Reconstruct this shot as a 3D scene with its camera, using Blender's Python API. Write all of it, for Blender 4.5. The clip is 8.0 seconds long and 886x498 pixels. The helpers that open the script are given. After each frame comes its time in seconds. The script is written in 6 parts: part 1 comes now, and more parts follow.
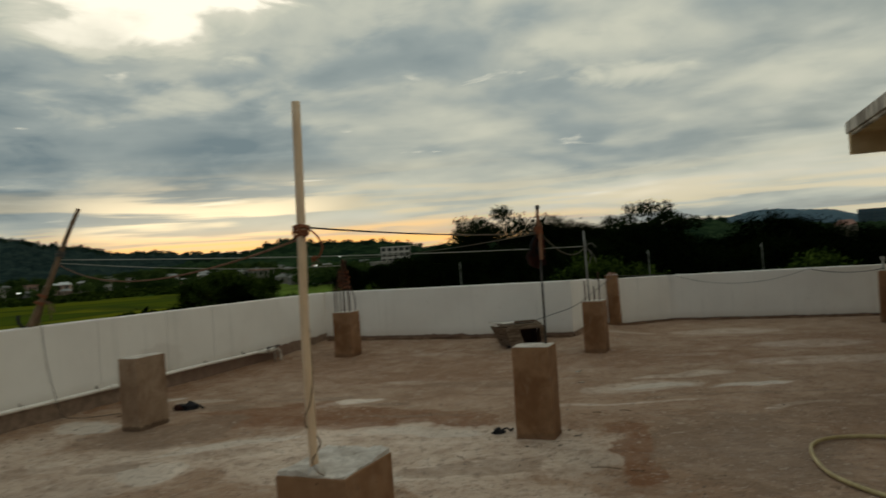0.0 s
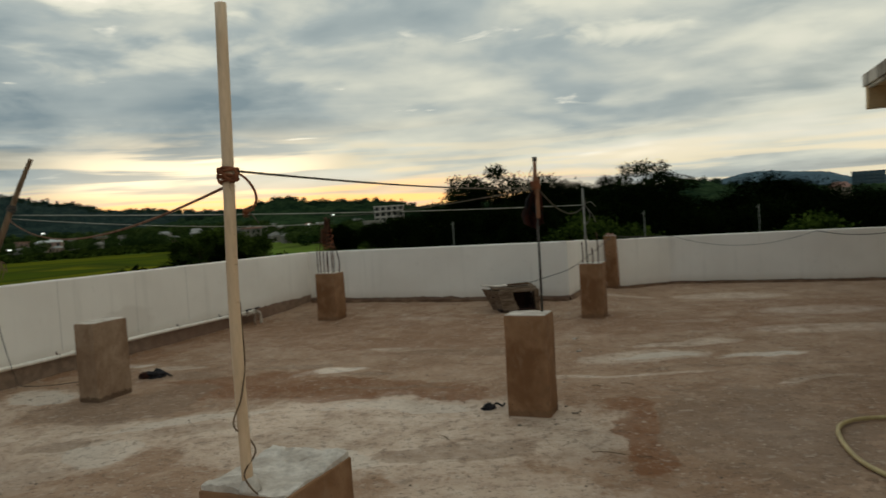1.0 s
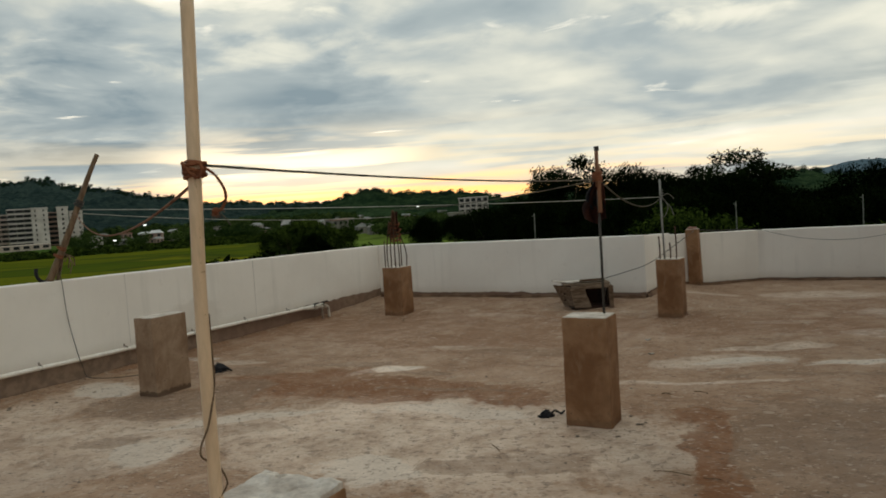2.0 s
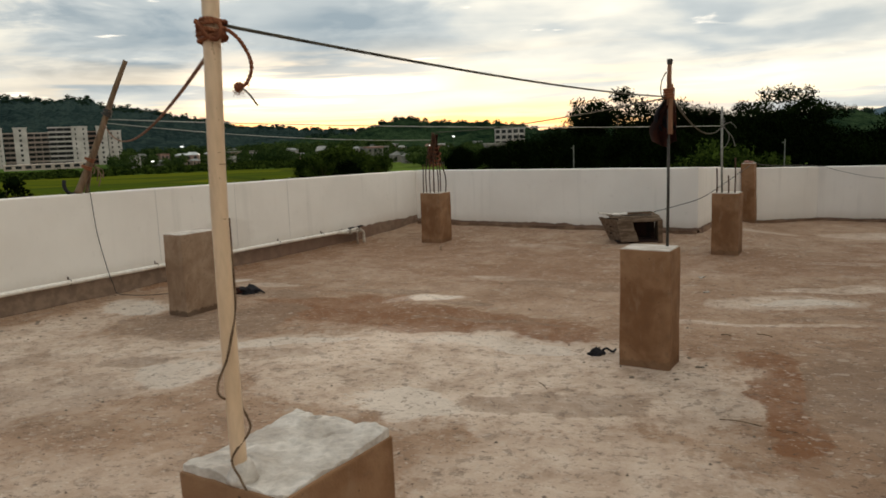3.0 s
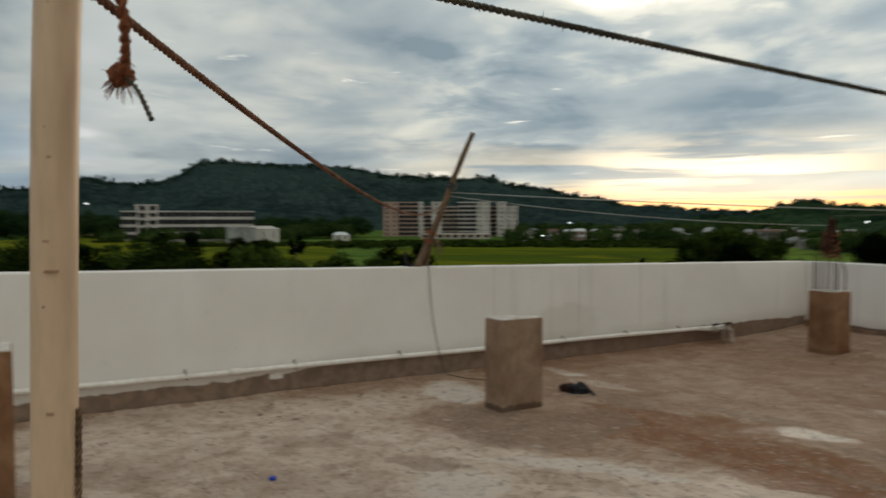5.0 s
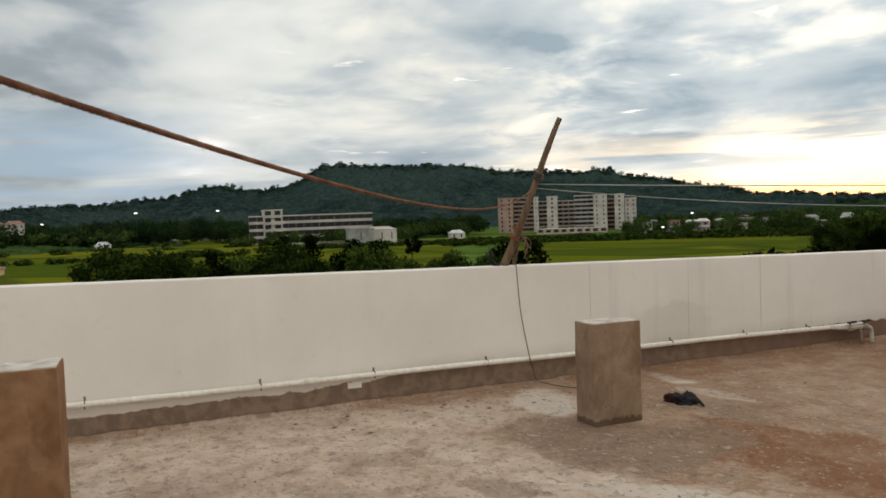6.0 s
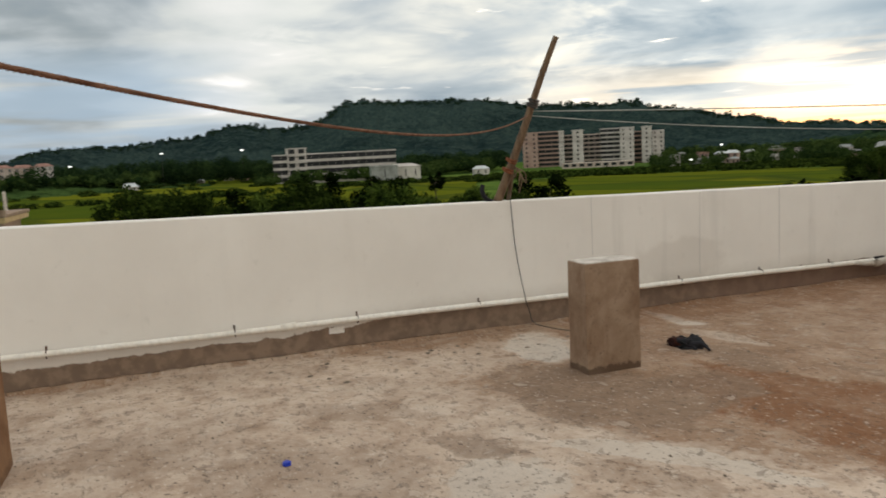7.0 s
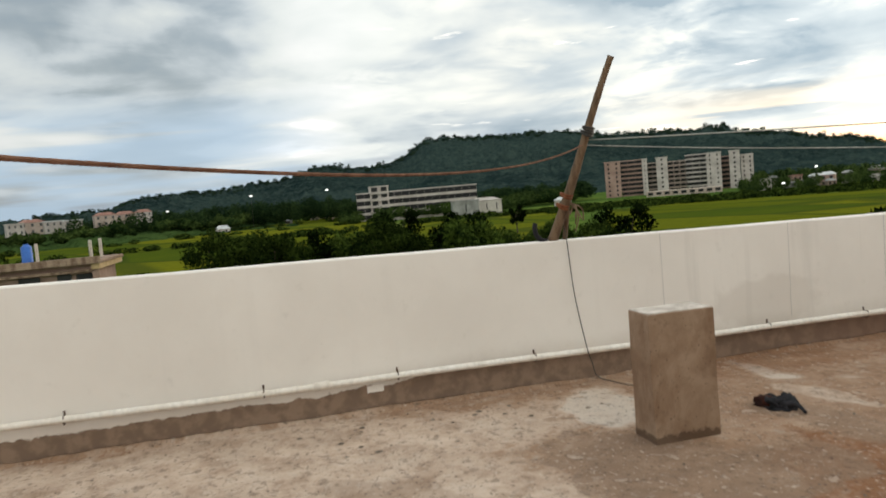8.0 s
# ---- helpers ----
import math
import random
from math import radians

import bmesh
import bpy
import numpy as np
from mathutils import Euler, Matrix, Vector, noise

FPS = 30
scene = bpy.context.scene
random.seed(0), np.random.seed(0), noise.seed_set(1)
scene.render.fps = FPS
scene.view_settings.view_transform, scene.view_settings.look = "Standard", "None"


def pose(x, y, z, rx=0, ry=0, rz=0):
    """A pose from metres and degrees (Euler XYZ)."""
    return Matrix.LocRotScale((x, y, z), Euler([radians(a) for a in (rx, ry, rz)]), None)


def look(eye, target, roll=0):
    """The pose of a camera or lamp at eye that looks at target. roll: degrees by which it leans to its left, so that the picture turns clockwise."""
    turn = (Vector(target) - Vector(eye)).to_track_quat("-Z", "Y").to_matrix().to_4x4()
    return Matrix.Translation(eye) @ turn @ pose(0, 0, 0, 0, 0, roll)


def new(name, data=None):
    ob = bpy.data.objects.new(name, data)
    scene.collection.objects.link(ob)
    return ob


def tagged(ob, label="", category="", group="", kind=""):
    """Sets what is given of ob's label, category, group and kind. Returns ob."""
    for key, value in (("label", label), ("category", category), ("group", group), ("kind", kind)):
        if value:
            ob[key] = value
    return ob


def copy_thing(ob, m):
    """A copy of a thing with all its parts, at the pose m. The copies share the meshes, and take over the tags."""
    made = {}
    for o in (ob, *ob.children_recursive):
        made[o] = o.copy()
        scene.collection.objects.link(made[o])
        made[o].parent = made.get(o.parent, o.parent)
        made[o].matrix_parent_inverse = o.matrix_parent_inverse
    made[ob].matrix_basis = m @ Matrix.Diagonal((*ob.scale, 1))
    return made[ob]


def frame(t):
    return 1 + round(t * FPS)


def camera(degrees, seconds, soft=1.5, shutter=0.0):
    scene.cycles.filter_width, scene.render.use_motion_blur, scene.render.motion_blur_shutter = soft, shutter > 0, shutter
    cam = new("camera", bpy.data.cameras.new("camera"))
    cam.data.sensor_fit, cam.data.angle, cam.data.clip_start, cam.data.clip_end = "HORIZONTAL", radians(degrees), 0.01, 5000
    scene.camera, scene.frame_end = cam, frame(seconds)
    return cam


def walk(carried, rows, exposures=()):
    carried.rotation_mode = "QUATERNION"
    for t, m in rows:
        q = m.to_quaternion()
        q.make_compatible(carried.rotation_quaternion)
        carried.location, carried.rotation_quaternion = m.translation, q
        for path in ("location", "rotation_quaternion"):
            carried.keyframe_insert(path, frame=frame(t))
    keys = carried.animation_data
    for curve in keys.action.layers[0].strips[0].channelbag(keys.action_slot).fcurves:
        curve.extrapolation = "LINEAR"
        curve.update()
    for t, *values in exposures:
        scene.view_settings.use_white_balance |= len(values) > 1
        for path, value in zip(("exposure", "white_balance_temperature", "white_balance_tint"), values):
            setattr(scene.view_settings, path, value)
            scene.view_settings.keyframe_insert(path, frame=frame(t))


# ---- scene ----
cam = camera(60.9, 8.0, soft=1.7, shutter=0.35)
PATH = [
    (0, (0.154, -0.105, 1.807), (0.098, 1.894, 1.801), -3.9),
    (0.5, (0.126, 0.358, 1.786), (0.263, 2.354, 1.803), -3.4),
    (1, (0.201, 0.638, 1.775), (0.155, 2.634, 1.661), -3.5),
    (1.5, (0.421, 0.84, 1.791), (0.217, 2.829, 1.727), -2.1),
    (1.7, (0.467, 0.907, 1.791), (0.24, 2.892, 1.699), -3.1),
    (2.8, (0.269, 1.38, 1.694), (-0.097, 3.334, 1.47), -2.4),
    (3, (0.259, 1.466, 1.677), (-0.103, 3.41, 1.377), -2.0),
    (3.5, (0.337, 1.772, 1.653), (-0.12, 3.703, 1.402), -3.4),
    (4, (0.364, 2.069, 1.664), (-0.228, 3.969, 1.461), -1.8),
    (4.5, (0.196, 2.461, 1.668), (-0.724, 4.237, 1.665), 1.0),
    (5, (0.139, 2.719, 1.672), (-1.115, 4.275, 1.596), -0.1),
    (5.2, (0.163, 2.839, 1.674), (-1.213, 4.29, 1.61), -1.8),
    (6.3, (-0.1, 3.521, 1.653), (-1.587, 4.854, 1.549), -2.4),
    (6.5, (-0.143, 3.628, 1.645), (-1.588, 4.994, 1.431), -3.1),
    (7, (-0.167, 3.944, 1.612), (-1.684, 5.224, 1.368), -3.0),
    (7.5, (-0.191, 4.246, 1.631), (-1.843, 5.354, 1.424), -6.8),
    (8, (-0.481, 4.584, 1.625), (-2.135, 5.7, 1.485), -5.0),
]
EXPOSURES = [
    (0.0, -0.88, 7250, 6), (0.5, -0.86, 7250, 7), (1.0, -0.55, 7150, 8), (1.7, -0.42, 7100, 9), (2.8, 0.02, 7300, 15),
    (3.5, 0.10, 7250, 16), (4.2, -0.10, 7050, 14), (4.6, -0.42, 6850, 11), (5.2, -0.22, 6950, 12), (6.3, 0.27, 7200, 17), (7.0, 0.27, 7150, 16), (8.0, 0.48, 7050, 15),
]
walk(cam, [(t, look(eye, target, roll)) for t, eye, target, roll in PATH], EXPOSURES)

# ---------------------------------------------------------------- world and sun
SUN_AZ, SUN_EL = -19.0, 5.0
SUN_WAY = Vector((math.sin(radians(SUN_AZ)) * math.cos(radians(SUN_EL)), math.cos(radians(SUN_AZ)) * math.cos(radians(SUN_EL)), math.sin(radians(SUN_EL))))


class Nodes:
    """Short hand for building node trees."""

    def __init__(self, tree):
        self.tree = tree
        tree.nodes.clear()

    def add(self, node, **props):
        n = self.tree.nodes.new("ShaderNode" + node)
        for key, value in props.items():
            if key == "operation":
                n.operation = value
            elif key == "blend":
                n.data_type, n.blend_type = "RGBA", value
            elif key == "kind":
                n.sky_type = value
            elif key == "vtype":
                n.vector_type = value
            elif key == "clamp":
                n.clamp = value
            elif key == "interp":
                n.interpolation_type = value
            elif key == "feature":
                n.feature = value
        return n

    def link(self, a, b):
        self.tree.links.new(a, b)

    def math(self, op, a, b=0.0, clamp=False):
        n = self.add("Math", operation=op)
        n.use_clamp = clamp
        for k, v in enumerate((a, b)):
            if isinstance(v, (int, float)):
                n.inputs[k].default_value = v
            else:
                self.link(v, n.inputs[k])
        return n.outputs[0]

    def mix(self, fac, a, b, blend="MIX"):
        n = self.add("Mix", blend=blend)
        for sock, v in ((n.inputs[0], fac), (n.inputs[6], a), (n.inputs[7], b)):
            if isinstance(v, (int, float)):
                sock.default_value = v
            elif isinstance(v, tuple):
                sock.default_value = (*v, 1.0)
            else:
                self.link(v, sock)
        return n.outputs[2]

    def noise(self, vec, scale, detail=5.0, rough=0.55, warp=0.0):
        n = self.add("TexNoise")
        n.inputs["Scale"].default_value, n.inputs["Detail"].default_value = scale, detail
        n.inputs["Roughness"].default_value, n.inputs["Distortion"].default_value = rough, warp
        if vec is not None:
            self.link(vec, n.inputs["Vector"])
        return n.outputs[0]

    def ramp(self, fac, stops):
        n = self.add("ValToRGB")
        while len(n.color_ramp.elements) < len(stops):
            n.color_ramp.elements.new(0.5)
        for e, (p, c) in zip(n.color_ramp.elements, stops):
            e.position, e.color = p, (*c, 1.0)
        self.link(fac, n.inputs[0])
        return n.outputs[0]

    def fade(self, value, a, b, to_a=0.0, to_b=1.0):
        n = self.add("MapRange", interp="SMOOTHSTEP")
        self.link(value, n.inputs[0])
        for k, v in zip((1, 2, 3, 4), (a, b, to_a, to_b)):
            n.inputs[k].default_value = v
        return n.outputs[0]

    def scaled(self, vec, x, y, z, loc=(0, 0, 0), rot=0.0, vtype="POINT"):
        n = self.add("Mapping", vtype=vtype)
        n.inputs["Location"].default_value = loc
        n.inputs["Rotation"].default_value = (0, 0, rot)
        n.inputs["Scale"].default_value = (x, y, z)
        self.link(vec, n.inputs[0])
        return n.outputs[0]


def make_world():
    w = bpy.data.worlds.new("evening_sky")
    scene.world = w
    w.use_nodes = True
    k = Nodes(w.node_tree)
    way = k.add("TexCoord").outputs["Generated"]
    sep = k.add("SeparateXYZ")
    k.link(way, sep.inputs[0])
    up = k.math("MAXIMUM", sep.outputs[2], 0.0)
    dot = k.add("VectorMath", operation="DOT_PRODUCT")
    k.link(way, dot.inputs[0])
    dot.inputs[1].default_value = SUN_WAY
    facing = dot.outputs["Value"]
    # clouds in bearing and height: rounder high up, flatter towards the horizon
    bearing = k.math("ARCTAN2", sep.outputs[0], sep.outputs[1])
    rise = k.math("LOGARITHM", k.math("ADD", up, 0.15), math.e)

    def sheet(x, y, dx=0.0, dy=0.0):
        c = k.add("CombineXYZ")
        k.link(k.math("ADD", k.math("MULTIPLY", bearing, x), dx), c.inputs[0])
        k.link(k.math("ADD", k.math("MULTIPLY", rise, y), dy), c.inputs[1])
        return c.outputs[0]

    big = k.noise(sheet(2.6, 1.9, 4.3, 1.7), 1.0, 4.0, 0.50, 0.0)
    puff = k.noise(sheet(5.2, 4.4, 1.1, 3.3), 1.0, 6.0, 0.46, 0.35)
    puff_above = k.noise(sheet(5.2, 4.4, 1.1, 3.3 + 0.20), 1.0, 6.0, 0.46, 0.35)
    streak = k.noise(sheet(3.4, 8.0, 7.7, 0.4), 1.0, 4.0, 0.45, 0.3)
    torn = k.noise(sheet(9.0, 10.0, 5.2, 2.1), 1.0, 6.0, 0.55, 0.5)
    fleck = k.noise(sheet(8.0, 15.0, 2.9, 8.8), 1.0, 4.0, 0.5, 0.4)
    bars = k.noise(sheet(3.2, 12.5, 3.1, 6.4), 1.0, 4.0, 0.5, 0.35)
    cover = k.math("ADD", k.math("ADD", k.math("MULTIPLY", big, 0.50), k.math("MULTIPLY", puff, 0.17)), k.math("MULTIPLY", k.math("SUBTRACT", streak, 0.5), k.fade(sep.outputs[2], 0.30, 0.07, 0.05, 0.24)))
    # billows: lit where the cloud thins upwards
    cover = k.math("ADD", cover, k.math("ADD", 0.155, k.math("MULTIPLY", k.math("SUBTRACT", puff, puff_above), 0.22)))
    # the larger cloud masses: bearing, height, half width, half height in degrees, weight (dark below 0)
    for az, el, rx, ry, weight in ((-27, 8.6, 13, 3.4, -0.115), (-7, 14, 10, 2.2, -0.085), (1, 3.6, 15, 2.6, 0.06), (20, 3.6, 12, 2, 0.06), (14, 11.6, 4, 0.8, 0.12), (3, 16.5, 9, 1.6, -0.05), (-22, 18.6, 8.6, 3.2, 0.3), (-16, 21.5, 12, 3, 0.1), (9, 15.5, 9, 2.6, 0.05), (15, 9.5, 13, 2.2, 0.055),
                                   (-42, 8.6, 9, 2.2, -0.055), (-49, 5.6, 9, 1.3, -0.055), (-35, 7.2, 7, 2, -0.058), (-41, 4.4, 9, 1.5, -0.065), (-33, 4.6, 5, 0.9, -0.046), (13, 14, 9, 2, 0.05), (-33, 10.5, 7, 2, -0.039), (0, 18, 12, 2.4, 0.05), (-55, 8.2, 7, 1.3, 0.1), (-47, 10.4, 7, 1.4, 0.08), (-64, 7.8, 6, 1.5, 0.1), (-66, 4.7, 6, 1.2, 0.11), (-60, 6, 5, 0.8, -0.039),
                                   (-73, 10.8, 8, 3, -0.039), (-84, 6, 6, 1.3, 0.1), (-40, 14.5, 12, 2.2, -0.026), (-56, 14.5, 10, 2.4, 0.02), (-50, 12.4, 9, 1.6, -0.039), (-30, 12.5, 9, 2, -0.033), (24, 15.5, 13, 1.8, -0.05), (18, 6.4, 9, 0.9, -0.07), (5, 7.4, 8, 1.1, -0.045), (4, 22, 12, 3, -0.03)):
        du = k.math("MULTIPLY", k.math("SUBTRACT", bearing, radians(az)), 1 / radians(rx))
        dv = k.math("MULTIPLY", k.math("SUBTRACT", sep.outputs[2], math.sin(radians(el))), 1 / radians(ry))
        away = k.math("SQRT", k.math("ADD", k.math("MULTIPLY", du, du), k.math("MULTIPLY", dv, dv)))
        ragged = k.math("ADD", away, k.math("ADD", k.math("MULTIPLY", k.math("SUBTRACT", puff, 0.5), 2.0), k.math("MULTIPLY", k.math("SUBTRACT", torn, 0.5), 2.2)))
        cover = k.math("ADD", cover, k.math("MULTIPLY", k.fade(ragged, 1.45, 0.40), weight))
    cover = k.math("ADD", k.math("MULTIPLY", cover, 1.28), -0.155)
    cloud = k.ramp(cover, [(0.25, (0.245, 0.335, 0.400)), (0.41, (0.432, 0.518, 0.558)), (0.49, (0.61, 0.67, 0.655)), (0.57, (0.78, 0.82, 0.755)), (0.68, (0.93, 0.94, 0.86)), (0.82, (1.55, 1.50, 1.38))])
    sky = k.add("TexSky", kind="NISHITA")
    sky.sun_disc, sky.sun_elevation, sky.sun_rotation = False, radians(SUN_EL), radians(SUN_AZ)
    sky.air_density, sky.dust_density = 1.2, 1.5
    blue = k.mix(1.0, sky.outputs[0], (0.11, 0.11, 0.11), "MULTIPLY")
    gaps = k.math("MULTIPLY", k.fade(cover, 0.50, 0.42), k.fade(facing, 0.90, 0.45))
    deep = k.mix(k.math("MULTIPLY", gaps, 0.30), cloud, blue)
    # clear blue strip low in the west
    strip = k.math("MULTIPLY", k.math("MULTIPLY", k.fade(bearing, radians(-60), radians(-72)), k.fade(sep.outputs[2], 0.17, 0.10)), k.fade(streak, 0.62, 0.45))
    deep = k.mix(k.math("MULTIPLY", strip, 0.75), deep, (0.52, 0.68, 0.78))
    deep = k.mix(k.fade(bearing, radians(-42), radians(-66)), deep, k.mix(1.0, deep, (0.90, 0.985, 1.10), "MULTIPLY"))
    # overcast sky: brighter towards the zenith
    dome = k.math("ADD", 0.98, k.math("MULTIPLY", k.math("POWER", up, 1.4), 0.40))
    # thicker cloud away from the sunset
    heavy = k.fade(bearing, radians(-78), radians(-25), 0.68, 1.24)
    open_up = k.fade(up, 0.45, 0.80)
    dome = k.math("MULTIPLY", dome, k.math("ADD", k.math("MULTIPLY", heavy, k.math("SUBTRACT", 1.0, open_up)), open_up))
    grey = k.add("CombineXYZ")
    for n in range(3):
        k.link(dome, grey.inputs[n])
    deep = k.mix(1.0, deep, grey.outputs[0], "MULTIPLY")
    # glow of the low sun behind the clouds
    thin = k.fade(k.math("ADD", k.math("MULTIPLY", bars, 0.75), k.math("MULTIPLY", puff, 0.25)), 0.45, 0.56)
    low = k.fade(sep.outputs[2], 0.14, 0.02)
    wide = k.math("MULTIPLY", k.fade(facing, 0.87, 1.0), low)
    lit = k.mix(k.math("MULTIPLY", k.math("MULTIPLY", wide, k.math("ADD", 0.06, k.math("MULTIPLY", thin, 0.94))), 0.80), deep, (1.28, 1.09, 0.75))
    # lit bars of cloud low in the north-east
    east = k.math("MULTIPLY", k.math("MULTIPLY", k.fade(bearing, radians(-15), radians(-4)), k.fade(bearing, radians(48), radians(30))), k.math("MULTIPLY", k.fade(sep.outputs[2], 0.105, 0.025), thin))
    lit = k.mix(k.math("MULTIPLY", east, 0.75), lit, (1.36, 1.20, 0.88))
    # small bright flecks where thin cloud is lit from below
    spark = k.math("MULTIPLY", k.fade(fleck, 0.655, 0.75), k.math("MULTIPLY", k.fade(sep.outputs[2], 0.27, 0.20), k.fade(facing, 0.72, 0.92)))
    lit = k.mix(k.math("MULTIPLY", spark, 0.8), lit, (1.75, 1.70, 1.50))
    core = k.math("MULTIPLY", k.fade(facing, 0.980, 0.9995), k.fade(sep.outputs[2], 0.115, 0.05))
    lit = k.mix(k.math("MULTIPLY", core, k.math("ADD", 0.20, k.math("MULTIPLY", thin, 0.80))), lit, (2.3, 1.95, 1.40))
    band = k.math("MULTIPLY", k.fade(sep.outputs[2], 0.050, 0.014), k.fade(facing, 0.82, 0.975))
    lit = k.mix(k.math("MULTIPLY", band, k.math("ADD", 0.35, k.math("MULTIPLY", thin, 0.60))), lit, (2.3, 1.25, 0.42))
    bg = k.add("Background")
    k.link(lit, bg.inputs[0])
    bg.inputs[1].default_value = 1.0
    out = k.add("OutputWorld")
    k.link(bg.outputs[0], out.inputs[0])


make_world()
sun = new("sun", bpy.data.lights.new("sun", "SUN"))
sun.data.energy, sun.data.angle, sun.data.color = 0.55, radians(24), (1.0, 0.78, 0.55)
sun.matrix_world = look((0, 0, 30), Vector((0, 0, 30)) - (SUN_WAY + Vector((0, 0, 0.08))))

# ---------------------------------------------------------------- materials


def material(name, rough=0.85, metal=0.0, spec=0.3):
    m = bpy.data.materials.new(name)
    m.use_nodes = True
    k = Nodes(m.node_tree)
    out, bsdf = k.add("OutputMaterial"), k.add("BsdfPrincipled")
    k.link(bsdf.outputs[0], out.inputs[0])
    bsdf.inputs["Roughness"].default_value, bsdf.inputs["Metallic"].default_value = rough, metal
    bsdf.inputs["Specular IOR Level"].default_value = spec
    return m, k, bsdf


def coords(k):
    return k.add("TexCoord").outputs["Object"]


def bump(k, bsdf, height, strength, distance=0.01):
    b = k.add("Bump")
    b.inputs["Strength"].default_value, b.inputs["Distance"].default_value = strength, distance
    k.link(height, b.inputs["Height"])
    k.link(b.outputs[0], bsdf.inputs["Normal"])


def plain(name, dark, light, scale=6.0, rough=0.8, metal=0.0, grain=60.0, depth=0.25, spec=0.3, stretch=(1, 1, 1), vary=0.0, dist=0.006):
    """A surface with two scales of variation between two colours."""
    m, k, bsdf = material(name, rough, metal, spec)
    v = k.scaled(coords(k), *stretch)
    a, b = k.noise(v, scale, 5.0), k.noise(v, grain, 3.0)
    c = k.mix(k.fade(a, 0.32, 0.68), dark, light)
    c = k.mix(k.math("MULTIPLY", k.fade(b, 0.35, 0.75), 0.35), c, tuple(x * 0.6 for x in dark))
    if vary:
        info = k.add("ObjectInfo").outputs["Random"]
        c = k.mix(k.math("MULTIPLY", info, vary), c, tuple(x * 0.45 for x in dark))
    k.link(c, bsdf.inputs["Base Color"])
    k.link(k.math("ADD", rough - 0.1, k.math("MULTIPLY", a, 0.2)), bsdf.inputs["Roughness"])
    bump(k, bsdf, k.math("ADD", b, k.math("MULTIPLY", a, 0.6)), depth, dist)
    return m


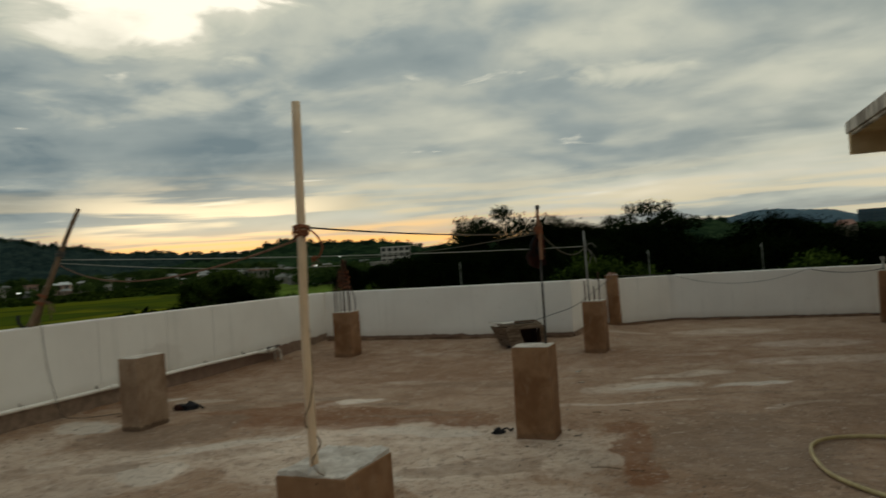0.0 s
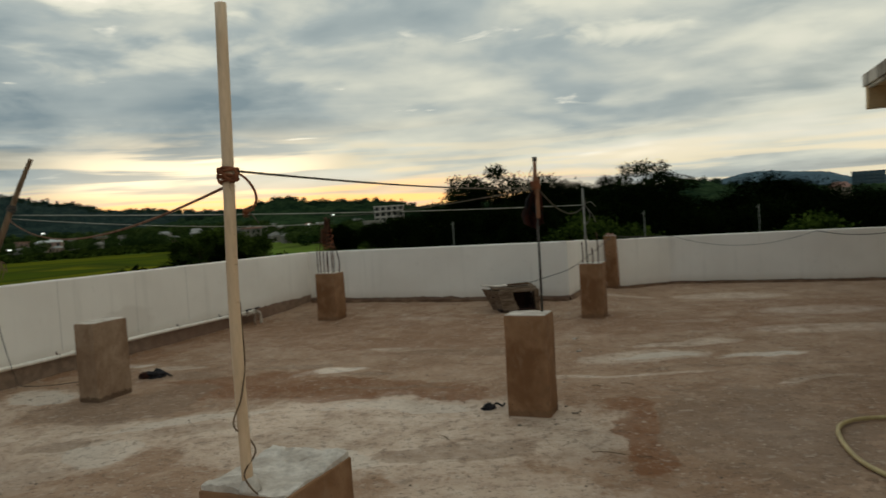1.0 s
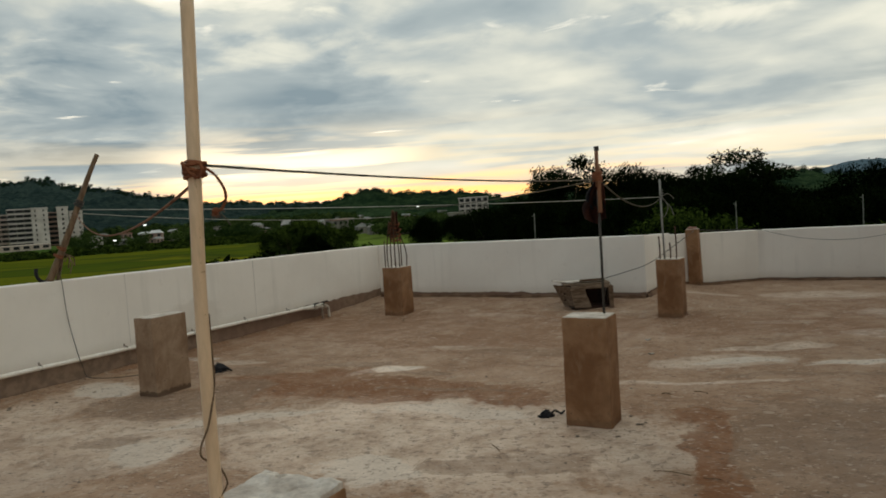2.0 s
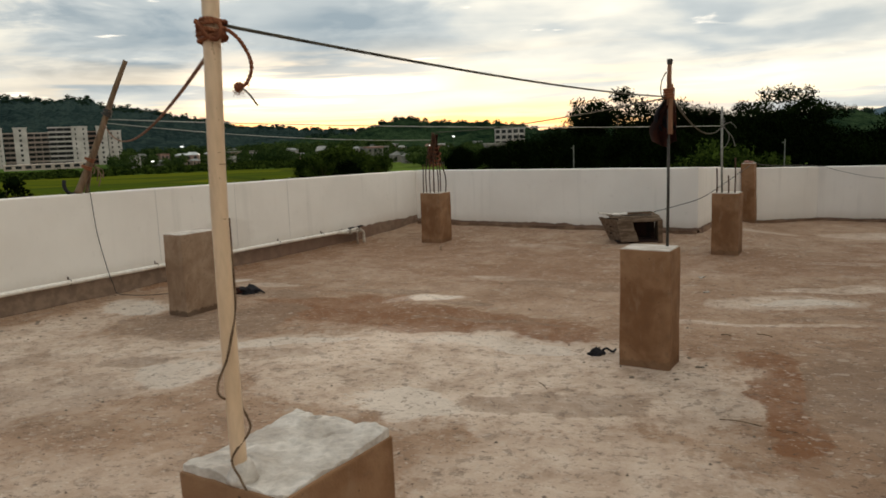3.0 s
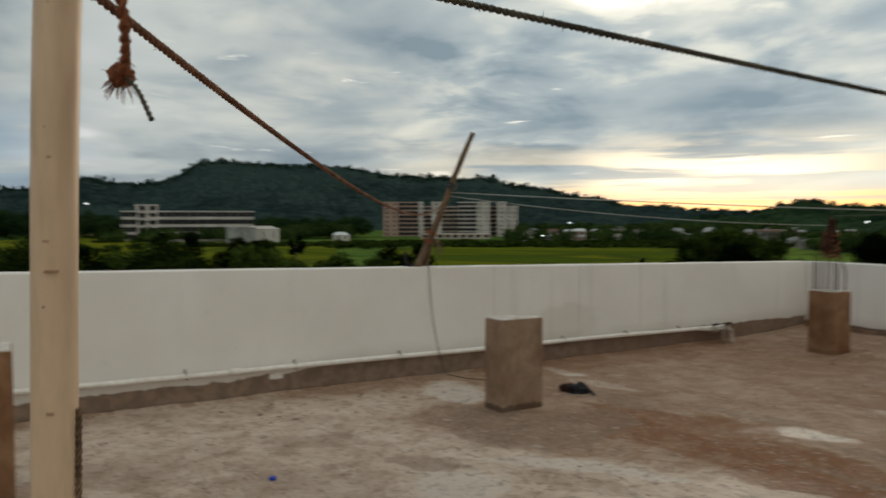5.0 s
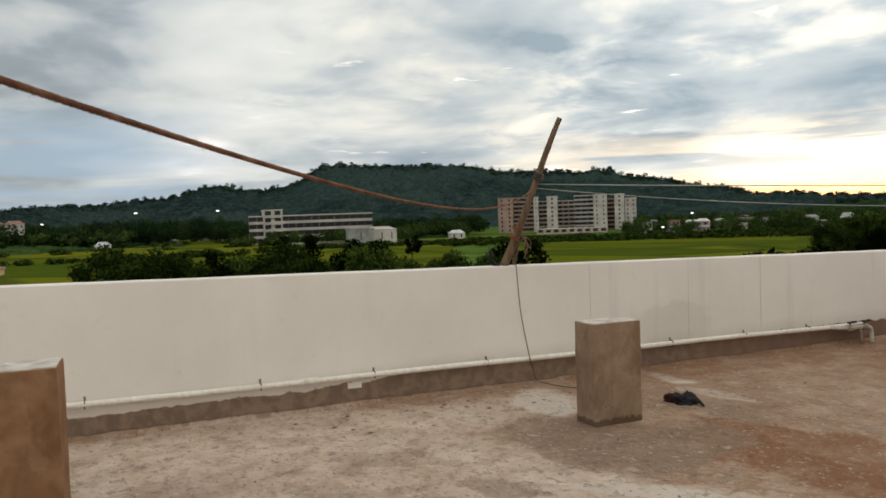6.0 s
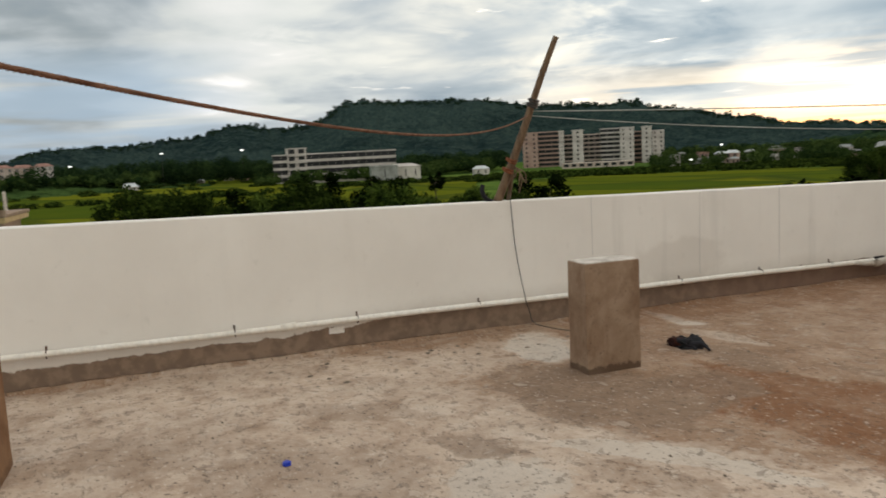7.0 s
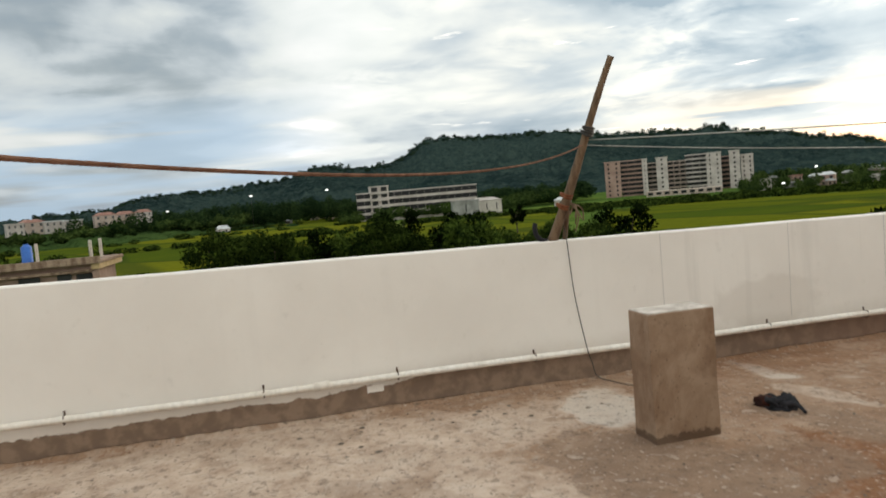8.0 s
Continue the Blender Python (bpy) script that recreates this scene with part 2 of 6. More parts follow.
def make_floor_material():
    m, k, bsdf = material("cement_screed", 0.8, 0.0, 0.35)
    p = coords(k)
    warp_a, warp_b = k.noise(p, 1.1, 5.0), k.noise(k.scaled(p, 1, 1, 1, (9, 4, 2)), 1.1, 5.0)
    off = k.add("CombineXYZ")
    k.link(k.math("MULTIPLY", k.math("SUBTRACT", warp_a, 0.5), 0.8), off.inputs[0])
    k.link(k.math("MULTIPLY", k.math("SUBTRACT", warp_b, 0.5), 0.8), off.inputs[1])
    add = k.add("VectorMath", operation="ADD")
    k.link(p, add.inputs[0])
    k.link(off.outputs[0], add.inputs[1])
    q = add.outputs[0]

    worn = k.noise(k.scaled(p, 1, 1, 1, (3.7, 1.9, 0)), 3.6, 10.0, 0.72, 0.0)
    rag = k.math("MULTIPLY", k.math("SUBTRACT", worn, 0.5), 1.5)

    def spots(places):
        total = None
        for cx, cy, rx, ry, turn, weight in places:
            length = k.add("VectorMath", operation="LENGTH")
            k.link(k.scaled(q, rx, ry, 1.0, (cx, cy, 0), radians(turn), "TEXTURE"), length.inputs[0])
            one = k.math("MULTIPLY", k.fade(k.math("ADD", length.outputs["Value"], rag), 1.10, 0.90), weight)
            total = one if total is None else k.math("MAXIMUM", total, one)
        return total

    soil = spots([(-2.15, 8.48, 1.00, 0.56, -12, 1.0), (-1.10, 8.12, 1.00, 0.42, -12, 1.0), (-0.10, 7.74, 0.60, 0.28, -16, 0.95), (-1.95, 8.75, 0.60, 0.40, 10, 0.8), (1.42, 6.15, 0.20, 0.98, -8, 1.0), (1.46, 7.02, 0.26, 0.22, 0, 0.9),
                  (-0.9, 11.6, 2.6, 1.5, -20, 0.40), (2.6, 10.9, 2.2, 0.7, -15, 0.40), (-3.9, 11.4, 0.5, 2.0, -21, 0.55), (5.5, 11.5, 2.0, 0.9, -20, 0.35)])
    dirt = spots([(-3.20, 7.80, 0.85, 0.42, -10, 1.0), (-2.85, 8.30, 0.42, 0.45, 0, 0.85), (-3.05, 9.15, 0.55, 0.22, -12, 0.9), (-1.75, 9.28, 0.55, 0.12, -12, 0.95), (-0.85, 8.75, 0.30, 0.10, -12, 0.9), (2.35, 6.2, 0.75, 1.25, -8, 0.95), (4.2, 7.2, 1.2, 0.8, 0, 0.6), (3.4, 4.6, 1.4, 0.8, 20, 0.6),
                  (0.10, 5.95, 0.62, 0.24, 0, 0.70), (-2.2, 6.88, 0.45, 0.16, 10, 0.40), (-3.15, 6.62, 0.34, 0.16, 20, 0.8), (-3.5, 5.75, 0.70, 0.45, 20, 0.45), (-4.15, 6.55, 0.45, 0.16, 30, 0.4), (-4.5, 5.2, 0.5, 0.20, 20, 0.35), (-2.9, 5.4, 0.45, 0.24, 10, 0.45), (0.35, 9.6, 0.9, 0.18, -12, 0.6), (3.0, 8.2, 1.1, 0.10, -4, 0.7), (1.64, 6.35, 0.05, 0.55, -8, 1.0), (-0.55, 7.98, 0.75, 0.05, -14, 0.9)])
    lime = spots([(-0.50, 6.62, 1.95, 1.12, -14, 1.0), (-1.30, 8.95, 0.42, 0.17, 22, 1.0), (-4.32, 8.48, 0.50, 0.32, -25, 1.0), (-4.10, 10.0, 0.36, 0.14, -5, 1.0), (-3.4, 9.7, 0.45, 0.09, -8, 0.8), (2.05, 8.85, 0.72, 0.26, 2, 0.95), (1.75, 8.02, 0.75, 0.07, -2, 0.9), (3.40, 8.70, 0.50, 0.11, -3, 1.0),
                  (2.75, 9.4, 0.55, 0.16, 4, 0.9), (3.32, 7.52, 0.34, 0.07, 0, 0.9), (-2.05, 7.30, 0.95, 0.22, 24, 1.0), (-3.3, 7.05, 0.75, 0.20, 12, 1.0), (-2.75, 6.55, 0.55, 0.45, 10, 0.9), (-3.9, 6.3, 1.5, 1.1, 25, 0.80), (2.7, 13.6, 0.8, 0.2, -20, 0.7), (0.3, 4.9, 0.9, 0.6, 0, 0.8), (4.9, 9.9, 1.3, 0.3, -15, 0.7), (-2.0, 3.8, 2.4, 1.2, 0, 0.6),
                  (-4.4, 4.4, 1.4, 1.2, 0, 0.85), (-5.5, 5.4, 0.75, 3.2, -21, 1.0), (-0.6, 10.0, 0.5, 0.12, -15, 0.6), (0.9, 11.2, 0.5, 0.10, -15, 0.6), (-0.2, 12.4, 0.7, 0.12, -20, 0.5), (5.9, 9.3, 0.8, 0.14, -10, 0.8), (5.3, 11.3, 0.8, 0.40, -12, 0.75), (4.6, 13.2, 0.9, 0.35, -15, 0.7), (4.55, 7.7, 0.45, 0.10, -8, 0.8), (4.4, 10.15, 0.55, 0.20, -8, 0.8), (3.3, 10.95, 0.5, 0.14, -10, 0.7), (2.97, 9.45, 0.45, 0.14, 0, 0.9)])
    ice = spots([(-4.34, 8.46, 0.42, 0.26, -25, 1.0), (-1.30, 8.95, 0.36, 0.13, 22, 0.9), (-4.10, 10.0, 0.30, 0.10, -5, 0.9), (-2.30, 7.22, 0.70, 0.11, 24, 0.8), (3.40, 8.70, 0.42, 0.08, -3, 0.8), (-0.85, 5.92, 0.42, 0.34, 0, 0.9), (-0.35, 7.25, 0.75, 0.18, -14, 0.7), (2.2, 8.82, 0.42, 0.12, 0, 0.9), (-2.70, 6.42, 0.30, 0.28, 0, 0.7)])
    broad, mid, fine = k.noise(p, 0.55, 6.0, 0.6, 0.4), k.noise(p, 2.6, 7.0, 0.62, 0.5), k.noise(p, 17.0, 6.0, 0.6)
    grit = k.noise(p, 90.0, 3.0, 0.6)
    flake = k.noise(p, 10.0, 9.0, 0.66, 0.0)
    c = k.ramp(mid, [(0.30, (0.245, 0.138, 0.082)), (0.44, (0.318, 0.192, 0.121)), (0.55, (0.368, 0.234, 0.154)), (0.70, (0.440, 0.300, 0.212))])
    c = k.mix(k.math("MULTIPLY", k.fade(broad, 0.56, 0.38), 0.34), c, (0.235, 0.132, 0.080))
    pale = k.ramp(worn, [(0.34, (0.350, 0.236, 0.166)), (0.45, (0.480, 0.347, 0.260)), (0.53, (0.560, 0.424, 0.330)), (0.66, (0.640, 0.508, 0.410))])
    pale = k.mix(k.math("MULTIPLY", k.fade(broad, 0.52, 0.36), 0.35), pale, (0.30, 0.215, 0.160))
    c = k.mix(k.math("MULTIPLY", k.fade(worn, 0.55, 0.66), 0.40), c, (0.44, 0.355, 0.285))
    c = k.mix(k.math("MULTIPLY", lime, k.fade(mid, 0.26, 0.42, 0.50, 1.0)), c, pale)
    c = k.mix(k.math("MULTIPLY", ice, k.fade(mid, 0.30, 0.50, 0.45, 0.85)), c, (0.57, 0.485, 0.410))
    c = k.mix(k.math("MULTIPLY", soil, k.fade(mid, 0.80, 0.35, 0.45, 1.0)), c, (0.212, 0.088, 0.036))
    c = k.mix(k.math("MULTIPLY", dirt, k.fade(mid, 0.70, 0.35, 0.50, 0.95)), c, (0.232, 0.146, 0.096))
    # the screed's skin flaking off: grey-brown islands with pale rims
    c = k.mix(k.math("MULTIPLY", k.fade(flake, 0.590, 0.615), k.math("ADD", 0.12, k.math("MULTIPLY", lime, 0.42))), c, (0.195, 0.138, 0.102))
    rim = k.math("ABSOLUTE", k.math("SUBTRACT", flake, 0.597))
    c = k.mix(k.math("MULTIPLY", k.fade(rim, 0.013, 0.004), 0.50), c, (0.085, 0.055, 0.038))
    # chips and scabs, their relief shading put into the colour as dark and pale
    chip = k.noise(k.scaled(p, 1, 1.7, 1, (1.3, 8.1, 0), 0.4), 21.0, 4.0, 0.5)
    c = k.mix(k.math("MULTIPLY", k.fade(chip, 0.630, 0.665), 0.70), c, (0.075, 0.046, 0.030))
    c = k.mix(k.math("MULTIPLY", k.fade(chip, 0.365, 0.325), 0.60), c, (0.60, 0.49, 0.40))
    scab = k.noise(k.scaled(p, 1, 1.4, 1, (6.1, 2.7, 0), 0.9), 7.5, 7.0, 0.62, 0.4)
    edge = k.fade(k.math("ABSOLUTE", k.math("SUBTRACT", scab, 0.60)), 0.016, 0.004)
    c = k.mix(k.math("MULTIPLY", edge, 0.36), c, (0.105, 0.066, 0.044))
    c = k.mix(k.math("MULTIPLY", k.fade(scab, 0.615, 0.64), 0.45), c, (0.53, 0.42, 0.34))
    c = k.mix(k.math("MULTIPLY", k.fade(flake, 0.43, 0.33), 0.30), c, (0.50, 0.43, 0.37))
    c = k.mix(k.math("MULTIPLY", k.fade(fine, 0.54, 0.70), 0.20), c, (0.15, 0.100, 0.075))
    c = k.mix(k.math("MULTIPLY", k.fade(fine, 0.44, 0.28), 0.22), c, (0.50, 0.44, 0.39))
    c = k.mix(k.math("MULTIPLY", k.fade(grit, 0.55, 0.80), 0.30), c, (0.11, 0.08, 0.06))
    k.link(c, bsdf.inputs["Base Color"])
    k.link(k.math("SUBTRACT", 0.92, k.math("ADD", k.math("MULTIPLY", k.fade(broad, 0.45, 0.66), 0.26), k.math("ADD", k.math("MULTIPLY", lime, 0.12), k.math("MULTIPLY", ice, 0.22)))), bsdf.inputs["Roughness"])
    h = k.math("ADD", k.math("SUBTRACT", k.math("MULTIPLY", worn, 0.9), k.math("MULTIPLY", k.fade(flake, 0.585, 0.615), 0.25)), k.math("ADD", k.math("MULTIPLY", fine, 0.5), k.math("MULTIPLY", grit, 0.22)))
    bump(k, bsdf, k.math("ADD", h, k.math("MULTIPLY", k.fade(scab, 0.59, 0.62), 0.3)), 0.65, 0.02)
    return m


def make_wall_material(name="white_wall_paint", damp=None, bare_to=0.17, ragged=0.12):
    """Old white paint on plaster: faint streaks, smudges, worn off near the floor."""
    m, k, bsdf = material(name, 0.75, 0.0, 0.3)
    p = coords(k)
    a, b = k.noise(p, 0.9, 5.0, 0.55), k.noise(p, 9.0, 5.0)
    grain = k.noise(p, 130.0, 3.0)
    drip = k.noise(k.scaled(p, 5.5, 5.5, 0.35), 1.0, 5.0, 0.6)
    c = k.mix(k.fade(a, 0.35, 0.7), (0.770, 0.722, 0.672), (0.838, 0.792, 0.742))
    run = k.math("MULTIPLY", k.fade(drip, 0.54, 0.72), k.fade(sep_axis(k, p, 1), 8.8, 10.2, 0.05, 0.22))
    c = k.mix(run, c, (0.50, 0.47, 0.43))
    c = k.mix(k.math("MULTIPLY", k.fade(b, 0.60, 0.78), 0.14), c, (0.42, 0.38, 0.33))
    if damp:
        length = k.add("VectorMath", operation="LENGTH")
        (x, y, z), (rx, rz), turn = damp
        k.link(k.scaled(p, rx, rx, rz, (x, y, z), turn, "TEXTURE"), length.inputs[0])
        ring = k.math("ADD", length.outputs["Value"], k.math("MULTIPLY", k.math("SUBTRACT", a, 0.5), 1.6))
        ring = k.math("ADD", ring, k.math("MULTIPLY", k.math("SUBTRACT", b, 0.5), 0.7))
        c = k.mix(k.math("MULTIPLY", k.fade(ring, 1.10, 0.80), 0.24), c, (0.50, 0.44, 0.38))
    sep = k.add("SeparateXYZ")
    k.link(p, sep.inputs[0])
    rag = k.math("ADD", sep.outputs[2], k.math("MULTIPLY", k.math("SUBTRACT", k.noise(p, 4.0, 10.0, 0.74), 0.5), ragged))
    if damp:
        rag = k.math("SUBTRACT", rag, k.fade(sep.outputs[1], 6.4, 8.2, 0.0, 0.065))
    bare = k.fade(rag, bare_to + 0.006, bare_to - 0.006)
    # bare plaster tones also hold the pipe's shadow, darker and redder northwards
    rusty = k.math("MULTIPLY", k.fade(sep.outputs[1], 9.6, 12.0), k.fade(a, 0.30, 0.55))
    shaded_earth = k.mix(k.fade(b, 0.40, 0.62), (0.125, 0.070, 0.044), (0.235, 0.150, 0.102))
    c = k.mix(bare, c, k.mix(k.math("MULTIPLY", rusty, 0.75), shaded_earth, (0.120, 0.040, 0.022)))
    splash = k.math("MULTIPLY", k.fade(rag, bare_to + 0.16, bare_to - 0.02), 0.28)
    c = k.mix(splash, c, (0.40, 0.31, 0.24))
    k.link(c, bsdf.inputs["Base Color"])
    bump(k, bsdf, k.math("ADD", k.math("MULTIPLY", grain, 0.4), k.math("SUBTRACT", k.math("MULTIPLY", b, 0.8), bare)), 0.30, 0.008)
    return m


def make_column_material(name, dark, light, damp_foot=0.35, pitted=0.80):
    m, k, bsdf = material(name, 0.88, 0.0, 0.25)
    p = coords(k)
    rnd = k.add("ObjectInfo").outputs["Random"]
    big, b = k.noise(p, 2.6, 6.0, 0.6, 0.4), k.noise(p, 22.0, 5.0)
    drip = k.noise(k.scaled(p, 6.5, 6.5, 2.2), 1.0, 6.0, 0.60, 0.3)
    grain = k.noise(p, 160.0, 3.0)
    pits = k.add("TexVoronoi")
    k.link(p, pits.inputs["Vector"])
    pits.inputs["Scale"].default_value = 30.0
    pit = k.math("MULTIPLY", k.fade(k.math("ADD", pits.outputs["Distance"], k.math("MULTIPLY", b, 0.55)), 0.46, 0.36), k.fade(sep_axis(k, pits.outputs["Color"], 0), 0.78, 0.84))
    c = k.mix(k.fade(big, 0.36, 0.62), dark, light)
    c = k.mix(k.math("MULTIPLY", k.fade(drip, 0.50, 0.70), 0.40), c, (0.165, 0.082, 0.042))
    c = k.mix(k.math("MULTIPLY", k.fade(drip, 0.44, 0.34), 0.30), c, (0.34, 0.228, 0.150))
    c = k.mix(k.math("MULTIPLY", k.fade(b, 0.56, 0.75), 0.35), c, (0.12, 0.075, 0.05))
    c = k.mix(k.math("MULTIPLY", pit, pitted), c, (0.055, 0.030, 0.020))
    foot = k.fade(k.math("ADD", sep_axis(k, p, 2), k.math("MULTIPLY", k.math("SUBTRACT", b, 0.5), 0.12)), 0.07, 0.05)
    c = k.mix(k.math("MULTIPLY", foot, damp_foot), c, (0.085, 0.050, 0.032))
    k.link(c, bsdf.inputs["Base Color"])
    bump(k, bsdf, k.math("ADD", k.math("MULTIPLY", grain, 0.3), k.math("SUBTRACT", k.math("MULTIPLY", b, 0.6), pit)), 0.5, 0.012)
    return m


def sep_axis(k, vec, n):
    s = k.add("SeparateXYZ")
    k.link(vec, s.inputs[0])
    return s.outputs[n]


def make_leaf_material(name, dark, light, scale=0.45, vary=0.65):
    m, k, bsdf = material(name, 0.85, 0.0, 0.0)
    isl = k.add("NewGeometry").outputs["Random Per Island"]
    rnd = k.add("ObjectInfo").outputs["Random"]
    a = k.noise(coords(k), scale, 3.0)
    # broad noise puts lit and shaded leaf clumps into the colour
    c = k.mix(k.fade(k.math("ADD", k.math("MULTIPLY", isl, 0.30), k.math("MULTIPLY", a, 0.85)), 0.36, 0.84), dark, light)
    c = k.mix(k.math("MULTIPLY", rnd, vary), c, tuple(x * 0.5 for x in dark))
    k.link(c, bsdf.inputs["Base Color"])
    return m


def make_wood_hill_material(name, dark, light):
    """Distant forest canopy."""
    m, k, bsdf = material(name, 0.95, 0.0, 0.0)
    p = coords(k)
    a, b, d = k.noise(p, 0.0045, 5.0), k.noise(p, 0.045, 5.0, 0.7), k.noise(p, 0.16, 3.0, 0.7)
    c = k.mix(k.fade(b, 0.36, 0.66), dark, light)
    c = k.mix(k.math("MULTIPLY", k.fade(a, 0.42, 0.62), 0.5), c, tuple(x * 1.35 for x in light))
    c = k.mix(k.math("MULTIPLY", k.fade(d, 0.48, 0.66), 0.55), c, tuple(x * 0.5 for x in dark))
    k.link(c, bsdf.inputs["Base Color"])
    bump(k, bsdf, k.math("ADD", b, k.math("MULTIPLY", d, 0.5)), 0.9, 9.0)
    return m


def make_ground_material():
    m, k, bsdf = material("green_land", 0.95, 0.0, 0.0)
    p = coords(k)
    a, b, d = k.noise(p, 0.006, 5.0, 0.6, 0.8), k.noise(p, 0.05, 6.0, 0.65), k.noise(p, 0.7, 4.0)
    c = k.ramp(a, [(0.34, (0.035, 0.068, 0.018)), (0.47, (0.075, 0.13, 0.028)), (0.56, (0.13, 0.19, 0.035)), (0.68, (0.10, 0.115, 0.04))])
    c = k.mix(k.math("MULTIPLY", k.fade(b, 0.48, 0.66), 0.6), c, (0.028, 0.052, 0.015))
    c = k.mix(k.math("MULTIPLY", k.fade(d, 0.45, 0.7), 0.3), c, (0.05, 0.07, 0.02))
    k.link(c, bsdf.inputs["Base Color"])
    bump(k, bsdf, d, 0.4, 0.5)
    return m


def make_paddy_material():
    """Standing rice in long parcels, each a little different, with darker banks."""
    m, k, bsdf = material("rice_field", 0.95, 0.0, 0.0)
    p = coords(k)
    cells = k.add("TexVoronoi")
    k.link(k.scaled(p, 0.012, 0.030, 1, (0, 0, 0), 0.5), cells.inputs["Vector"])
    cells.inputs["Scale"].default_value = 1.0
    bank = k.add("TexVoronoi", feature="DISTANCE_TO_EDGE")
    k.link(k.scaled(p, 0.012, 0.030, 1, (0, 0, 0), 0.5), bank.inputs["Vector"])
    bank.inputs["Scale"].default_value = 1.0
    a, b = k.noise(p, 0.03, 5.0), k.noise(p, 0.6, 4.0)
    tone = k.math("ADD", k.math("MULTIPLY", sep_axis(k, cells.outputs["Color"], 0), 0.6), k.math("MULTIPLY", a, 0.5))
    c = k.ramp(tone, [(0.2, (0.050, 0.078, 0.010)), (0.5, (0.086, 0.104, 0.010)), (0.8, (0.130, 0.136, 0.012))])
    c = k.mix(k.math("MULTIPLY", k.fade(bank.outputs["Distance"], 0.06, 0.02), 0.6), c, (0.030, 0.048, 0.012))
    c = k.mix(k.math("MULTIPLY", k.fade(b, 0.45, 0.7), 0.35), c, (0.040, 0.062, 0.012))
    k.link(c, bsdf.inputs["Base Color"])
    bump(k, bsdf, b, 0.4, 0.4)
    return m


M_FLOOR = make_floor_material()
M_WALL = make_wall_material()
M_WALL_EAST = make_wall_material("white_wall_paint_east", None, 0.045, 0.09)
M_WALL_DAMP = make_wall_material("white_wall_paint_damp", ((-4.36, 10.54, 0.47), (0.58, 0.22), radians(69)), 0.172, 0.15)
M_COLUMN = make_column_material("weathered_concrete", (0.190, 0.090, 0.042), (0.300, 0.165, 0.090))
M_COLUMN_PALE = make_column_material("pale_weathered_concrete", (0.225, 0.140, 0.089), (0.345, 0.238, 0.165), 0.75, 0.4)
M_SCREED = plain("pale_mortar", (0.44, 0.38, 0.33), (0.70, 0.64, 0.58), 9.0, 0.9, grain=45, depth=0.6, dist=0.012)
M_FILLET = plain("cement_fillet", (0.15, 0.098, 0.070), (0.29, 0.215, 0.165), 4.0, 0.9, grain=40, depth=0.5, dist=0.012)
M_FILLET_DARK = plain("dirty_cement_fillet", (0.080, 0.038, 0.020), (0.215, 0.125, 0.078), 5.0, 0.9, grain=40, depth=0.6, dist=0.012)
M_PVC = plain("aged_white_pvc", (0.80, 0.74, 0.66), (0.87, 0.83, 0.77), 5.0, 0.45, grain=30, depth=0.05, spec=0.45, stretch=(1, 1, 0.4))
M_PVC_DUSTY = plain("dusty_white_pvc", (0.44, 0.37, 0.31), (0.66, 0.60, 0.53), 9.0, 0.55, grain=40, depth=0.1)
M_PVC_DIRTY = plain("dirty_pvc", (0.22, 0.165, 0.125), (0.44, 0.37, 0.305), 9.0, 0.6, grain=40, depth=0.1)
M_POLE = plain("cream_pvc", (0.66, 0.460, 0.298), (0.79, 0.580, 0.400), 3.0, 0.42, grain=25, depth=0.05, spec=0.45, stretch=(3, 3, 0.6))
M_RUST = plain("rusty_steel", (0.055, 0.030, 0.020), (0.13, 0.065, 0.038), 30.0, 0.8, 0.3, grain=200, depth=0.4, dist=0.002)
M_TWINE = plain("brown_twine", (0.090, 0.052, 0.030), (0.22, 0.145, 0.090), 40.0, 0.95, grain=300, depth=0.6, dist=0.002)
M_SLACK = plain("faded_coir_rope", (0.145, 0.062, 0.036), (0.28, 0.145, 0.092), 20.0, 0.95, grain=300, depth=0.8, dist=0.003)
M_CORD = plain("grey_cord", (0.10, 0.095, 0.085), (0.20, 0.19, 0.17), 4.0, 0.8, grain=60, depth=0.1)
M_ROPE = plain("coir_rope", (0.15, 0.046, 0.022), (0.30, 0.110, 0.052), 20.0, 0.95, grain=300, depth=0.8, dist=0.003)
M_ROPE_DARK = plain("grey_rope", (0.05, 0.045, 0.035), (0.13, 0.115, 0.085), 20.0, 0.95, grain=300, depth=0.8, dist=0.003)
M_WIRE = plain("pale_wire", (0.30, 0.30, 0.27), (0.46, 0.46, 0.42), 3.0, 0.6, grain=40, depth=0.1)
M_CABLE = plain("dark_cable", (0.035, 0.032, 0.028), (0.08, 0.07, 0.06), 4.0, 0.6, grain=40, depth=0.1)
M_BAMBOO = plain("dry_bamboo", (0.105, 0.062, 0.036), (0.215, 0.140, 0.085), 5.0, 0.7, grain=60, depth=0.3, stretch=(6, 6, 0.6))
M_TIMBER = plain("grey_timber", (0.105, 0.068, 0.044), (0.27, 0.195, 0.140), 5.0, 0.85, grain=50, depth=0.4, stretch=(1, 6, 6))
M_CLOTH_BLACK = plain("black_cloth", (0.008, 0.008, 0.010), (0.028, 0.026, 0.030), 12.0, 0.9, grain=120, depth=0.4)
M_CLOTH_RED = plain("brown_red_cloth", (0.026, 0.008, 0.006), (0.075, 0.022, 0.013), 10.0, 0.95, grain=140, depth=0.5)
M_HOSE = plain("yellow_hose", (0.36, 0.27, 0.12), (0.50, 0.40, 0.20), 4.0, 0.5, grain=40, depth=0.05, spec=0.4)
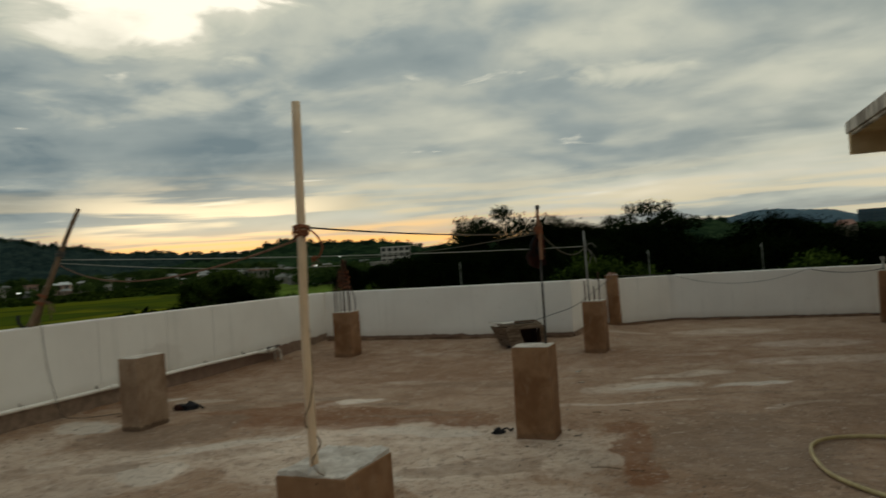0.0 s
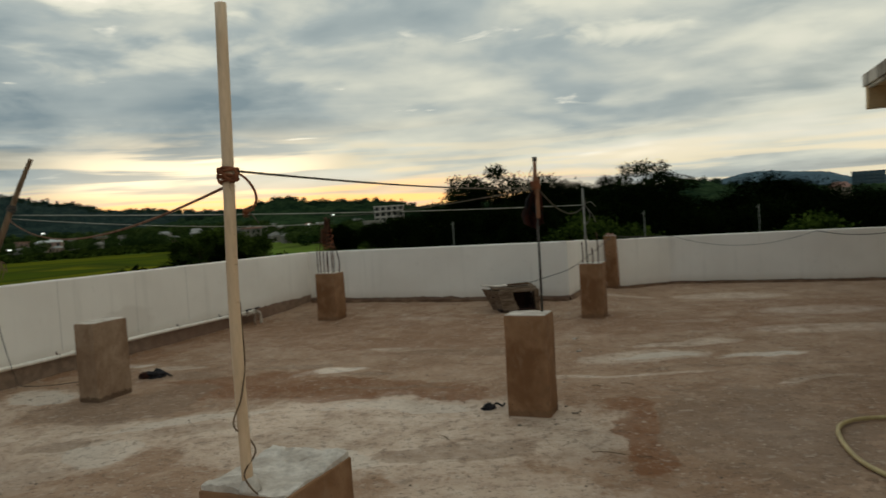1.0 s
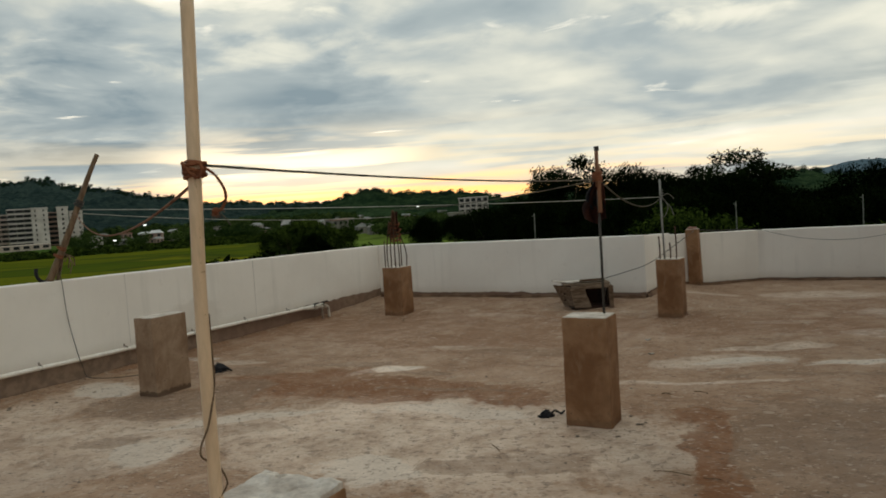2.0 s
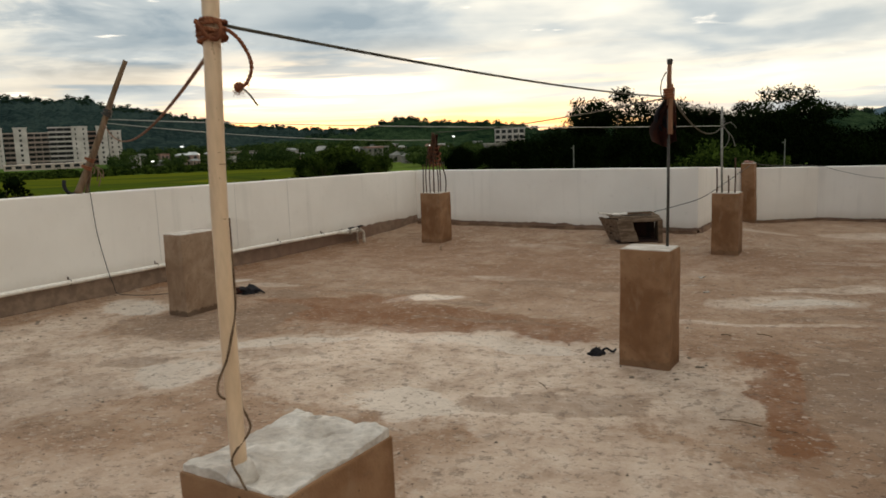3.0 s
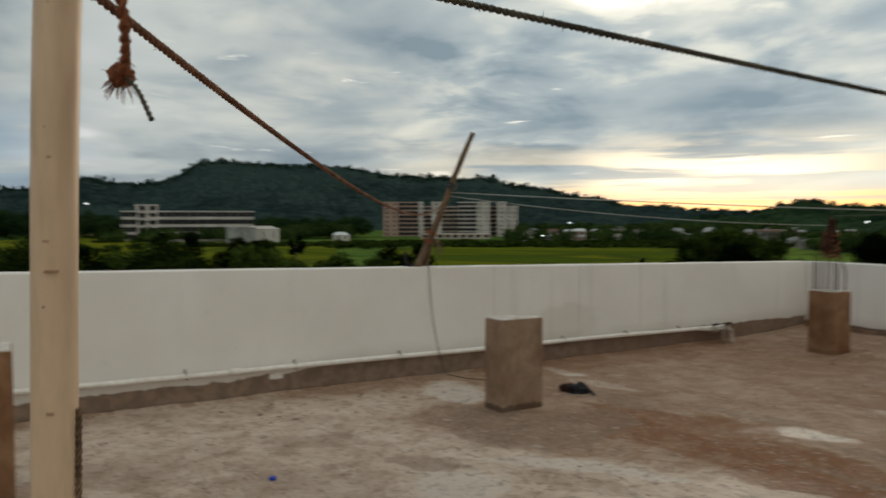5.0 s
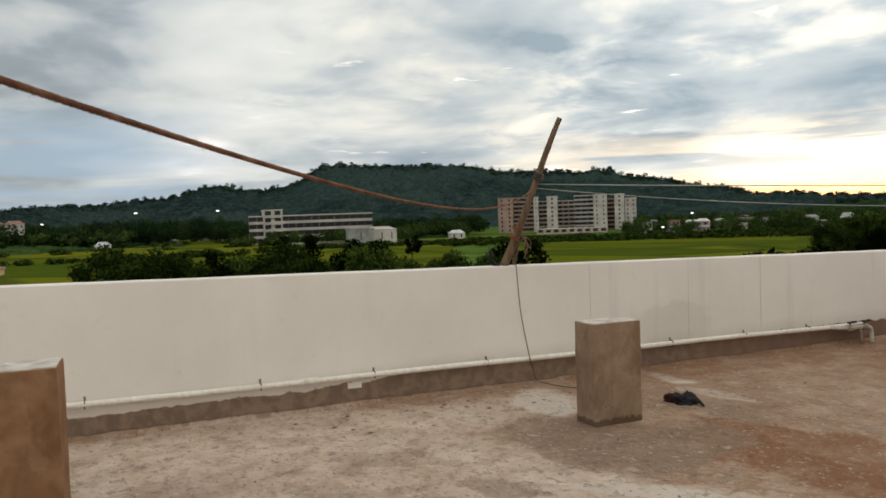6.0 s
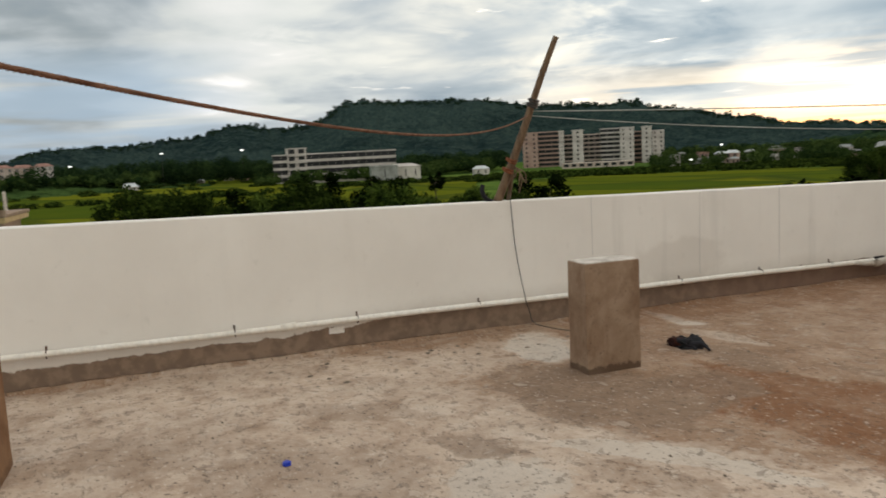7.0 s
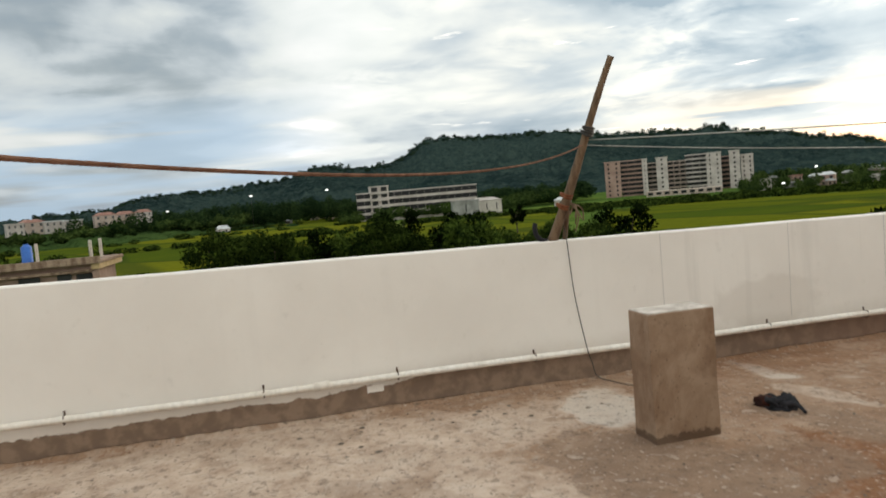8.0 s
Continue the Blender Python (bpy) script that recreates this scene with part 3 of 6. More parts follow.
M_HOUSE = plain("cream_wall_paint", (0.58, 0.54, 0.47), (0.72, 0.69, 0.63), 1.2, 0.8, grain=40, depth=0.2)
M_SOFFIT = plain("ochre_plaster", (0.48, 0.335, 0.18), (0.62, 0.46, 0.275), 1.5, 0.85, grain=40, depth=0.2)
M_FASCIA = plain("stained_eave_paint", (0.16, 0.14, 0.12), (0.66, 0.63, 0.58), 2.6, 0.85, grain=20, depth=0.2, stretch=(1.6, 1.6, 0.3))
M_GREYPOST = plain("grey_cement_render", (0.13, 0.135, 0.12), (0.24, 0.24, 0.22), 3.0, 0.9, grain=40, depth=0.3)
M_GROUND = make_ground_material()
M_PADDY = make_paddy_material()
# haze over the main hill is mixed into its forest greens
M_HILL_HAZED = make_wood_hill_material("hill_forest", (0.012, 0.025, 0.026), (0.038, 0.060, 0.052))
M_HILL_LOW = make_wood_hill_material("low_hill_forest", (0.007, 0.019, 0.011), (0.034, 0.060, 0.027))
M_LEAF_RIDGE = make_leaf_material("ridge_leaf", (0.010, 0.024, 0.018), (0.036, 0.062, 0.034), 0.05, 0.0)
# distance haze is put into this blue-grey base colour
M_HAZE_BLUE = plain("painted_haze_blue", (0.075, 0.12, 0.155), (0.095, 0.145, 0.175), 0.002, 0.95, grain=0.02, depth=0.3, dist=5.0, spec=0.0)
# near-black leaf: the crowns' backlit silhouette is put into the colour
M_LEAF_BACKLIT = make_leaf_material("tree_leaf", (0.0020, 0.0040, 0.0015), (0.010, 0.019, 0.0045))
M_LEAF_BELT = make_leaf_material("belt_leaf", (0.008, 0.020, 0.009), (0.034, 0.060, 0.020), 0.06, 0.0)
M_LEAF_MID = make_leaf_material("far_tree_leaf", (0.012, 0.027, 0.009), (0.066, 0.100, 0.026), 0.05, 0.0)
M_LEAF_BRIGHT = make_leaf_material("bush_leaf", (0.006, 0.014, 0.004), (0.085, 0.128, 0.022))
M_SLAB_OLD = plain("weathered_slab", (0.17, 0.105, 0.072), (0.40, 0.29, 0.215), 1.6, 0.9, grain=20, depth=0.2, stretch=(2, 2, 0.6))
M_JOINT = plain("faint_joint", (0.50, 0.485, 0.46), (0.60, 0.58, 0.55), 3.0, 0.85, grain=40, depth=0.1)
M_BARK = plain("bark", (0.035, 0.026, 0.018), (0.085, 0.065, 0.045), 3.0, 0.95, grain=20, depth=0.6, dist=0.03, stretch=(3, 3, 0.6))
M_PLASTER_FAR = plain("far_white_plaster", (0.45, 0.400, 0.365), (0.61, 0.555, 0.515), 0.15, 0.85, grain=2.0, depth=0.1)
M_PLASTER_TAN = plain("far_tan_plaster", (0.33, 0.215, 0.175), (0.45, 0.31, 0.255), 0.15, 0.85, grain=2.0, depth=0.1)
M_PLASTER_PINK = plain("far_pinkish_plaster", (0.46, 0.36, 0.305), (0.58, 0.48, 0.42), 0.15, 0.85, grain=2.0, depth=0.1)
M_PLASTER_OLD = plain("old_grey_plaster", (0.20, 0.185, 0.16), (0.34, 0.315, 0.275), 0.2, 0.9, grain=2.0, depth=0.1)
M_RISE = make_wood_hill_material("rise_scrub", (0.014, 0.032, 0.012), (0.045, 0.078, 0.022))
M_WINDOW_GREY = plain("far_window", (0.07, 0.075, 0.08), (0.14, 0.14, 0.14), 0.8, 0.5, grain=4.0, depth=0.05)
M_DARK_OPENING = plain("dark_interior", (0.010, 0.011, 0.012), (0.030, 0.030, 0.030), 0.8, 0.5, grain=4.0, depth=0.05)
M_ROOF_TIN = plain("pale_sheet_roof", (0.48, 0.50, 0.50), (0.64, 0.65, 0.65), 0.3, 0.5, grain=3.0, depth=0.1, spec=0.4)
M_ROOF_GREY = plain("old_sheet_roof", (0.22, 0.22, 0.21), (0.34, 0.34, 0.33), 0.3, 0.6, grain=3.0, depth=0.1)
M_CRATE = plain("old_crate_wood", (0.085, 0.052, 0.032), (0.20, 0.130, 0.085), 5.0, 0.85, grain=50, depth=0.4, stretch=(1, 6, 6))
M_ROOF_RED = plain("reddish_roof", (0.24, 0.12, 0.09), (0.36, 0.20, 0.16), 0.3, 0.85, grain=3.0, depth=0.2)
M_TANK = plain("blue_tank_plastic", (0.02, 0.11, 0.42), (0.03, 0.17, 0.58), 1.0, 0.4, grain=8.0, depth=0.05, spec=0.4)
M_BLUE = plain("blue_bottle_cap", (0.01, 0.03, 0.35), (0.02, 0.06, 0.5), 60.0, 0.35, grain=200, depth=0.05)
M_PRINT = plain("worn_print", (0.30, 0.17, 0.09), (0.46, 0.31, 0.20), 60.0, 0.6, grain=300, depth=0.05)
M_PEBBLE = plain("mortar_crumb", (0.17, 0.125, 0.095), (0.40, 0.33, 0.27), 30.0, 0.95, grain=160, depth=0.4, vary=0.6)

# ---------------------------------------------------------------- building blocks


def part(name, bm, mat, parent=None, label="", smooth=False):
    """One bmesh, linked as one mesh object under a thing or a part."""
    me = bpy.data.meshes.new(name)
    bm.to_mesh(me)
    bm.free()
    return part_mesh(name, me, mat, parent, label, smooth)


def part_mesh(name, me, mat, parent=None, label="", smooth=False):
    me.materials.clear()
    me.materials.append(mat)
    if smooth:
        me.polygons.foreach_set("use_smooth", [True] * len(me.polygons))
    ob = new(name, me)
    if parent is not None:
        ob.parent = parent
    if label:
        tagged(ob, label)
    return ob


def base(name, x, y, z=0.0, turn=0.0):
    """An Empty at a thing's base."""
    ob = new(name)
    ob.empty_display_size = 0.2
    ob.matrix_basis = pose(x, y, z, 0, 0, turn)
    return ob


def block(sx, sy, sz, at=(0, 0, 0), bevel=0.0, turn=0.0, bm=None, wobble=0.0, cuts=0):
    """A box that stands on at, with softened and slightly uneven edges."""
    own = bm or bmesh.new()
    made = bmesh.ops.create_cube(own, size=1.0)["verts"]
    m = pose(*at, 0, 0, turn) @ Matrix.Translation((0, 0, sz / 2)) @ Matrix.Diagonal((sx, sy, sz, 1))
    bmesh.ops.transform(own, matrix=m, verts=made)
    edges = list({e for v in made for e in v.link_edges})
    if cuts:
        bmesh.ops.subdivide_edges(own, edges=edges, cuts=cuts, use_grid_fill=True)
    if bevel:
        corner = [e for e in own.edges if len(e.link_faces) == 2 and e.calc_face_angle(0) > 0.5] if bm is None else edges
        bmesh.ops.bevel(own, geom=corner, offset=bevel, segments=2, affect="EDGES", profile=0.6)
    if wobble and bm is None:
        for v in own.verts:
            v.co += noise.noise_vector(v.co * 5.0) * wobble
    return own


def sweep_mesh(name, points, radius, sides=8, closed_ends=True):
    """A tube along points; radius is a number or one for each point."""
    pts = [Vector(p) for p in points]
    radii = [radius] * len(pts) if isinstance(radius, (int, float)) else list(radius)
    verts, faces = [], []
    side = None
    for n, p in enumerate(pts):
        ahead = (pts[min(n + 1, len(pts) - 1)] - pts[max(n - 1, 0)]).normalized()
        if side is None:
            side = ahead.orthogonal().normalized()
        side = (side - ahead * side.dot(ahead)).normalized()
        other = ahead.cross(side)
        for s in range(sides):
            a = 2 * math.pi * s / sides
            verts.append(p + (side * math.cos(a) + other * math.sin(a)) * radii[n])
    for n in range(len(pts) - 1):
        for s in range(sides):
            a, b = n * sides + s, n * sides + (s + 1) % sides
            faces.append((a, b, b + sides, a + sides))
    if closed_ends:
        faces.append(tuple(range(sides - 1, -1, -1)))
        faces.append(tuple(range((len(pts) - 1) * sides, len(pts) * sides)))
    me = bpy.data.meshes.new(name)
    me.from_pydata(verts, [], faces)
    return me


def sag(a, b, drop, count=24):
    """Points of a line that hangs between a and b."""
    a, b = Vector(a), Vector(b)
    return [a.lerp(b, n / count) - Vector((0, 0, 4 * drop * (n / count) * (1 - n / count))) for n in range(count + 1)]


def curve_through(points, per=8):
    """A smooth line through points (Catmull-Rom)."""
    p = [Vector(q) for q in points]
    p = [2 * p[0] - p[1], *p, 2 * p[-1] - p[-2]]
    out = []
    for n in range(1, len(p) - 2):
        for s in range(per):
            t = s / per
            out.append(0.5 * (2 * p[n] + (p[n + 1] - p[n - 1]) * t + (2 * p[n - 1] - 5 * p[n] + 4 * p[n + 1] - p[n + 2]) * t * t + (3 * p[n] - p[n - 1] - 3 * p[n + 1] + p[n + 2]) * t**3))
    return out + [p[-2]]


def twisted(name, points, radius, pitch, mat, parent, label="", fibres=False):
    """A two-strand twisted rope along points, with fibres that stick out; one mesh."""
    pts = [Vector(q) for q in points]
    steps, fine = [], []
    for a, b in zip(pts, pts[1:]):
        n = max(1, int((b - a).length / (pitch / 6)))
        fine += [a.lerp(b, s / n) for s in range(n)]
    fine.append(pts[-1])
    bm = bmesh.new()
    for strand in (0, math.pi):
        run, line = 0.0, []
        for n, q in enumerate(fine):
            ahead = (fine[min(n + 1, len(fine) - 1)] - fine[max(n - 1, 0)]).normalized()
            side = ahead.cross(Vector((0.3, 0.2, 1))).normalized()
            other = ahead.cross(side)
            run += (q - fine[n - 1]).length if n else 0
            a = strand + 2 * math.pi * run / pitch
            line.append(q + (side * math.cos(a) + other * math.sin(a)) * radius * (0.40 if fibres else 0.55))
        me = sweep_mesh("strand", line, radius * (0.70 if fibres else 0.62), 6)
        bm.from_mesh(me)
        bpy.data.meshes.remove(me)
    rnd = random.Random(7)
    for n in range(0, len(fine) - 1, 9) if fibres else ():
        q = fine[n]
        w = Vector((rnd.uniform(-1, 1), rnd.uniform(-1, 1), rnd.uniform(-1, 1))).normalized()
        e = (fine[n + 1] - q).normalized() * 0.0016
        tip = q + w * radius * rnd.uniform(1.6, 2.6)
        vs = [bm.verts.new(x) for x in (q - e, q + e, tip)]
        bm.faces.new(vs)
    return part(name, bm, mat, parent, label, True)


# the roof's own axes: the west wall runs along AWAY, the north wall along ACROSS
TURN = -21.2
ACROSS = Vector((math.cos(radians(TURN)), math.sin(radians(TURN)), 0))
AWAY = Vector((-math.sin(radians(TURN)), math.cos(radians(TURN)), 0))
WEST0 = Vector((-5.65, 7.22, 0))


def west(s, z=0.0, out=0.0):
    """A point on the west wall's inner face, s metres along it; out: towards the roof's middle."""
    return WEST0 + AWAY * s + ACROSS * out + Vector((0, 0, z))


# ---------------------------------------------------------------- the roof: floor, building, parapets
CORNER = Vector((-2.70, 14.91, 0))
JOG = Vector((1.956, 13.076, 0))
OUTLINE = [west(-14), CORNER, JOG, JOG + AWAY * 1.8, Vector((4.25, 15.32, 0)), Vector((6.78, 14.32, 0)), Vector((8.35, 13.85, 0)), Vector((10.8, 12.3, 0)), Vector((11.8, 5.5, 0)), Vector((9.5, -6.5, 0))]


def inside(x, y, ring):
    hit = False
    for a, b in zip(ring, ring[1:] + ring[:1]):
        if (a.y > y) != (b.y > y) and x < (b.x - a.x) * (y - a.y) / (b.y - a.y) + a.x:
            hit = not hit
    return hit


def floor_height(x, y):
    """The screed rises a little towards the north parapet."""
    d = (CORNER - Vector((x, y, 0))).dot(AWAY)
    rise = 0.10 * (1 - min(1.0, max(0.0, d / 1.9))) ** 1.6 if x < 2.6 else 0.10 * max(0.0, 1 - (x - 2.6) / 0.7) * (1 - min(1.0, max(0.0, d / 1.9))) ** 1.6
    return rise + 0.006 * noise.noise(Vector((x * 0.9, y * 0.9, 3))) * min(1.0, max(0.0, d))


def make_floor():
    ring = [p + (p - Vector((0.5, 5, 0))).normalized() * 0.12 for p in OUTLINE]
    step = 0.2
    keys, verts, faces = {}, [], []

    def vert(i, j):
        if (i, j) not in keys:
            keys[i, j] = len(verts)
            x, y = i * step, j * step
            verts.append((x, y, floor_height(x, y)))
        return keys[i, j]

    for i in range(-58, 60):
        for j in range(-36, 80):
            if inside((i + 0.5) * step, (j + 0.5) * step, ring):
                faces.append((vert(i, j), vert(i + 1, j), vert(i + 1, j + 1), vert(i, j + 1)))
    me = bpy.data.meshes.new("floor")
    me.from_pydata(verts, [], faces)
    tagged(part_mesh("floor", me, M_FLOOR, None, "", True), "bare cement roof floor with lime-pale and brown dirt stains", "floor", "", "structure")


def prism(points, z0, z1, mat, name):
    bm = bmesh.new()
    low = [bm.verts.new((p.x, p.y, z0)) for p in points]
    top = [bm.verts.new((p.x, p.y, z1)) for p in points]
    bm.faces.new(top)
    bm.faces.new(low[::-1])
    for n in range(len(points)):
        m = (n + 1) % len(points)
        bm.faces.new((low[n], low[m], top[m], top[n]))
    bmesh.ops.recalc_face_normals(bm, faces=bm.faces)
    return part(name, bm, mat)


def wall_run(name, a, b, top_a, top_b, mat, label, thick=0.14, joints=()):
    """A parapet from a to b whose top falls from top_a to top_b; the inner face is on the line."""
    a, b = Vector(a), Vector(b)
    along = (b - a).normalized()
    out = Vector((-along.y, along.x, 0))
    length, cells = (b - a).length, max(2, int((b - a).length / 0.35))
    bm = bmesh.new()
    prof = [(0.0, -0.14), (0.0, -1.0), (0.010, -1.0), (thick - 0.010, -1.0), (thick, -1.0), (thick, -0.14)]
    rings = []
    for n in range(cells + 1):
        s = length * n / cells
        top = top_a + (top_b - top_a) * n / cells + 0.004 * noise.noise(Vector((s * 1.7, a.x, 1)))
        row = []
        for q, (o, z) in enumerate(prof):
            zz = z if q in (0, 5) else (top - 0.012 if q in (1, 4) else top)
            p = a + along * s + out * (o + 0.003 * noise.noise(Vector((s * 1.1, a.y, zz))))
            row.append(bm.verts.new((p.x, p.y, zz)))
        rings.append(row)
    for r, q in zip(rings, rings[1:]):
        for n in range(5):
            bm.faces.new((r[n], q[n], q[n + 1], r[n + 1]))
    bm.faces.new(rings[0])
    bm.faces.new(rings[-1][::-1])
    bmesh.ops.recalc_face_normals(bm, faces=bm.faces)
    return tagged(part(name, bm, mat), label, "parapet wall", "", "structure")


def west_top(s):
    return 1.212 - 0.0195 * s


make_floor()
def joint(wall, a, b, width=0.007, mat=None):
    """A thin grey joint line in the paint, a hair proud of the wall."""
    along = (Vector(b) - Vector(a)).normalized()
    part_mesh("joint", sweep_mesh("joint", [Vector(a).lerp(Vector(b), n / 12) + Vector((0.004 * noise.noise(Vector((n, a[0], 0))), 0, 0)) for n in range(13)], width * 0.5, 4), mat or M_FILLET, wall, "thin grey joint line")


tagged(prism([p + (p - Vector((0.5, 5, 0))).normalized() * 0.10 for p in OUTLINE], -13.0, -0.15, M_HOUSE, "building_body"), "storeys of the building under the roof", "building", "", "structure")
P = OUTLINE
W_WEST = wall_run("wall_west", P[0], P[1], west_top(-14), west_top(8.235), M_WALL_DAMP, "white painted parapet wall with a damp grey smudge")
W_NORTH = wall_run("wall_north", P[1], P[2], 1.05, 1.068, M_WALL, "white painted parapet wall in evening shade")
wall_run("wall_return", P[2], P[3], 1.068, 0.985, M_WALL, "short white return of the parapet")
wall_run("wall_bay", P[3], P[4], 0.955, 0.918, M_WALL_EAST, "white painted parapet wall of a bay")
wall_run("wall_northeast", P[4], P[5], 0.918, 0.934, M_WALL_EAST, "white painted parapet wall with a slack cable")
wall_run("wall_east_bay", P[5], P[6], 0.934, 0.93, M_WALL_EAST, "white painted parapet wall in shade")
wall_run("wall_east_turn", P[6], P[7], 0.93, 0.93, M_WALL_EAST, "white painted parapet wall turning behind the stair house")
wall_run("wall_east", P[7], P[8], 0.93, 1.1, M_WALL_EAST, "white painted parapet wall")
wall_run("wall_southeast", P[8], P[9], 1.1, 1.1, M_WALL_EAST, "white painted parapet wall")
wall_run("wall_south", P[9], P[0], 1.1, west_top(-14), M_WALL, "white painted parapet wall")

joint(W_WEST, west(4.84, 0.30, 0.001), west(4.84, west_top(4.84) - 0.01, 0.001), 0.005, M_JOINT)
joint(W_WEST, west(3.83, 0.30, 0.001), west(3.84, west_top(3.84) - 0.01, 0.001), 0.004, M_JOINT)
joint(W_WEST, west(2.60, 0.30, 0.001), west(2.60, west_top(2.6) - 0.01, 0.001), 0.004, M_JOINT)
flap = bmesh.new()
bmesh.ops.create_grid(flap, x_segments=8, y_segments=5, size=0.5)
for v in flap.verts:
    q = west(0.09 + v.co.x * 0.13, 0.185 + v.co.y * 0.05 * (1 + 0.5 * noise.noise(Vector((v.co.x * 6, 0, 3)))), 0.006 + 0.004 * noise.noise(v.co * 5))
    v.co = q
bmesh.ops.solidify(flap, geom=flap.faces[:], thickness=0.006)
part("loose_plaster", flap, M_WALL_EAST, W_WEST, "scale of white plaster below the pipe")
for run in (0.95, 2.45, 3.3):
    foot = CORNER + ACROSS * run - AWAY * 0.001
    joint(W_NORTH, (foot.x, foot.y, 0.2), (foot.x, foot.y, 1.04), 0.006, M_JOINT)


def fillet(name, a, b, high, deep, label, mat=None):
    """A ragged cement fillet at the foot of a wall."""
    a, b = Vector(a), Vector(b)
    along = (b - a).normalized()
    out = Vector((along.y, -along.x, 0))
    length = (b - a).length
    cells = int(length / 0.12)
    bm = bmesh.new()
    rings = []
    for n in range(cells + 1):
        s = length * n / cells
        p = a + along * s
        k = 1 + 0.55 * noise.noise(Vector((s * 1.6, a.x * 3, 2))) + 0.25 * noise.noise(Vector((s * 6.0, a.y, 5)))
        g = floor_height(p.x, p.y) - 0.01
        row = []
        for o, z in ((0.002, g - 0.03), (0.010, g + high * k), (deep * 0.25 * k + 0.008, g + high * 0.85 * k), (deep * 0.6 * k, g + high * 0.3 * k), (deep * 1.2 * k, g)):
            q = p + out * o
            row.append(bm.verts.new((q.x, q.y, z)))
        rings.append(row)
    for r, q in zip(rings, rings[1:]):
        for n in range(4):
            bm.faces.new((r[n], r[n + 1], q[n + 1], q[n]))
    bmesh.ops.recalc_face_normals(bm, faces=bm.faces)
    return tagged(part(name, bm, mat or M_FILLET, None, "", True), label, "cement fillet", "", "structure")


fillet("trim_west", P[0], P[1], 0.038, 0.11, "rough pale cement fillet at the foot of the parapet", M_FLOOR)
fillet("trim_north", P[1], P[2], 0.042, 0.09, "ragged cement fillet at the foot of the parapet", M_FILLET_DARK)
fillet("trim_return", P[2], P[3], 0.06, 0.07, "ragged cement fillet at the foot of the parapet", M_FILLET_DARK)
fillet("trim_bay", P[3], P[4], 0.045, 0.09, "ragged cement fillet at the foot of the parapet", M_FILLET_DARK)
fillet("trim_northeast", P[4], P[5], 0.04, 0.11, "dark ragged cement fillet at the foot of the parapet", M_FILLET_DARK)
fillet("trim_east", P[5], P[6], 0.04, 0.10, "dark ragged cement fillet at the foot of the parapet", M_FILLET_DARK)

# ---------------------------------------------------------------- column stubs


def column(name, x, y, a, b, high, label, turn=TURN, group="column stubs", lean=(0, 0), mat=None, mound=0.0):
    """A cut-off concrete column: shaft, pale rough top."""
    thing = base(name, x, y, floor_height(x, y) - 0.012, turn)
    bm = block(a, b, high, bevel=0.007, wobble=0.004, cuts=5)
    for v in bm.verts:
        v.co.x += lean[0] * v.co.z + 0.004 * noise.noise(v.co * 9 + Vector((x, y, 0)))
        v.co.y += lean[1] * v.co.z + 0.004 * noise.noise(v.co * 9 + Vector((y, x, 4)))
    part("shaft", bm, mat or M_COLUMN, thing)
    bm = block(a - 0.014, b - 0.014, 0.014, (lean[0] * high, lean[1] * high, high - 0.007), bevel=0.003)
    bmesh.ops.subdivide_edges(bm, edges=bm.edges[:], cuts=22 if mound else 3, use_grid_fill=True)
    for v in bm.verts:
        if mound and v.co.z > high - 0.002:
            q = v.co * 16 + Vector((x, y, 0))
            v.co.z += 0.008 * max(-0.2, noise.noise(q)) + 0.006 * noise.noise(q * 2.7) + 0.004 * noise.noise(q * 6.0)
        v.co += noise.noise_vector(v.co * 14 + Vector((x, y, 0))) * 0.004
        if mound and v.co.z > high:
            v.co.z += mound * (0.6 + 0.8 * noise.noise(v.co * 9)) * min(1.0, 5 * max(0.0, v.co.y + 0.05, 0.06 - v.co.x))
    part("top", bm, M_SCREED, thing, "pale rough mortar top")
    return tagged(thing, label, "concrete column", group)


column("concrete_column", -3.578, 8.340, 0.26, 0.445, 0.815, "short square brown concrete column stub beside a black rag", mat=M_COLUMN_PALE)
column("concrete_column", -1.998, 13.09, 0.352, 0.335, 0.785, "short concrete column stub with rusty bars standing out")
column("concrete_column", 0.733, 6.880, 0.355, 0.26, 0.850, "short brown concrete column stub with a tall rod on top")
column("concrete_column", 2.120, 11.70, 0.330, 0.30, 0.800, "short concrete column stub with bars and a pale pole")
column("concrete_column", -4.85, 4.43, 0.36, 0.42, 0.915, "brown concrete column stub near the white parapet")
column("concrete_column", -0.472, 3.181, 0.340, 0.420, 0.903, "concrete column stub with a broad pale top carrying a pole", mound=0.022)
column("concrete_post", 3.05, 14.86, 0.21, 0.2, 1.0, "tall brown concrete post against the parapet", TURN, "slim posts", (-0.03, 0.0))
column("concrete_post", 7.32, 13.02, 0.20, 0.2, 0.90, "dark brown concrete post against the parapet", TURN, "slim posts")

# ---------------------------------------------------------------- land, fields, hills
GROUND_Z = -10.0


WEST_STAND = Vector((-0.3, 4.4, 0))


def polar(az, d, z=GROUND_Z, stand=None):
    """A place by its bearing (degrees clockwise from +y) and distance."""
    at = Vector((d * math.sin(radians(az)), d * math.cos(radians(az)), z))
    return at if stand is None else at + stand


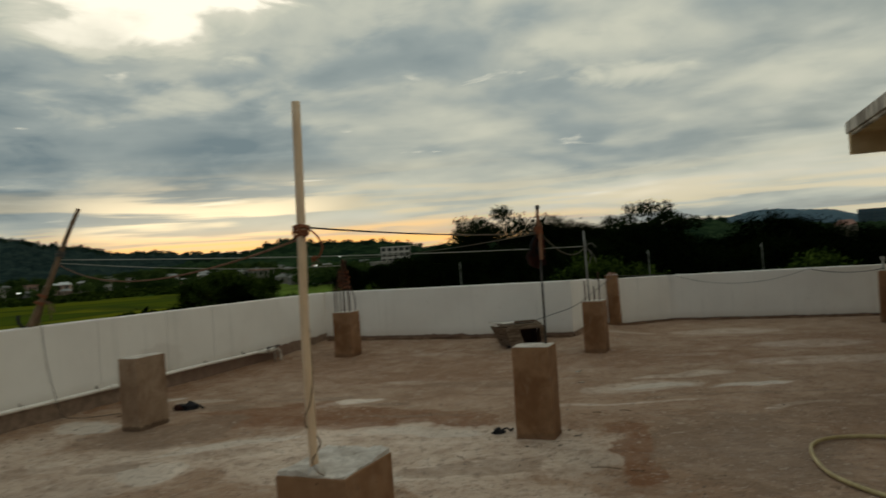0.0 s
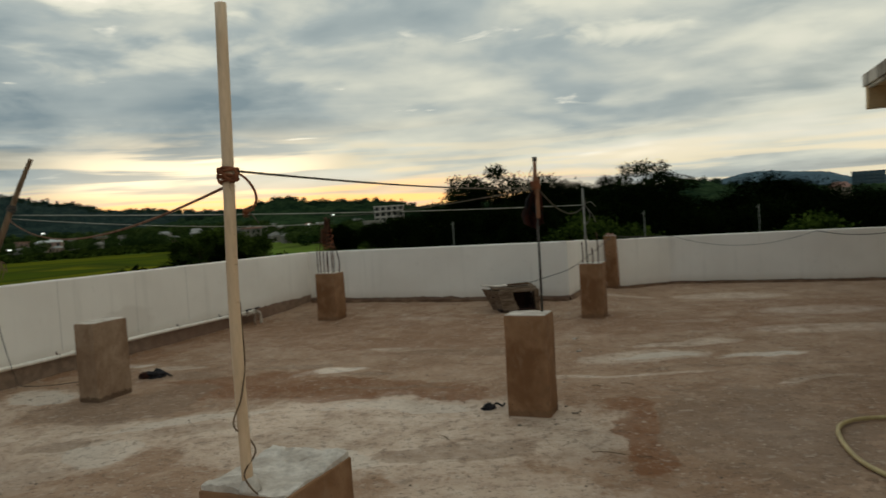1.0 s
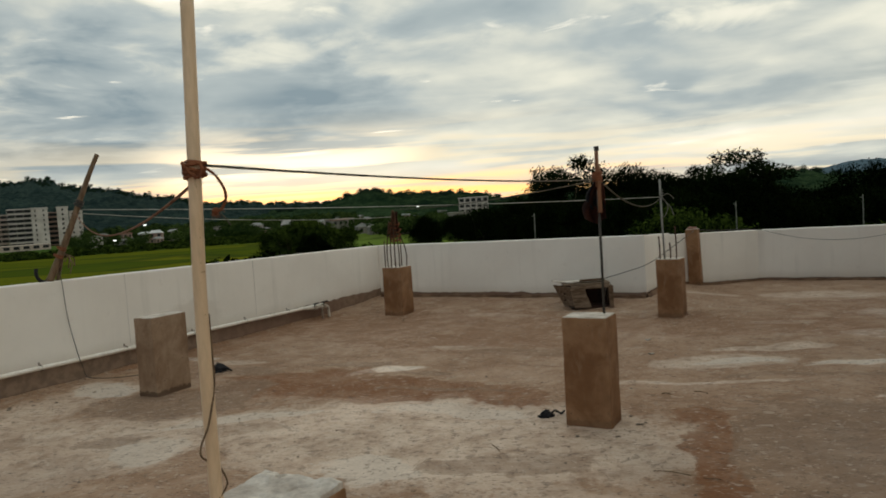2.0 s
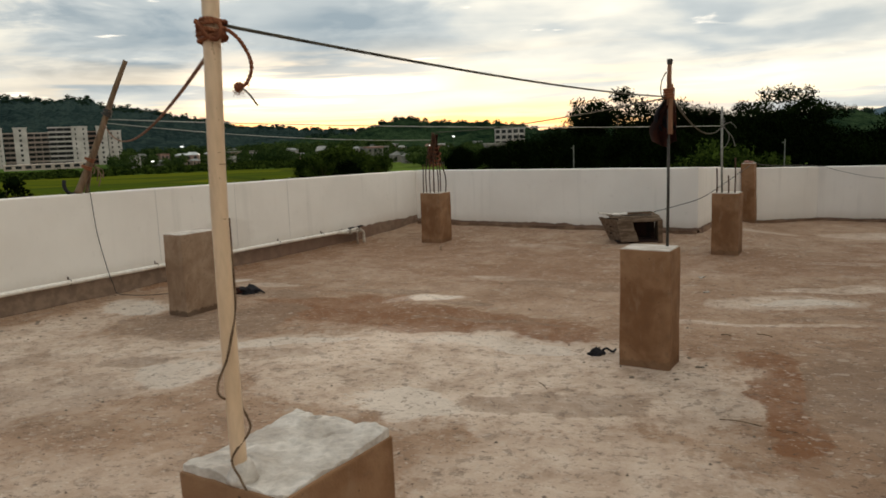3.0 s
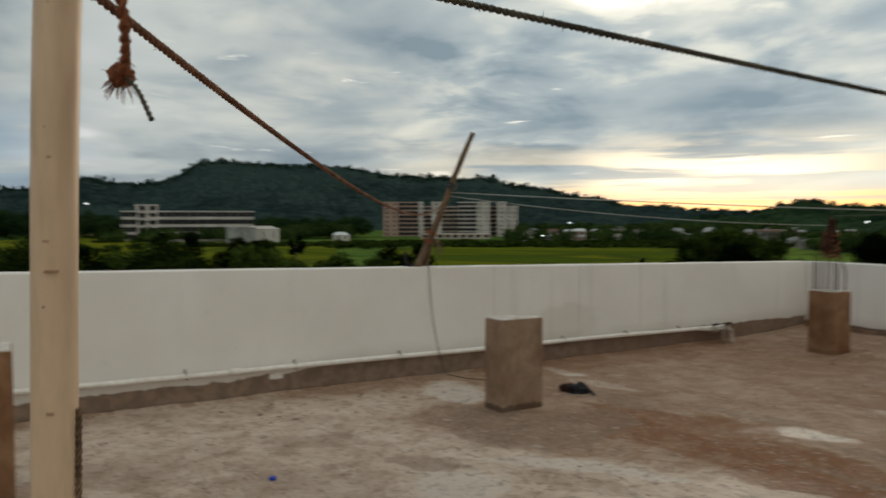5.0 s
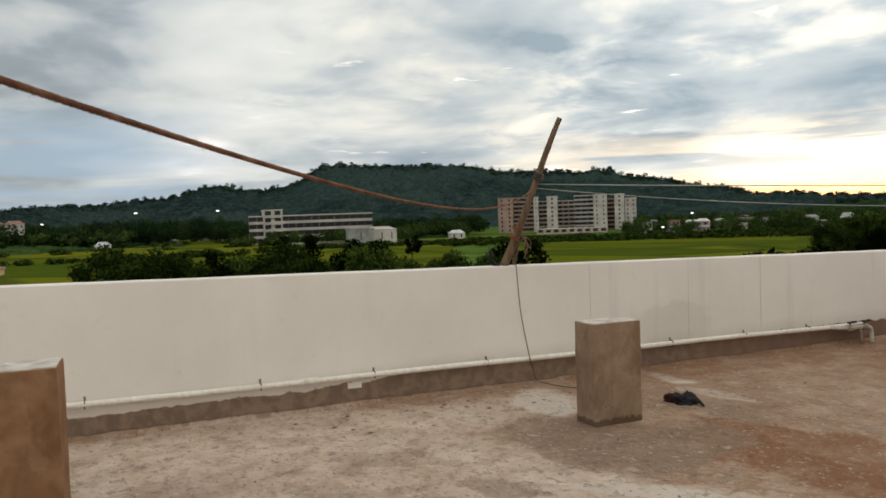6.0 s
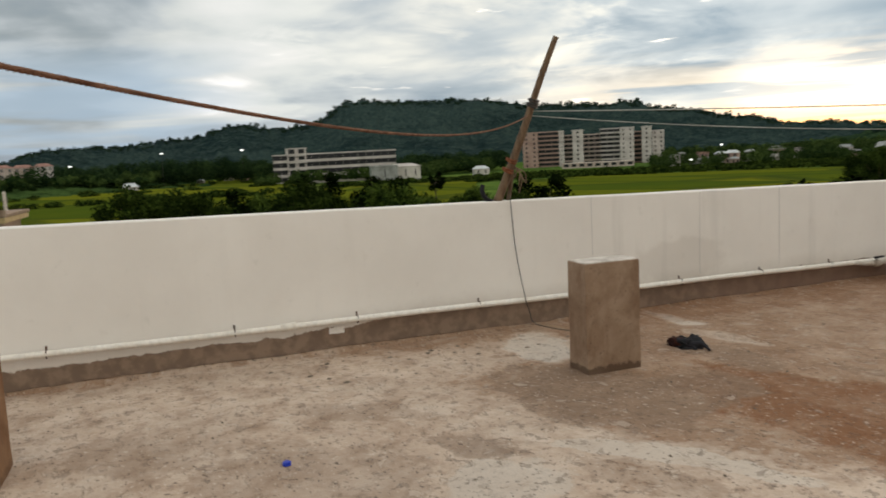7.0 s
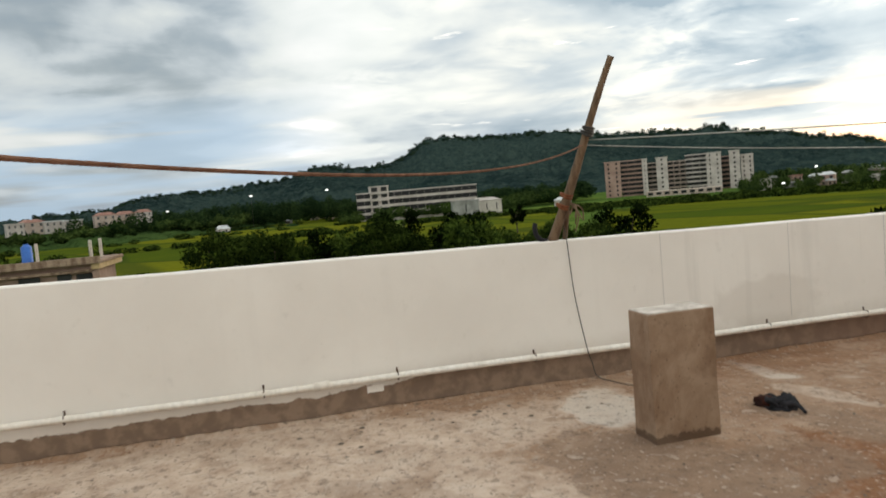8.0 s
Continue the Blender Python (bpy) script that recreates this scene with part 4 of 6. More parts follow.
def make_ground():
    verts, faces = [Vector((0, 0, GROUND_Z))], []
    radii = [15, 30, 50, 80, 120, 180, 260, 360, 500, 700, 1000, 1500, 2200, 3200, 4600]
    spokes = 72
    for r in radii:
        for s in range(spokes):
            p = polar(360 * s / spokes, r)
            p.z += (0.5 * noise.noise(p * 0.01) if r < 600 else 0) - (0.3 if r < 20 else 0)
            verts.append(p)
    for s in range(spokes):
        faces.append((0, 1 + (s + 1) % spokes, 1 + s))
    for n in range(len(radii) - 1):
        for s in range(spokes):
            a, b = 1 + n * spokes + s, 1 + n * spokes + (s + 1) % spokes
            faces.append((a, b, b + spokes, a + spokes))
    me = bpy.data.meshes.new("ground")
    me.from_pydata(verts, [], [f[::-1] for f in faces])
    tagged(part_mesh("ground", me, M_GROUND, None, "", True), "green lowland with scrub and fields", "land", "", "structure")


CRESTS = {}


def hill_range(name, ridge, near, far, mat, label, step, rows, rough):
    """A wooded range; ridge: stations of (bearing, rise in degrees) along its crest, joined smoothly."""
    verts, faces = [], []
    az0, az1 = ridge[0][0], ridge[-1][0]
    count = int((az1 - az0) / step)
    crest = near + (far - near) * 0.6
    for c in range(count + 1):
        az = az0 + step * c
        n = max(i for i in range(len(ridge) - 1) if ridge[i][0] <= az + 1e-6)
        (a, ea), (b, eb) = ridge[n], ridge[n + 1]
        f = min(1.0, max(0.0, (az - a) / (b - a)))
        rise = ea + (eb - ea) * (f * f * (3 - 2 * f))
        for r in range(rows + 1):
            g = r / rows
            d = near + (far - near) * g
            spur = 0.22 * noise.noise(Vector((az * 0.16, g * 1.5, 3.0))) + 0.10 * noise.noise(Vector((az * 0.5, g * 3, 8.0)))
            h = g / 0.6 if g < 0.6 else 1 - (g - 0.6) / 0.4
            shape = max(0.0, min(1.0, h + spur * (1 - h) * 1.5 * h * 2)) ** 0.85
            p = polar(az, d)
            trees = abs(noise.noise(p * (1 / 13.0))) * 0.7 + abs(noise.noise(p * (1 / 6.0))) * 0.5 + max(0.0, noise.noise(p * (1 / 30.0))) * 0.5
            p.z = GROUND_Z - 3 + (math.tan(radians(rise)) * crest + 1.7 - GROUND_Z + 3 - rough * 0.5) * shape + rough * trees * min(1.0, shape * 3)
            verts.append(p)
            if abs(g - 0.6) < 0.08:
                CRESTS.setdefault(name, []).append((az, p.copy()))
    for c in range(count):
        for r in range(rows):
            a = c * (rows + 1) + r
            faces.append((a, a + 1, a + rows + 2, a + rows + 1))
    me = bpy.data.meshes.new(name)
    me.from_pydata(verts, [], [f[::-1] for f in faces])
    return tagged(part_mesh(name, me, mat, None, "", True), label, "hill", "", "structure")


make_ground()
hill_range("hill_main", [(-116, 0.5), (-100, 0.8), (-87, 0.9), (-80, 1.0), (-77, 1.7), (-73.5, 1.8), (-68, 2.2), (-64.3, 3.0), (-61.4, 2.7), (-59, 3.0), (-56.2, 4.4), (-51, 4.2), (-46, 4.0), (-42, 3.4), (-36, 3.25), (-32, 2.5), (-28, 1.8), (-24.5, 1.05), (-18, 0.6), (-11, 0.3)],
           880, 1900, M_HILL_HAZED, "forested hill in haze-tinted dark blue-green", 0.09, 50, 13.0)
hill_range("hill_low", [(-26, -0.6), (-21, 0.1), (-17.5, 0.3), (-15.6, 0.85), (-12.9, 1.4), (-10.5, 0.9), (-5.2, 0.75), (-2.8, 0.1), (3, 0.2), (12, 0.5), (17.5, 0.75), (21, 0.3), (27, -0.2), (42, -0.2)],
           560, 900, M_HILL_LOW, "low wooded hill under the glow", 0.09, 26, 7.0)
hill_range("rise_west", [(-110, -0.9), (-94, -0.5), (-86, -0.25), (-80, -0.05), (-75, -0.2), (-70, -0.7), (-66, -1.0)], 430, 760, M_RISE, "wooded rise with villas on it", 0.15, 22, 6.0)
hill_range("mountain_far", [(8, -0.2), (17, 0.35), (21.6, 1.1), (25.2, 0.85), (28.0, 0.25), (31.5, 0.5), (36, 0.2), (48, -0.2)], 3600, 4550, M_HAZE_BLUE, "mountain on the horizon, tinted blue as haze", 0.25, 10, 10.0)


def field(name, az0, az1, d0, d1, label, mat=None):
    """A flooded rice field with a wavy edge, a little above the land."""
    bm = bmesh.new()
    n = 24
    near, far = [], []
    for s in range(n + 1):
        az = az0 + (az1 - az0) * s / n
        w = 1 + 0.05 * noise.noise(Vector((az * 0.25, d0, 0)))
        near.append(bm.verts.new(polar(az, d0 * w, GROUND_Z + 0.75)))
        far.append(bm.verts.new(polar(az, d1 * w, GROUND_Z + 0.75)))
    for a, b, c, d in zip(near, near[1:], far[1:], far):
        bm.faces.new((a, b, c, d))
    bmesh.ops.recalc_face_normals(bm, faces=bm.faces)
    return tagged(part(name, bm, mat or M_PADDY), label, "field", "", "structure")


field("field_1", -43, -15, 130, 308, "bright green rice field")
field("field_2", -58, -46.5, 150, 330, "bright green rice field")
field("field_3", -86, -60, 170, 700, "pale green rice field")

# ---------------------------------------------------------------- trees


def crown_mesh(name, seed, wide, high, clumps, leaves, leaf, gap=0.35):
    """A crown of many small leaves in uneven clumps, around the origin at its bottom middle."""
    rng = np.random.default_rng(seed)
    centres = []
    while len(centres) < clumps:
        c = rng.uniform(-1, 1, 3)
        if gap < np.linalg.norm(c) < 1.0:
            centres.append(c * (wide * 0.5, wide * 0.5, high * 0.5) * rng.uniform(0.75, 1.1))
    centres = np.array(centres)
    size = rng.uniform(0.13, 0.24, clumps) * wide
    which = rng.integers(0, clumps, leaves)
    off = rng.normal(0, 1, (leaves, 3))
    off /= np.linalg.norm(off, axis=1)[:, None]
    pts = centres[which] + off * (size[which] * rng.uniform(0.45, 1.0, leaves))[:, None] * (1, 1, 0.72) + (0, 0, high * 0.5)
    u = rng.normal(0, 1, (leaves, 3))
    u /= np.linalg.norm(u, axis=1)[:, None]
    w = np.cross(u, off + 1e-3)
    w /= np.linalg.norm(w, axis=1)[:, None]
    s = (leaf * rng.uniform(0.6, 1.3, leaves))[:, None]
    verts = np.concatenate([pts - u * s, pts + w * s * 0.45, pts + u * s, pts - w * s * 0.45], 1).reshape(-1, 3)
    faces = np.arange(leaves * 4).reshape(-1, 4)
    me = bpy.data.meshes.new(name)
    me.from_pydata(verts.tolist(), [], faces.tolist())
    return me


def trunk_mesh(name, seed, high, thick, spread, limbs=6):
    rnd = random.Random(seed)
    bm = bmesh.new()

    def add(points, r0, r1):
        me = sweep_mesh("limb", points, [r0 + (r1 - r0) * n / (len(points) - 1) for n in range(len(points))], 7)
        bm.from_mesh(me)
        bpy.data.meshes.remove(me)

    lean = Vector((rnd.uniform(-0.08, 0.08), rnd.uniform(-0.08, 0.08), 1))
    stem = [lean * (high * 0.62 * n / 6) + Vector((0.05 * math.sin(n), 0.05 * math.cos(n * 1.7), 0)) * thick for n in range(7)]
    add(stem, thick, thick * 0.5)
    for n in range(limbs):
        a = 2 * math.pi * n / limbs + rnd.uniform(-0.3, 0.3)
        start = stem[rnd.choice((3, 4, 5))]
        tip = start + Vector((math.cos(a) * spread, math.sin(a) * spread, high * rnd.uniform(0.22, 0.42)))
        mid = start.lerp(tip, 0.5) + Vector((0, 0, -0.05 * high))
        add(curve_through([start, mid, tip], 4), thick * 0.42, thick * 0.10)
    me = bpy.data.meshes.new(name)
    bm.to_mesh(me)
    bm.free()
    return me


def tree_kind(name, seed, high, wide, crown_high, clumps, leaves, leaf, mat, label, group):
    """One tree far under the ground, to be copied: trunk and crown."""
    thing = base(name, 0, 0, GROUND_Z)
    part_mesh("trunk", trunk_mesh("trunk", seed, high, high * 0.022, wide * 0.30), M_BARK, thing)
    crown = part_mesh("crown", crown_mesh("crown", seed, wide, crown_high, clumps, leaves, leaf), mat, thing)
    crown.location.z = high - crown_high
    return tagged(thing, label, "tree", group)


KINDS = [
    tree_kind("tree", 11, 15.0, 11.0, 8.5, 80, 26000, 0.17, M_LEAF_BACKLIT, "large dark broadleaf tree behind the parapet", "dark trees"),
    tree_kind("tree", 12, 14.0, 12.5, 7.0, 86, 26000, 0.17, M_LEAF_BACKLIT, "wide dark broadleaf tree behind the parapet", "dark trees"),
    tree_kind("tree", 13, 15.5, 8.5, 9.5, 60, 15000, 0.17, M_LEAF_BACKLIT, "tall thin-crowned tree against the evening sky", "dark trees"),
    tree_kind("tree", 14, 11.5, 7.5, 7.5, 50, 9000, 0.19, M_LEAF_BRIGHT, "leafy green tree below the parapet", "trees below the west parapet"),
    tree_kind("tree", 15, 11.0, 6.0, 8.0, 22, 5000, 0.24, M_LEAF_BACKLIT, "dark tiered tree below the parapet", "trees below the west parapet"),
]
PLACED = set()


def plant(kind, az, d, top_el, turn=0.0, wide=1.0, stand=None):
    """A tree whose tip shows at the given elevation from eye height."""
    source = KINDS[kind]
    tall = (15.0, 14.0, 15.5, 11.5, 11.0)[kind]
    scale = (1.7 + d * math.tan(radians(top_el)) - GROUND_Z) / tall
    m = Matrix.Translation(polar(az, d, GROUND_Z, stand)) @ Matrix.Rotation(radians(turn), 4, "Z")
    if kind not in PLACED:
        PLACED.add(kind)
        ob = source
        ob.matrix_basis = m
    else:
        ob = copy_thing(source, m)
    ob.scale = (scale * wide, scale * wide, scale)


# the dark belt of trees behind the north parapet
for n, (kind, az, d, el) in enumerate([
    (1, -1.6, 95, -0.1), (2, 2.3, 82, 2.5), (2, 0.6, 84, 1.9), (0, 4.6, 88, 0.5), (1, 6.8, 80, 1.45), (0, 9.0, 84, 1.15), (1, 11.0, 76, 0.3), (2, 13.0, 84, 2.0), (2, 15.0, 86, 2.1), (2, 11.8, 88, 1.2), (0, 14.0, 78, 0.5),
    (1, 17.4, 74, -0.8), (0, 19.6, 80, -0.5), (1, 22.2, 78, 0.5), (0, 23.6, 82, 0.35), (1, 26.6, 76, -0.4), (0, 29.0, 80, -0.6), (1, 31.6, 78, -0.3), (0, 34.5, 80, -0.4), (1, 38, 80, -0.4),
    (0, 1.0, 74, -0.4), (1, 4.0, 70, -0.4), (0, 6.4, 68, -0.2), (1, 9.4, 66, -0.5), (0, 12.4, 64, -0.6), (1, 15.6, 66, -1.0), (0, 18.6, 64, -1.2), (1, 21.6, 66, -1.0), (0, 24.8, 64, -1.1), (1, 28.4, 66, -1.3), (0, 31.5, 66, -1.3),
    (3, 10.4, 52, -1.3), (3, 12.2, 50, -1.7), (3, 24.5, 54, -1.9),
    (1, -4.6, 110, -0.7), (0, -6.6, 150, -1.0), (1, -8.6, 130, -1.05), (0, -3.4, 150, -1.0), (3, -16.4, 120, -0.8), (3, -17.8, 128, -0.5), (3, -19.0, 124, -0.75), (3, -15.0, 135, -1.3), (1, -17.0, 118, -1.8), (3, -20.2, 132, -1.3),
]):
    plant(kind, az, d, el, 67 * n, 0.78 if kind < 2 else 1.0)
# the trees and bushes below the west parapet
for n, (kind, az, d, el) in enumerate([
    (3, -71.8, 62, -1.2), (3, -68.4, 58, -1.6), (4, -66.3, 60, -1.3), (3, -64.2, 66, -2.2), (3, -62.0, 60, -2.0), (4, -59.2, 82, -0.4), (3, -59.6, 56, -1.6),
    (4, -55.4, 62, -0.8), (3, -53.8, 56, -1.9), (3, -51.8, 58, -3.0), (3, -48.0, 74, -2.6), (4, -42.0, 68, -1.35), (3, -44.2, 66, -2.8), (4, -50.2, 190, -1.0), (3, -89.5, 90, -1.8), (3, -92.5, 80, -1.6),
    (3, -97, 70, -1.6), (3, -24.5, 130, -3.0), (3, -21.5, 125, -2.9), (3, -19.6, 120, -2.5),
]):
    plant(kind, az, d, el, 53 * n, 0.95, WEST_STAND if az < -40 else None)


def far_wood(name, places, label, leaf_mat, leaves=70, leaf=1.1):
    """Distant trees, far too many to count: crowns of leaf clumps in one mesh."""
    rng = np.random.default_rng(len(places) + 5)
    chunks = []
    for az, d, high, wide in places:
        o = np.array(polar(az, d)) if isinstance(d, (int, float)) else np.array(d)
        count = leaves
        v = rng.normal(0, 1, (count, 3))
        v /= np.linalg.norm(v, axis=1)[:, None]
        pts = o + v * rng.uniform(0.55, 1.0, count)[:, None] * (wide / 2, wide / 2, high * 0.42) + (0, 0, high * 0.58)
        u = rng.normal(0, 1, (count, 3))
        u /= np.linalg.norm(u, axis=1)[:, None]
        w = np.cross(u, v + 1e-3)
        w /= np.linalg.norm(w, axis=1)[:, None]
        s = (leaf * rng.uniform(0.6, 1.4, count) * wide / 7)[:, None]
        chunks.append(np.concatenate([pts - u * s, pts + w * s * 0.6, pts + u * s, pts - w * s * 0.6], 1).reshape(-1, 3))
    verts = np.concatenate(chunks)
    me = bpy.data.meshes.new(name)
    me.from_pydata(verts.tolist(), [], np.arange(len(verts)).reshape(-1, 4).tolist())
    return tagged(part_mesh(name, me, leaf_mat), label, "trees", "", "stuff")


rng = random.Random(5)
for name, count, lo, hi, label in (("hill_main", 1500, -84, -14, "single trees along the crest of the hill"), ("hill_low", 380, -20, 24, "single trees along the low crest")):
    crest = [q for az, q in CRESTS[name] if lo < az < hi]
    far_wood("ridge_trees", [(0, rng.choice(crest) - Vector((0, 0, 3)), rng.uniform(7, 12) * (0.85 if name == "hill_main" else 0.65), rng.uniform(6, 12) * (0.95 if name == "hill_main" else 0.70)) for _ in range(count)], label, M_LEAF_RIDGE, 120, 0.60)
far_wood("rise_trees", [(0, polar(rng.uniform(-94, -70), rng.uniform(505, 535), rng.uniform(-8, -6)), rng.uniform(5, 10), rng.uniform(7, 14)) for _ in range(90)], "green trees before the villas", M_LEAF_MID, 170, 0.65)
far_wood("far_trees", [(rng.choice((rng.uniform(-50, -45.5), rng.uniform(-33, -14), rng.uniform(-33, -14))), rng.uniform(470, 570), rng.uniform(6, 11), rng.uniform(6, 12)) for _ in range(330)]
         + [(rng.uniform(-34, -3), rng.uniform(376, 540), rng.uniform(3.0, 7.5), rng.uniform(4, 8)) for _ in range(420)]
         + [(rng.uniform(-13, -3), rng.uniform(260, 390), rng.uniform(4, 7.5), rng.uniform(5, 10)) for _ in range(90)]
         + [(rng.uniform(-63, -49), rng.uniform(400, 560), rng.uniform(5, 9), rng.uniform(6, 12)) for _ in range(120)]
         + [(rng.uniform(-100, -62), rng.uniform(640, 860), rng.uniform(8, 15), rng.uniform(9, 16)) for _ in range(330)], "line of distant trees beyond the fields", M_LEAF_MID, 330, 0.42)
far_wood("tree_belt", [(az, rng.uniform(520, 640), rng.uniform(11, 21) * (1.0 if az < -62 else 0.75), rng.uniform(8, 15)) for az in [rng.choice((rng.uniform(-82, -61), rng.uniform(-82, -61), rng.uniform(-52.5, -44.5))) for _ in range(230)]], "belt of tall dark trees before the hill", M_LEAF_BELT, 420, 0.42)
far_wood("hedge", [(rng.uniform(-47, -14), rng.uniform(306, 372), rng.uniform(1.6, 3.2), rng.uniform(4, 8)) for _ in range(330)]
         + [(rng.uniform(-58, -44), rng.uniform(325, 350), rng.uniform(1.5, 3), rng.uniform(5, 8)) for _ in range(70)]
         + [(rng.uniform(-86, -60), rng.choice((300, 420, 520, 630)) + rng.uniform(-8, 8), rng.uniform(2, 4), rng.uniform(5, 9)) for _ in range(110)], "scrubby green hedges between the fields", M_LEAF_BRIGHT, 130, 0.55)
far_wood("scrub", [(rng.uniform(-100, -45), rng.uniform(70, 160), rng.uniform(1.0, 2.4), rng.uniform(3, 6)) for _ in range(200)], "rough green scrub on the low ground", M_LEAF_BRIGHT, 110, 0.45)
far_wood("undergrowth", [(rng.uniform(-24, 40), rng.uniform(60, 120), rng.uniform(4.0, 7.0), rng.uniform(5, 9)) for _ in range(200)], "dark undergrowth below the trees", M_LEAF_BACKLIT, 260, 0.45)

# ---------------------------------------------------------------- far buildings


def storeyed(name, az, d, width, depth, floors, floor_h, bays, wall_mat, label, turn=0.0, z0=None, bands=True, roof_mat=None, ribbon=0.62, hip=0.0, opening=None):
    """A block: walls, roof, and in each storey a row of windows, with balcony slabs that stand out."""
    p = polar(az, d, GROUND_Z if z0 is None else z0)
    thing = base(name, p.x, p.y, p.z, -az + turn)
    high = floors * floor_h
    part("wall", block(width, depth, high, bevel=0.08), wall_mat, thing)
    lid = block(width + 0.6, depth + 0.6, 0.7 if not hip else 0.3 + hip, (0, 0, high - 0.05), bevel=0.06)
    if hip:
        for v in lid.verts:
            if v.co.z > high + 0.5:
                v.co.x *= 0.55
                v.co.y *= 0.12
    part("roof", lid, roof_mat or wall_mat, thing)
    pane = bpy.data.meshes.new("window")
    bm = block(width / bays * ribbon, 0.5, floor_h * (0.62 if ribbon > 0.5 else 0.46), bevel=0.05)
    bm.to_mesh(pane)
    bm.free()
    slab = bpy.data.meshes.new("balcony")
    bm = block(width * 0.99, 1.5, floor_h * 0.36, bevel=0.05)
    bm.to_mesh(slab)
    bm.free()
    for f in range(floors):
        for b in range(bays):
            ob = part_mesh("window", pane, opening or M_DARK_OPENING, thing)
            ob.location = (-width / 2 + width * (b + 0.5) / bays, -depth / 2, f * floor_h + floor_h * 0.36)
        if bands and f:
            ob = part_mesh("balcony", slab, roof_mat or wall_mat, thing)
            ob.location = (0, -depth / 2 - 0.55, f * floor_h - 0.1)
    return tagged(thing, label, "building", "far buildings")


for az, w, floors, mat, text, ribbon, bays, d in (
        (-42.62, 10.7, 8, M_PLASTER_TAN, "unfinished pinkish-brown apartment tower", 0.22, 2, 552), (-41.28, 14.6, 8, M_PLASTER_TAN, "bare brown apartment block with open dark storeys", 0.97, 3, 555), (-40.34, 3.4, 8, M_PLASTER_FAR, "narrow white pier of an apartment block", 0.12, 1, 550),
        (-39.82, 6.0, 7, M_PLASTER_PINK, "pinkish apartment block with deep balconies", 0.95, 2, 557), (-39.14, 7.4, 8, M_PLASTER_FAR, "white apartment tower with a row of small windows", 0.18, 1, 550),
        (-38.14, 12.0, 7, M_PLASTER_PINK, "pinkish apartment block set back between towers", 0.90, 3, 566), (-36.80, 13.6, 8, M_PLASTER_FAR, "white apartment block with long balconies", 0.96, 3, 556), (-35.62, 9.4, 8, M_PLASTER_FAR, "white apartment tower with blank walls", 0.16, 2, 550),
        (-34.86, 5.4, 7, M_PLASTER_TAN, "narrow apartment block with dark balconies", 0.95, 1, 560), (-34.24, 6.6, 8, M_PLASTER_FAR, "white apartment tower with a row of small windows", 0.18, 1, 552), (-33.44, 7.8, 7, M_PLASTER_FAR, "lower white apartment tower", 0.22, 2, 556)):
    storeyed("apartment_building", az, d, w, 12 if ribbon > 0.5 else 16, floors, 3.05, bays, mat, text, 0, None, ribbon > 0.5, None, ribbon)
storeyed("podium_building", -37.7, 480, 43, 10, 1, 2.7, 9, M_PLASTER_PINK, "low pale podium in front of the apartment towers", 0)
storeyed("institute_building", -57.2, 455, 71, 14, 4, 4.15, 16, M_PLASTER_FAR, "long white four-storey building with dark window bands", 4, None, True, None, 0.97)
storeyed("stair_tower", -60.0, 452, 11, 12, 5, 4.0, 2, M_PLASTER_FAR, "white stair tower on the long building", 4)
storeyed("shed_building", -52.0, 390, 15, 14, 1, 7.6, 3, M_PLASTER_FAR, "white gabled shed beside the long building", 6, None, False, None, 0.10, 1.2)
storeyed("shed_building", -53.55, 386, 13, 12, 1, 7.9, 1, M_ROOF_GREY, "grey sheet-metal shed beside the long building", 6, None, False, None, 0.04)
storeyed("white_house", -71.6, 500, 9, 8, 1, 3.0, 2, M_PLASTER_FAR, "small white house at the edge of the meadow", 0, None, False, M_ROOF_TIN, 0.2, 2.0)
storeyed("white_house", -46.3, 420, 8, 8, 1, 3.8, 2, M_PLASTER_FAR, "white house among dark trees", 10, None, False, M_ROOF_TIN, 0.2, 1.4)
storeyed("white_building", -5.2, 470, 18, 12, 4, 3.35, 5, M_PLASTER_FAR, "white four-storey building among the trees", 0, None, True, None, 0.7)
for az, d, w, floors, h, mat, roof, text in ((-84.9, 560, 8, 2, 3.2, M_PLASTER_FAR, M_PLASTER_FAR, "white flat-roofed villa among trees"), (-83.9, 566, 12, 2, 3.4, M_PLASTER_PINK, M_ROOF_RED, "pinkish villa with a reddish roof"), (-82.6, 556, 9, 2, 3.1, M_PLASTER_FAR, M_ROOF_TIN, "white villa with pale roofs"),
                                             (-81.4, 545, 9, 2, 2.9, M_PLASTER_FAR, M_ROOF_TIN, "low white house beside the villas"), (-79.4, 560, 11, 2, 3.2, M_PLASTER_PINK, M_ROOF_RED, "pinkish villa with a reddish roof"), (-78.1, 566, 10, 2, 3.1, M_PLASTER_PINK, M_ROOF_RED, "pinkish villa with a reddish roof"), (-76.9, 558, 8, 2, 3.2, M_PLASTER_FAR, M_ROOF_RED, "small white villa with a reddish roof")):
    storeyed("villa", az, d, w * 1.25, 10, floors, h * 1.22, 3, mat, text, 8, -0.6 if az < -80 else 0.6, False, roof, 0.30, 1.8 if roof is M_ROOF_RED else 0.0, M_WINDOW_GREY)
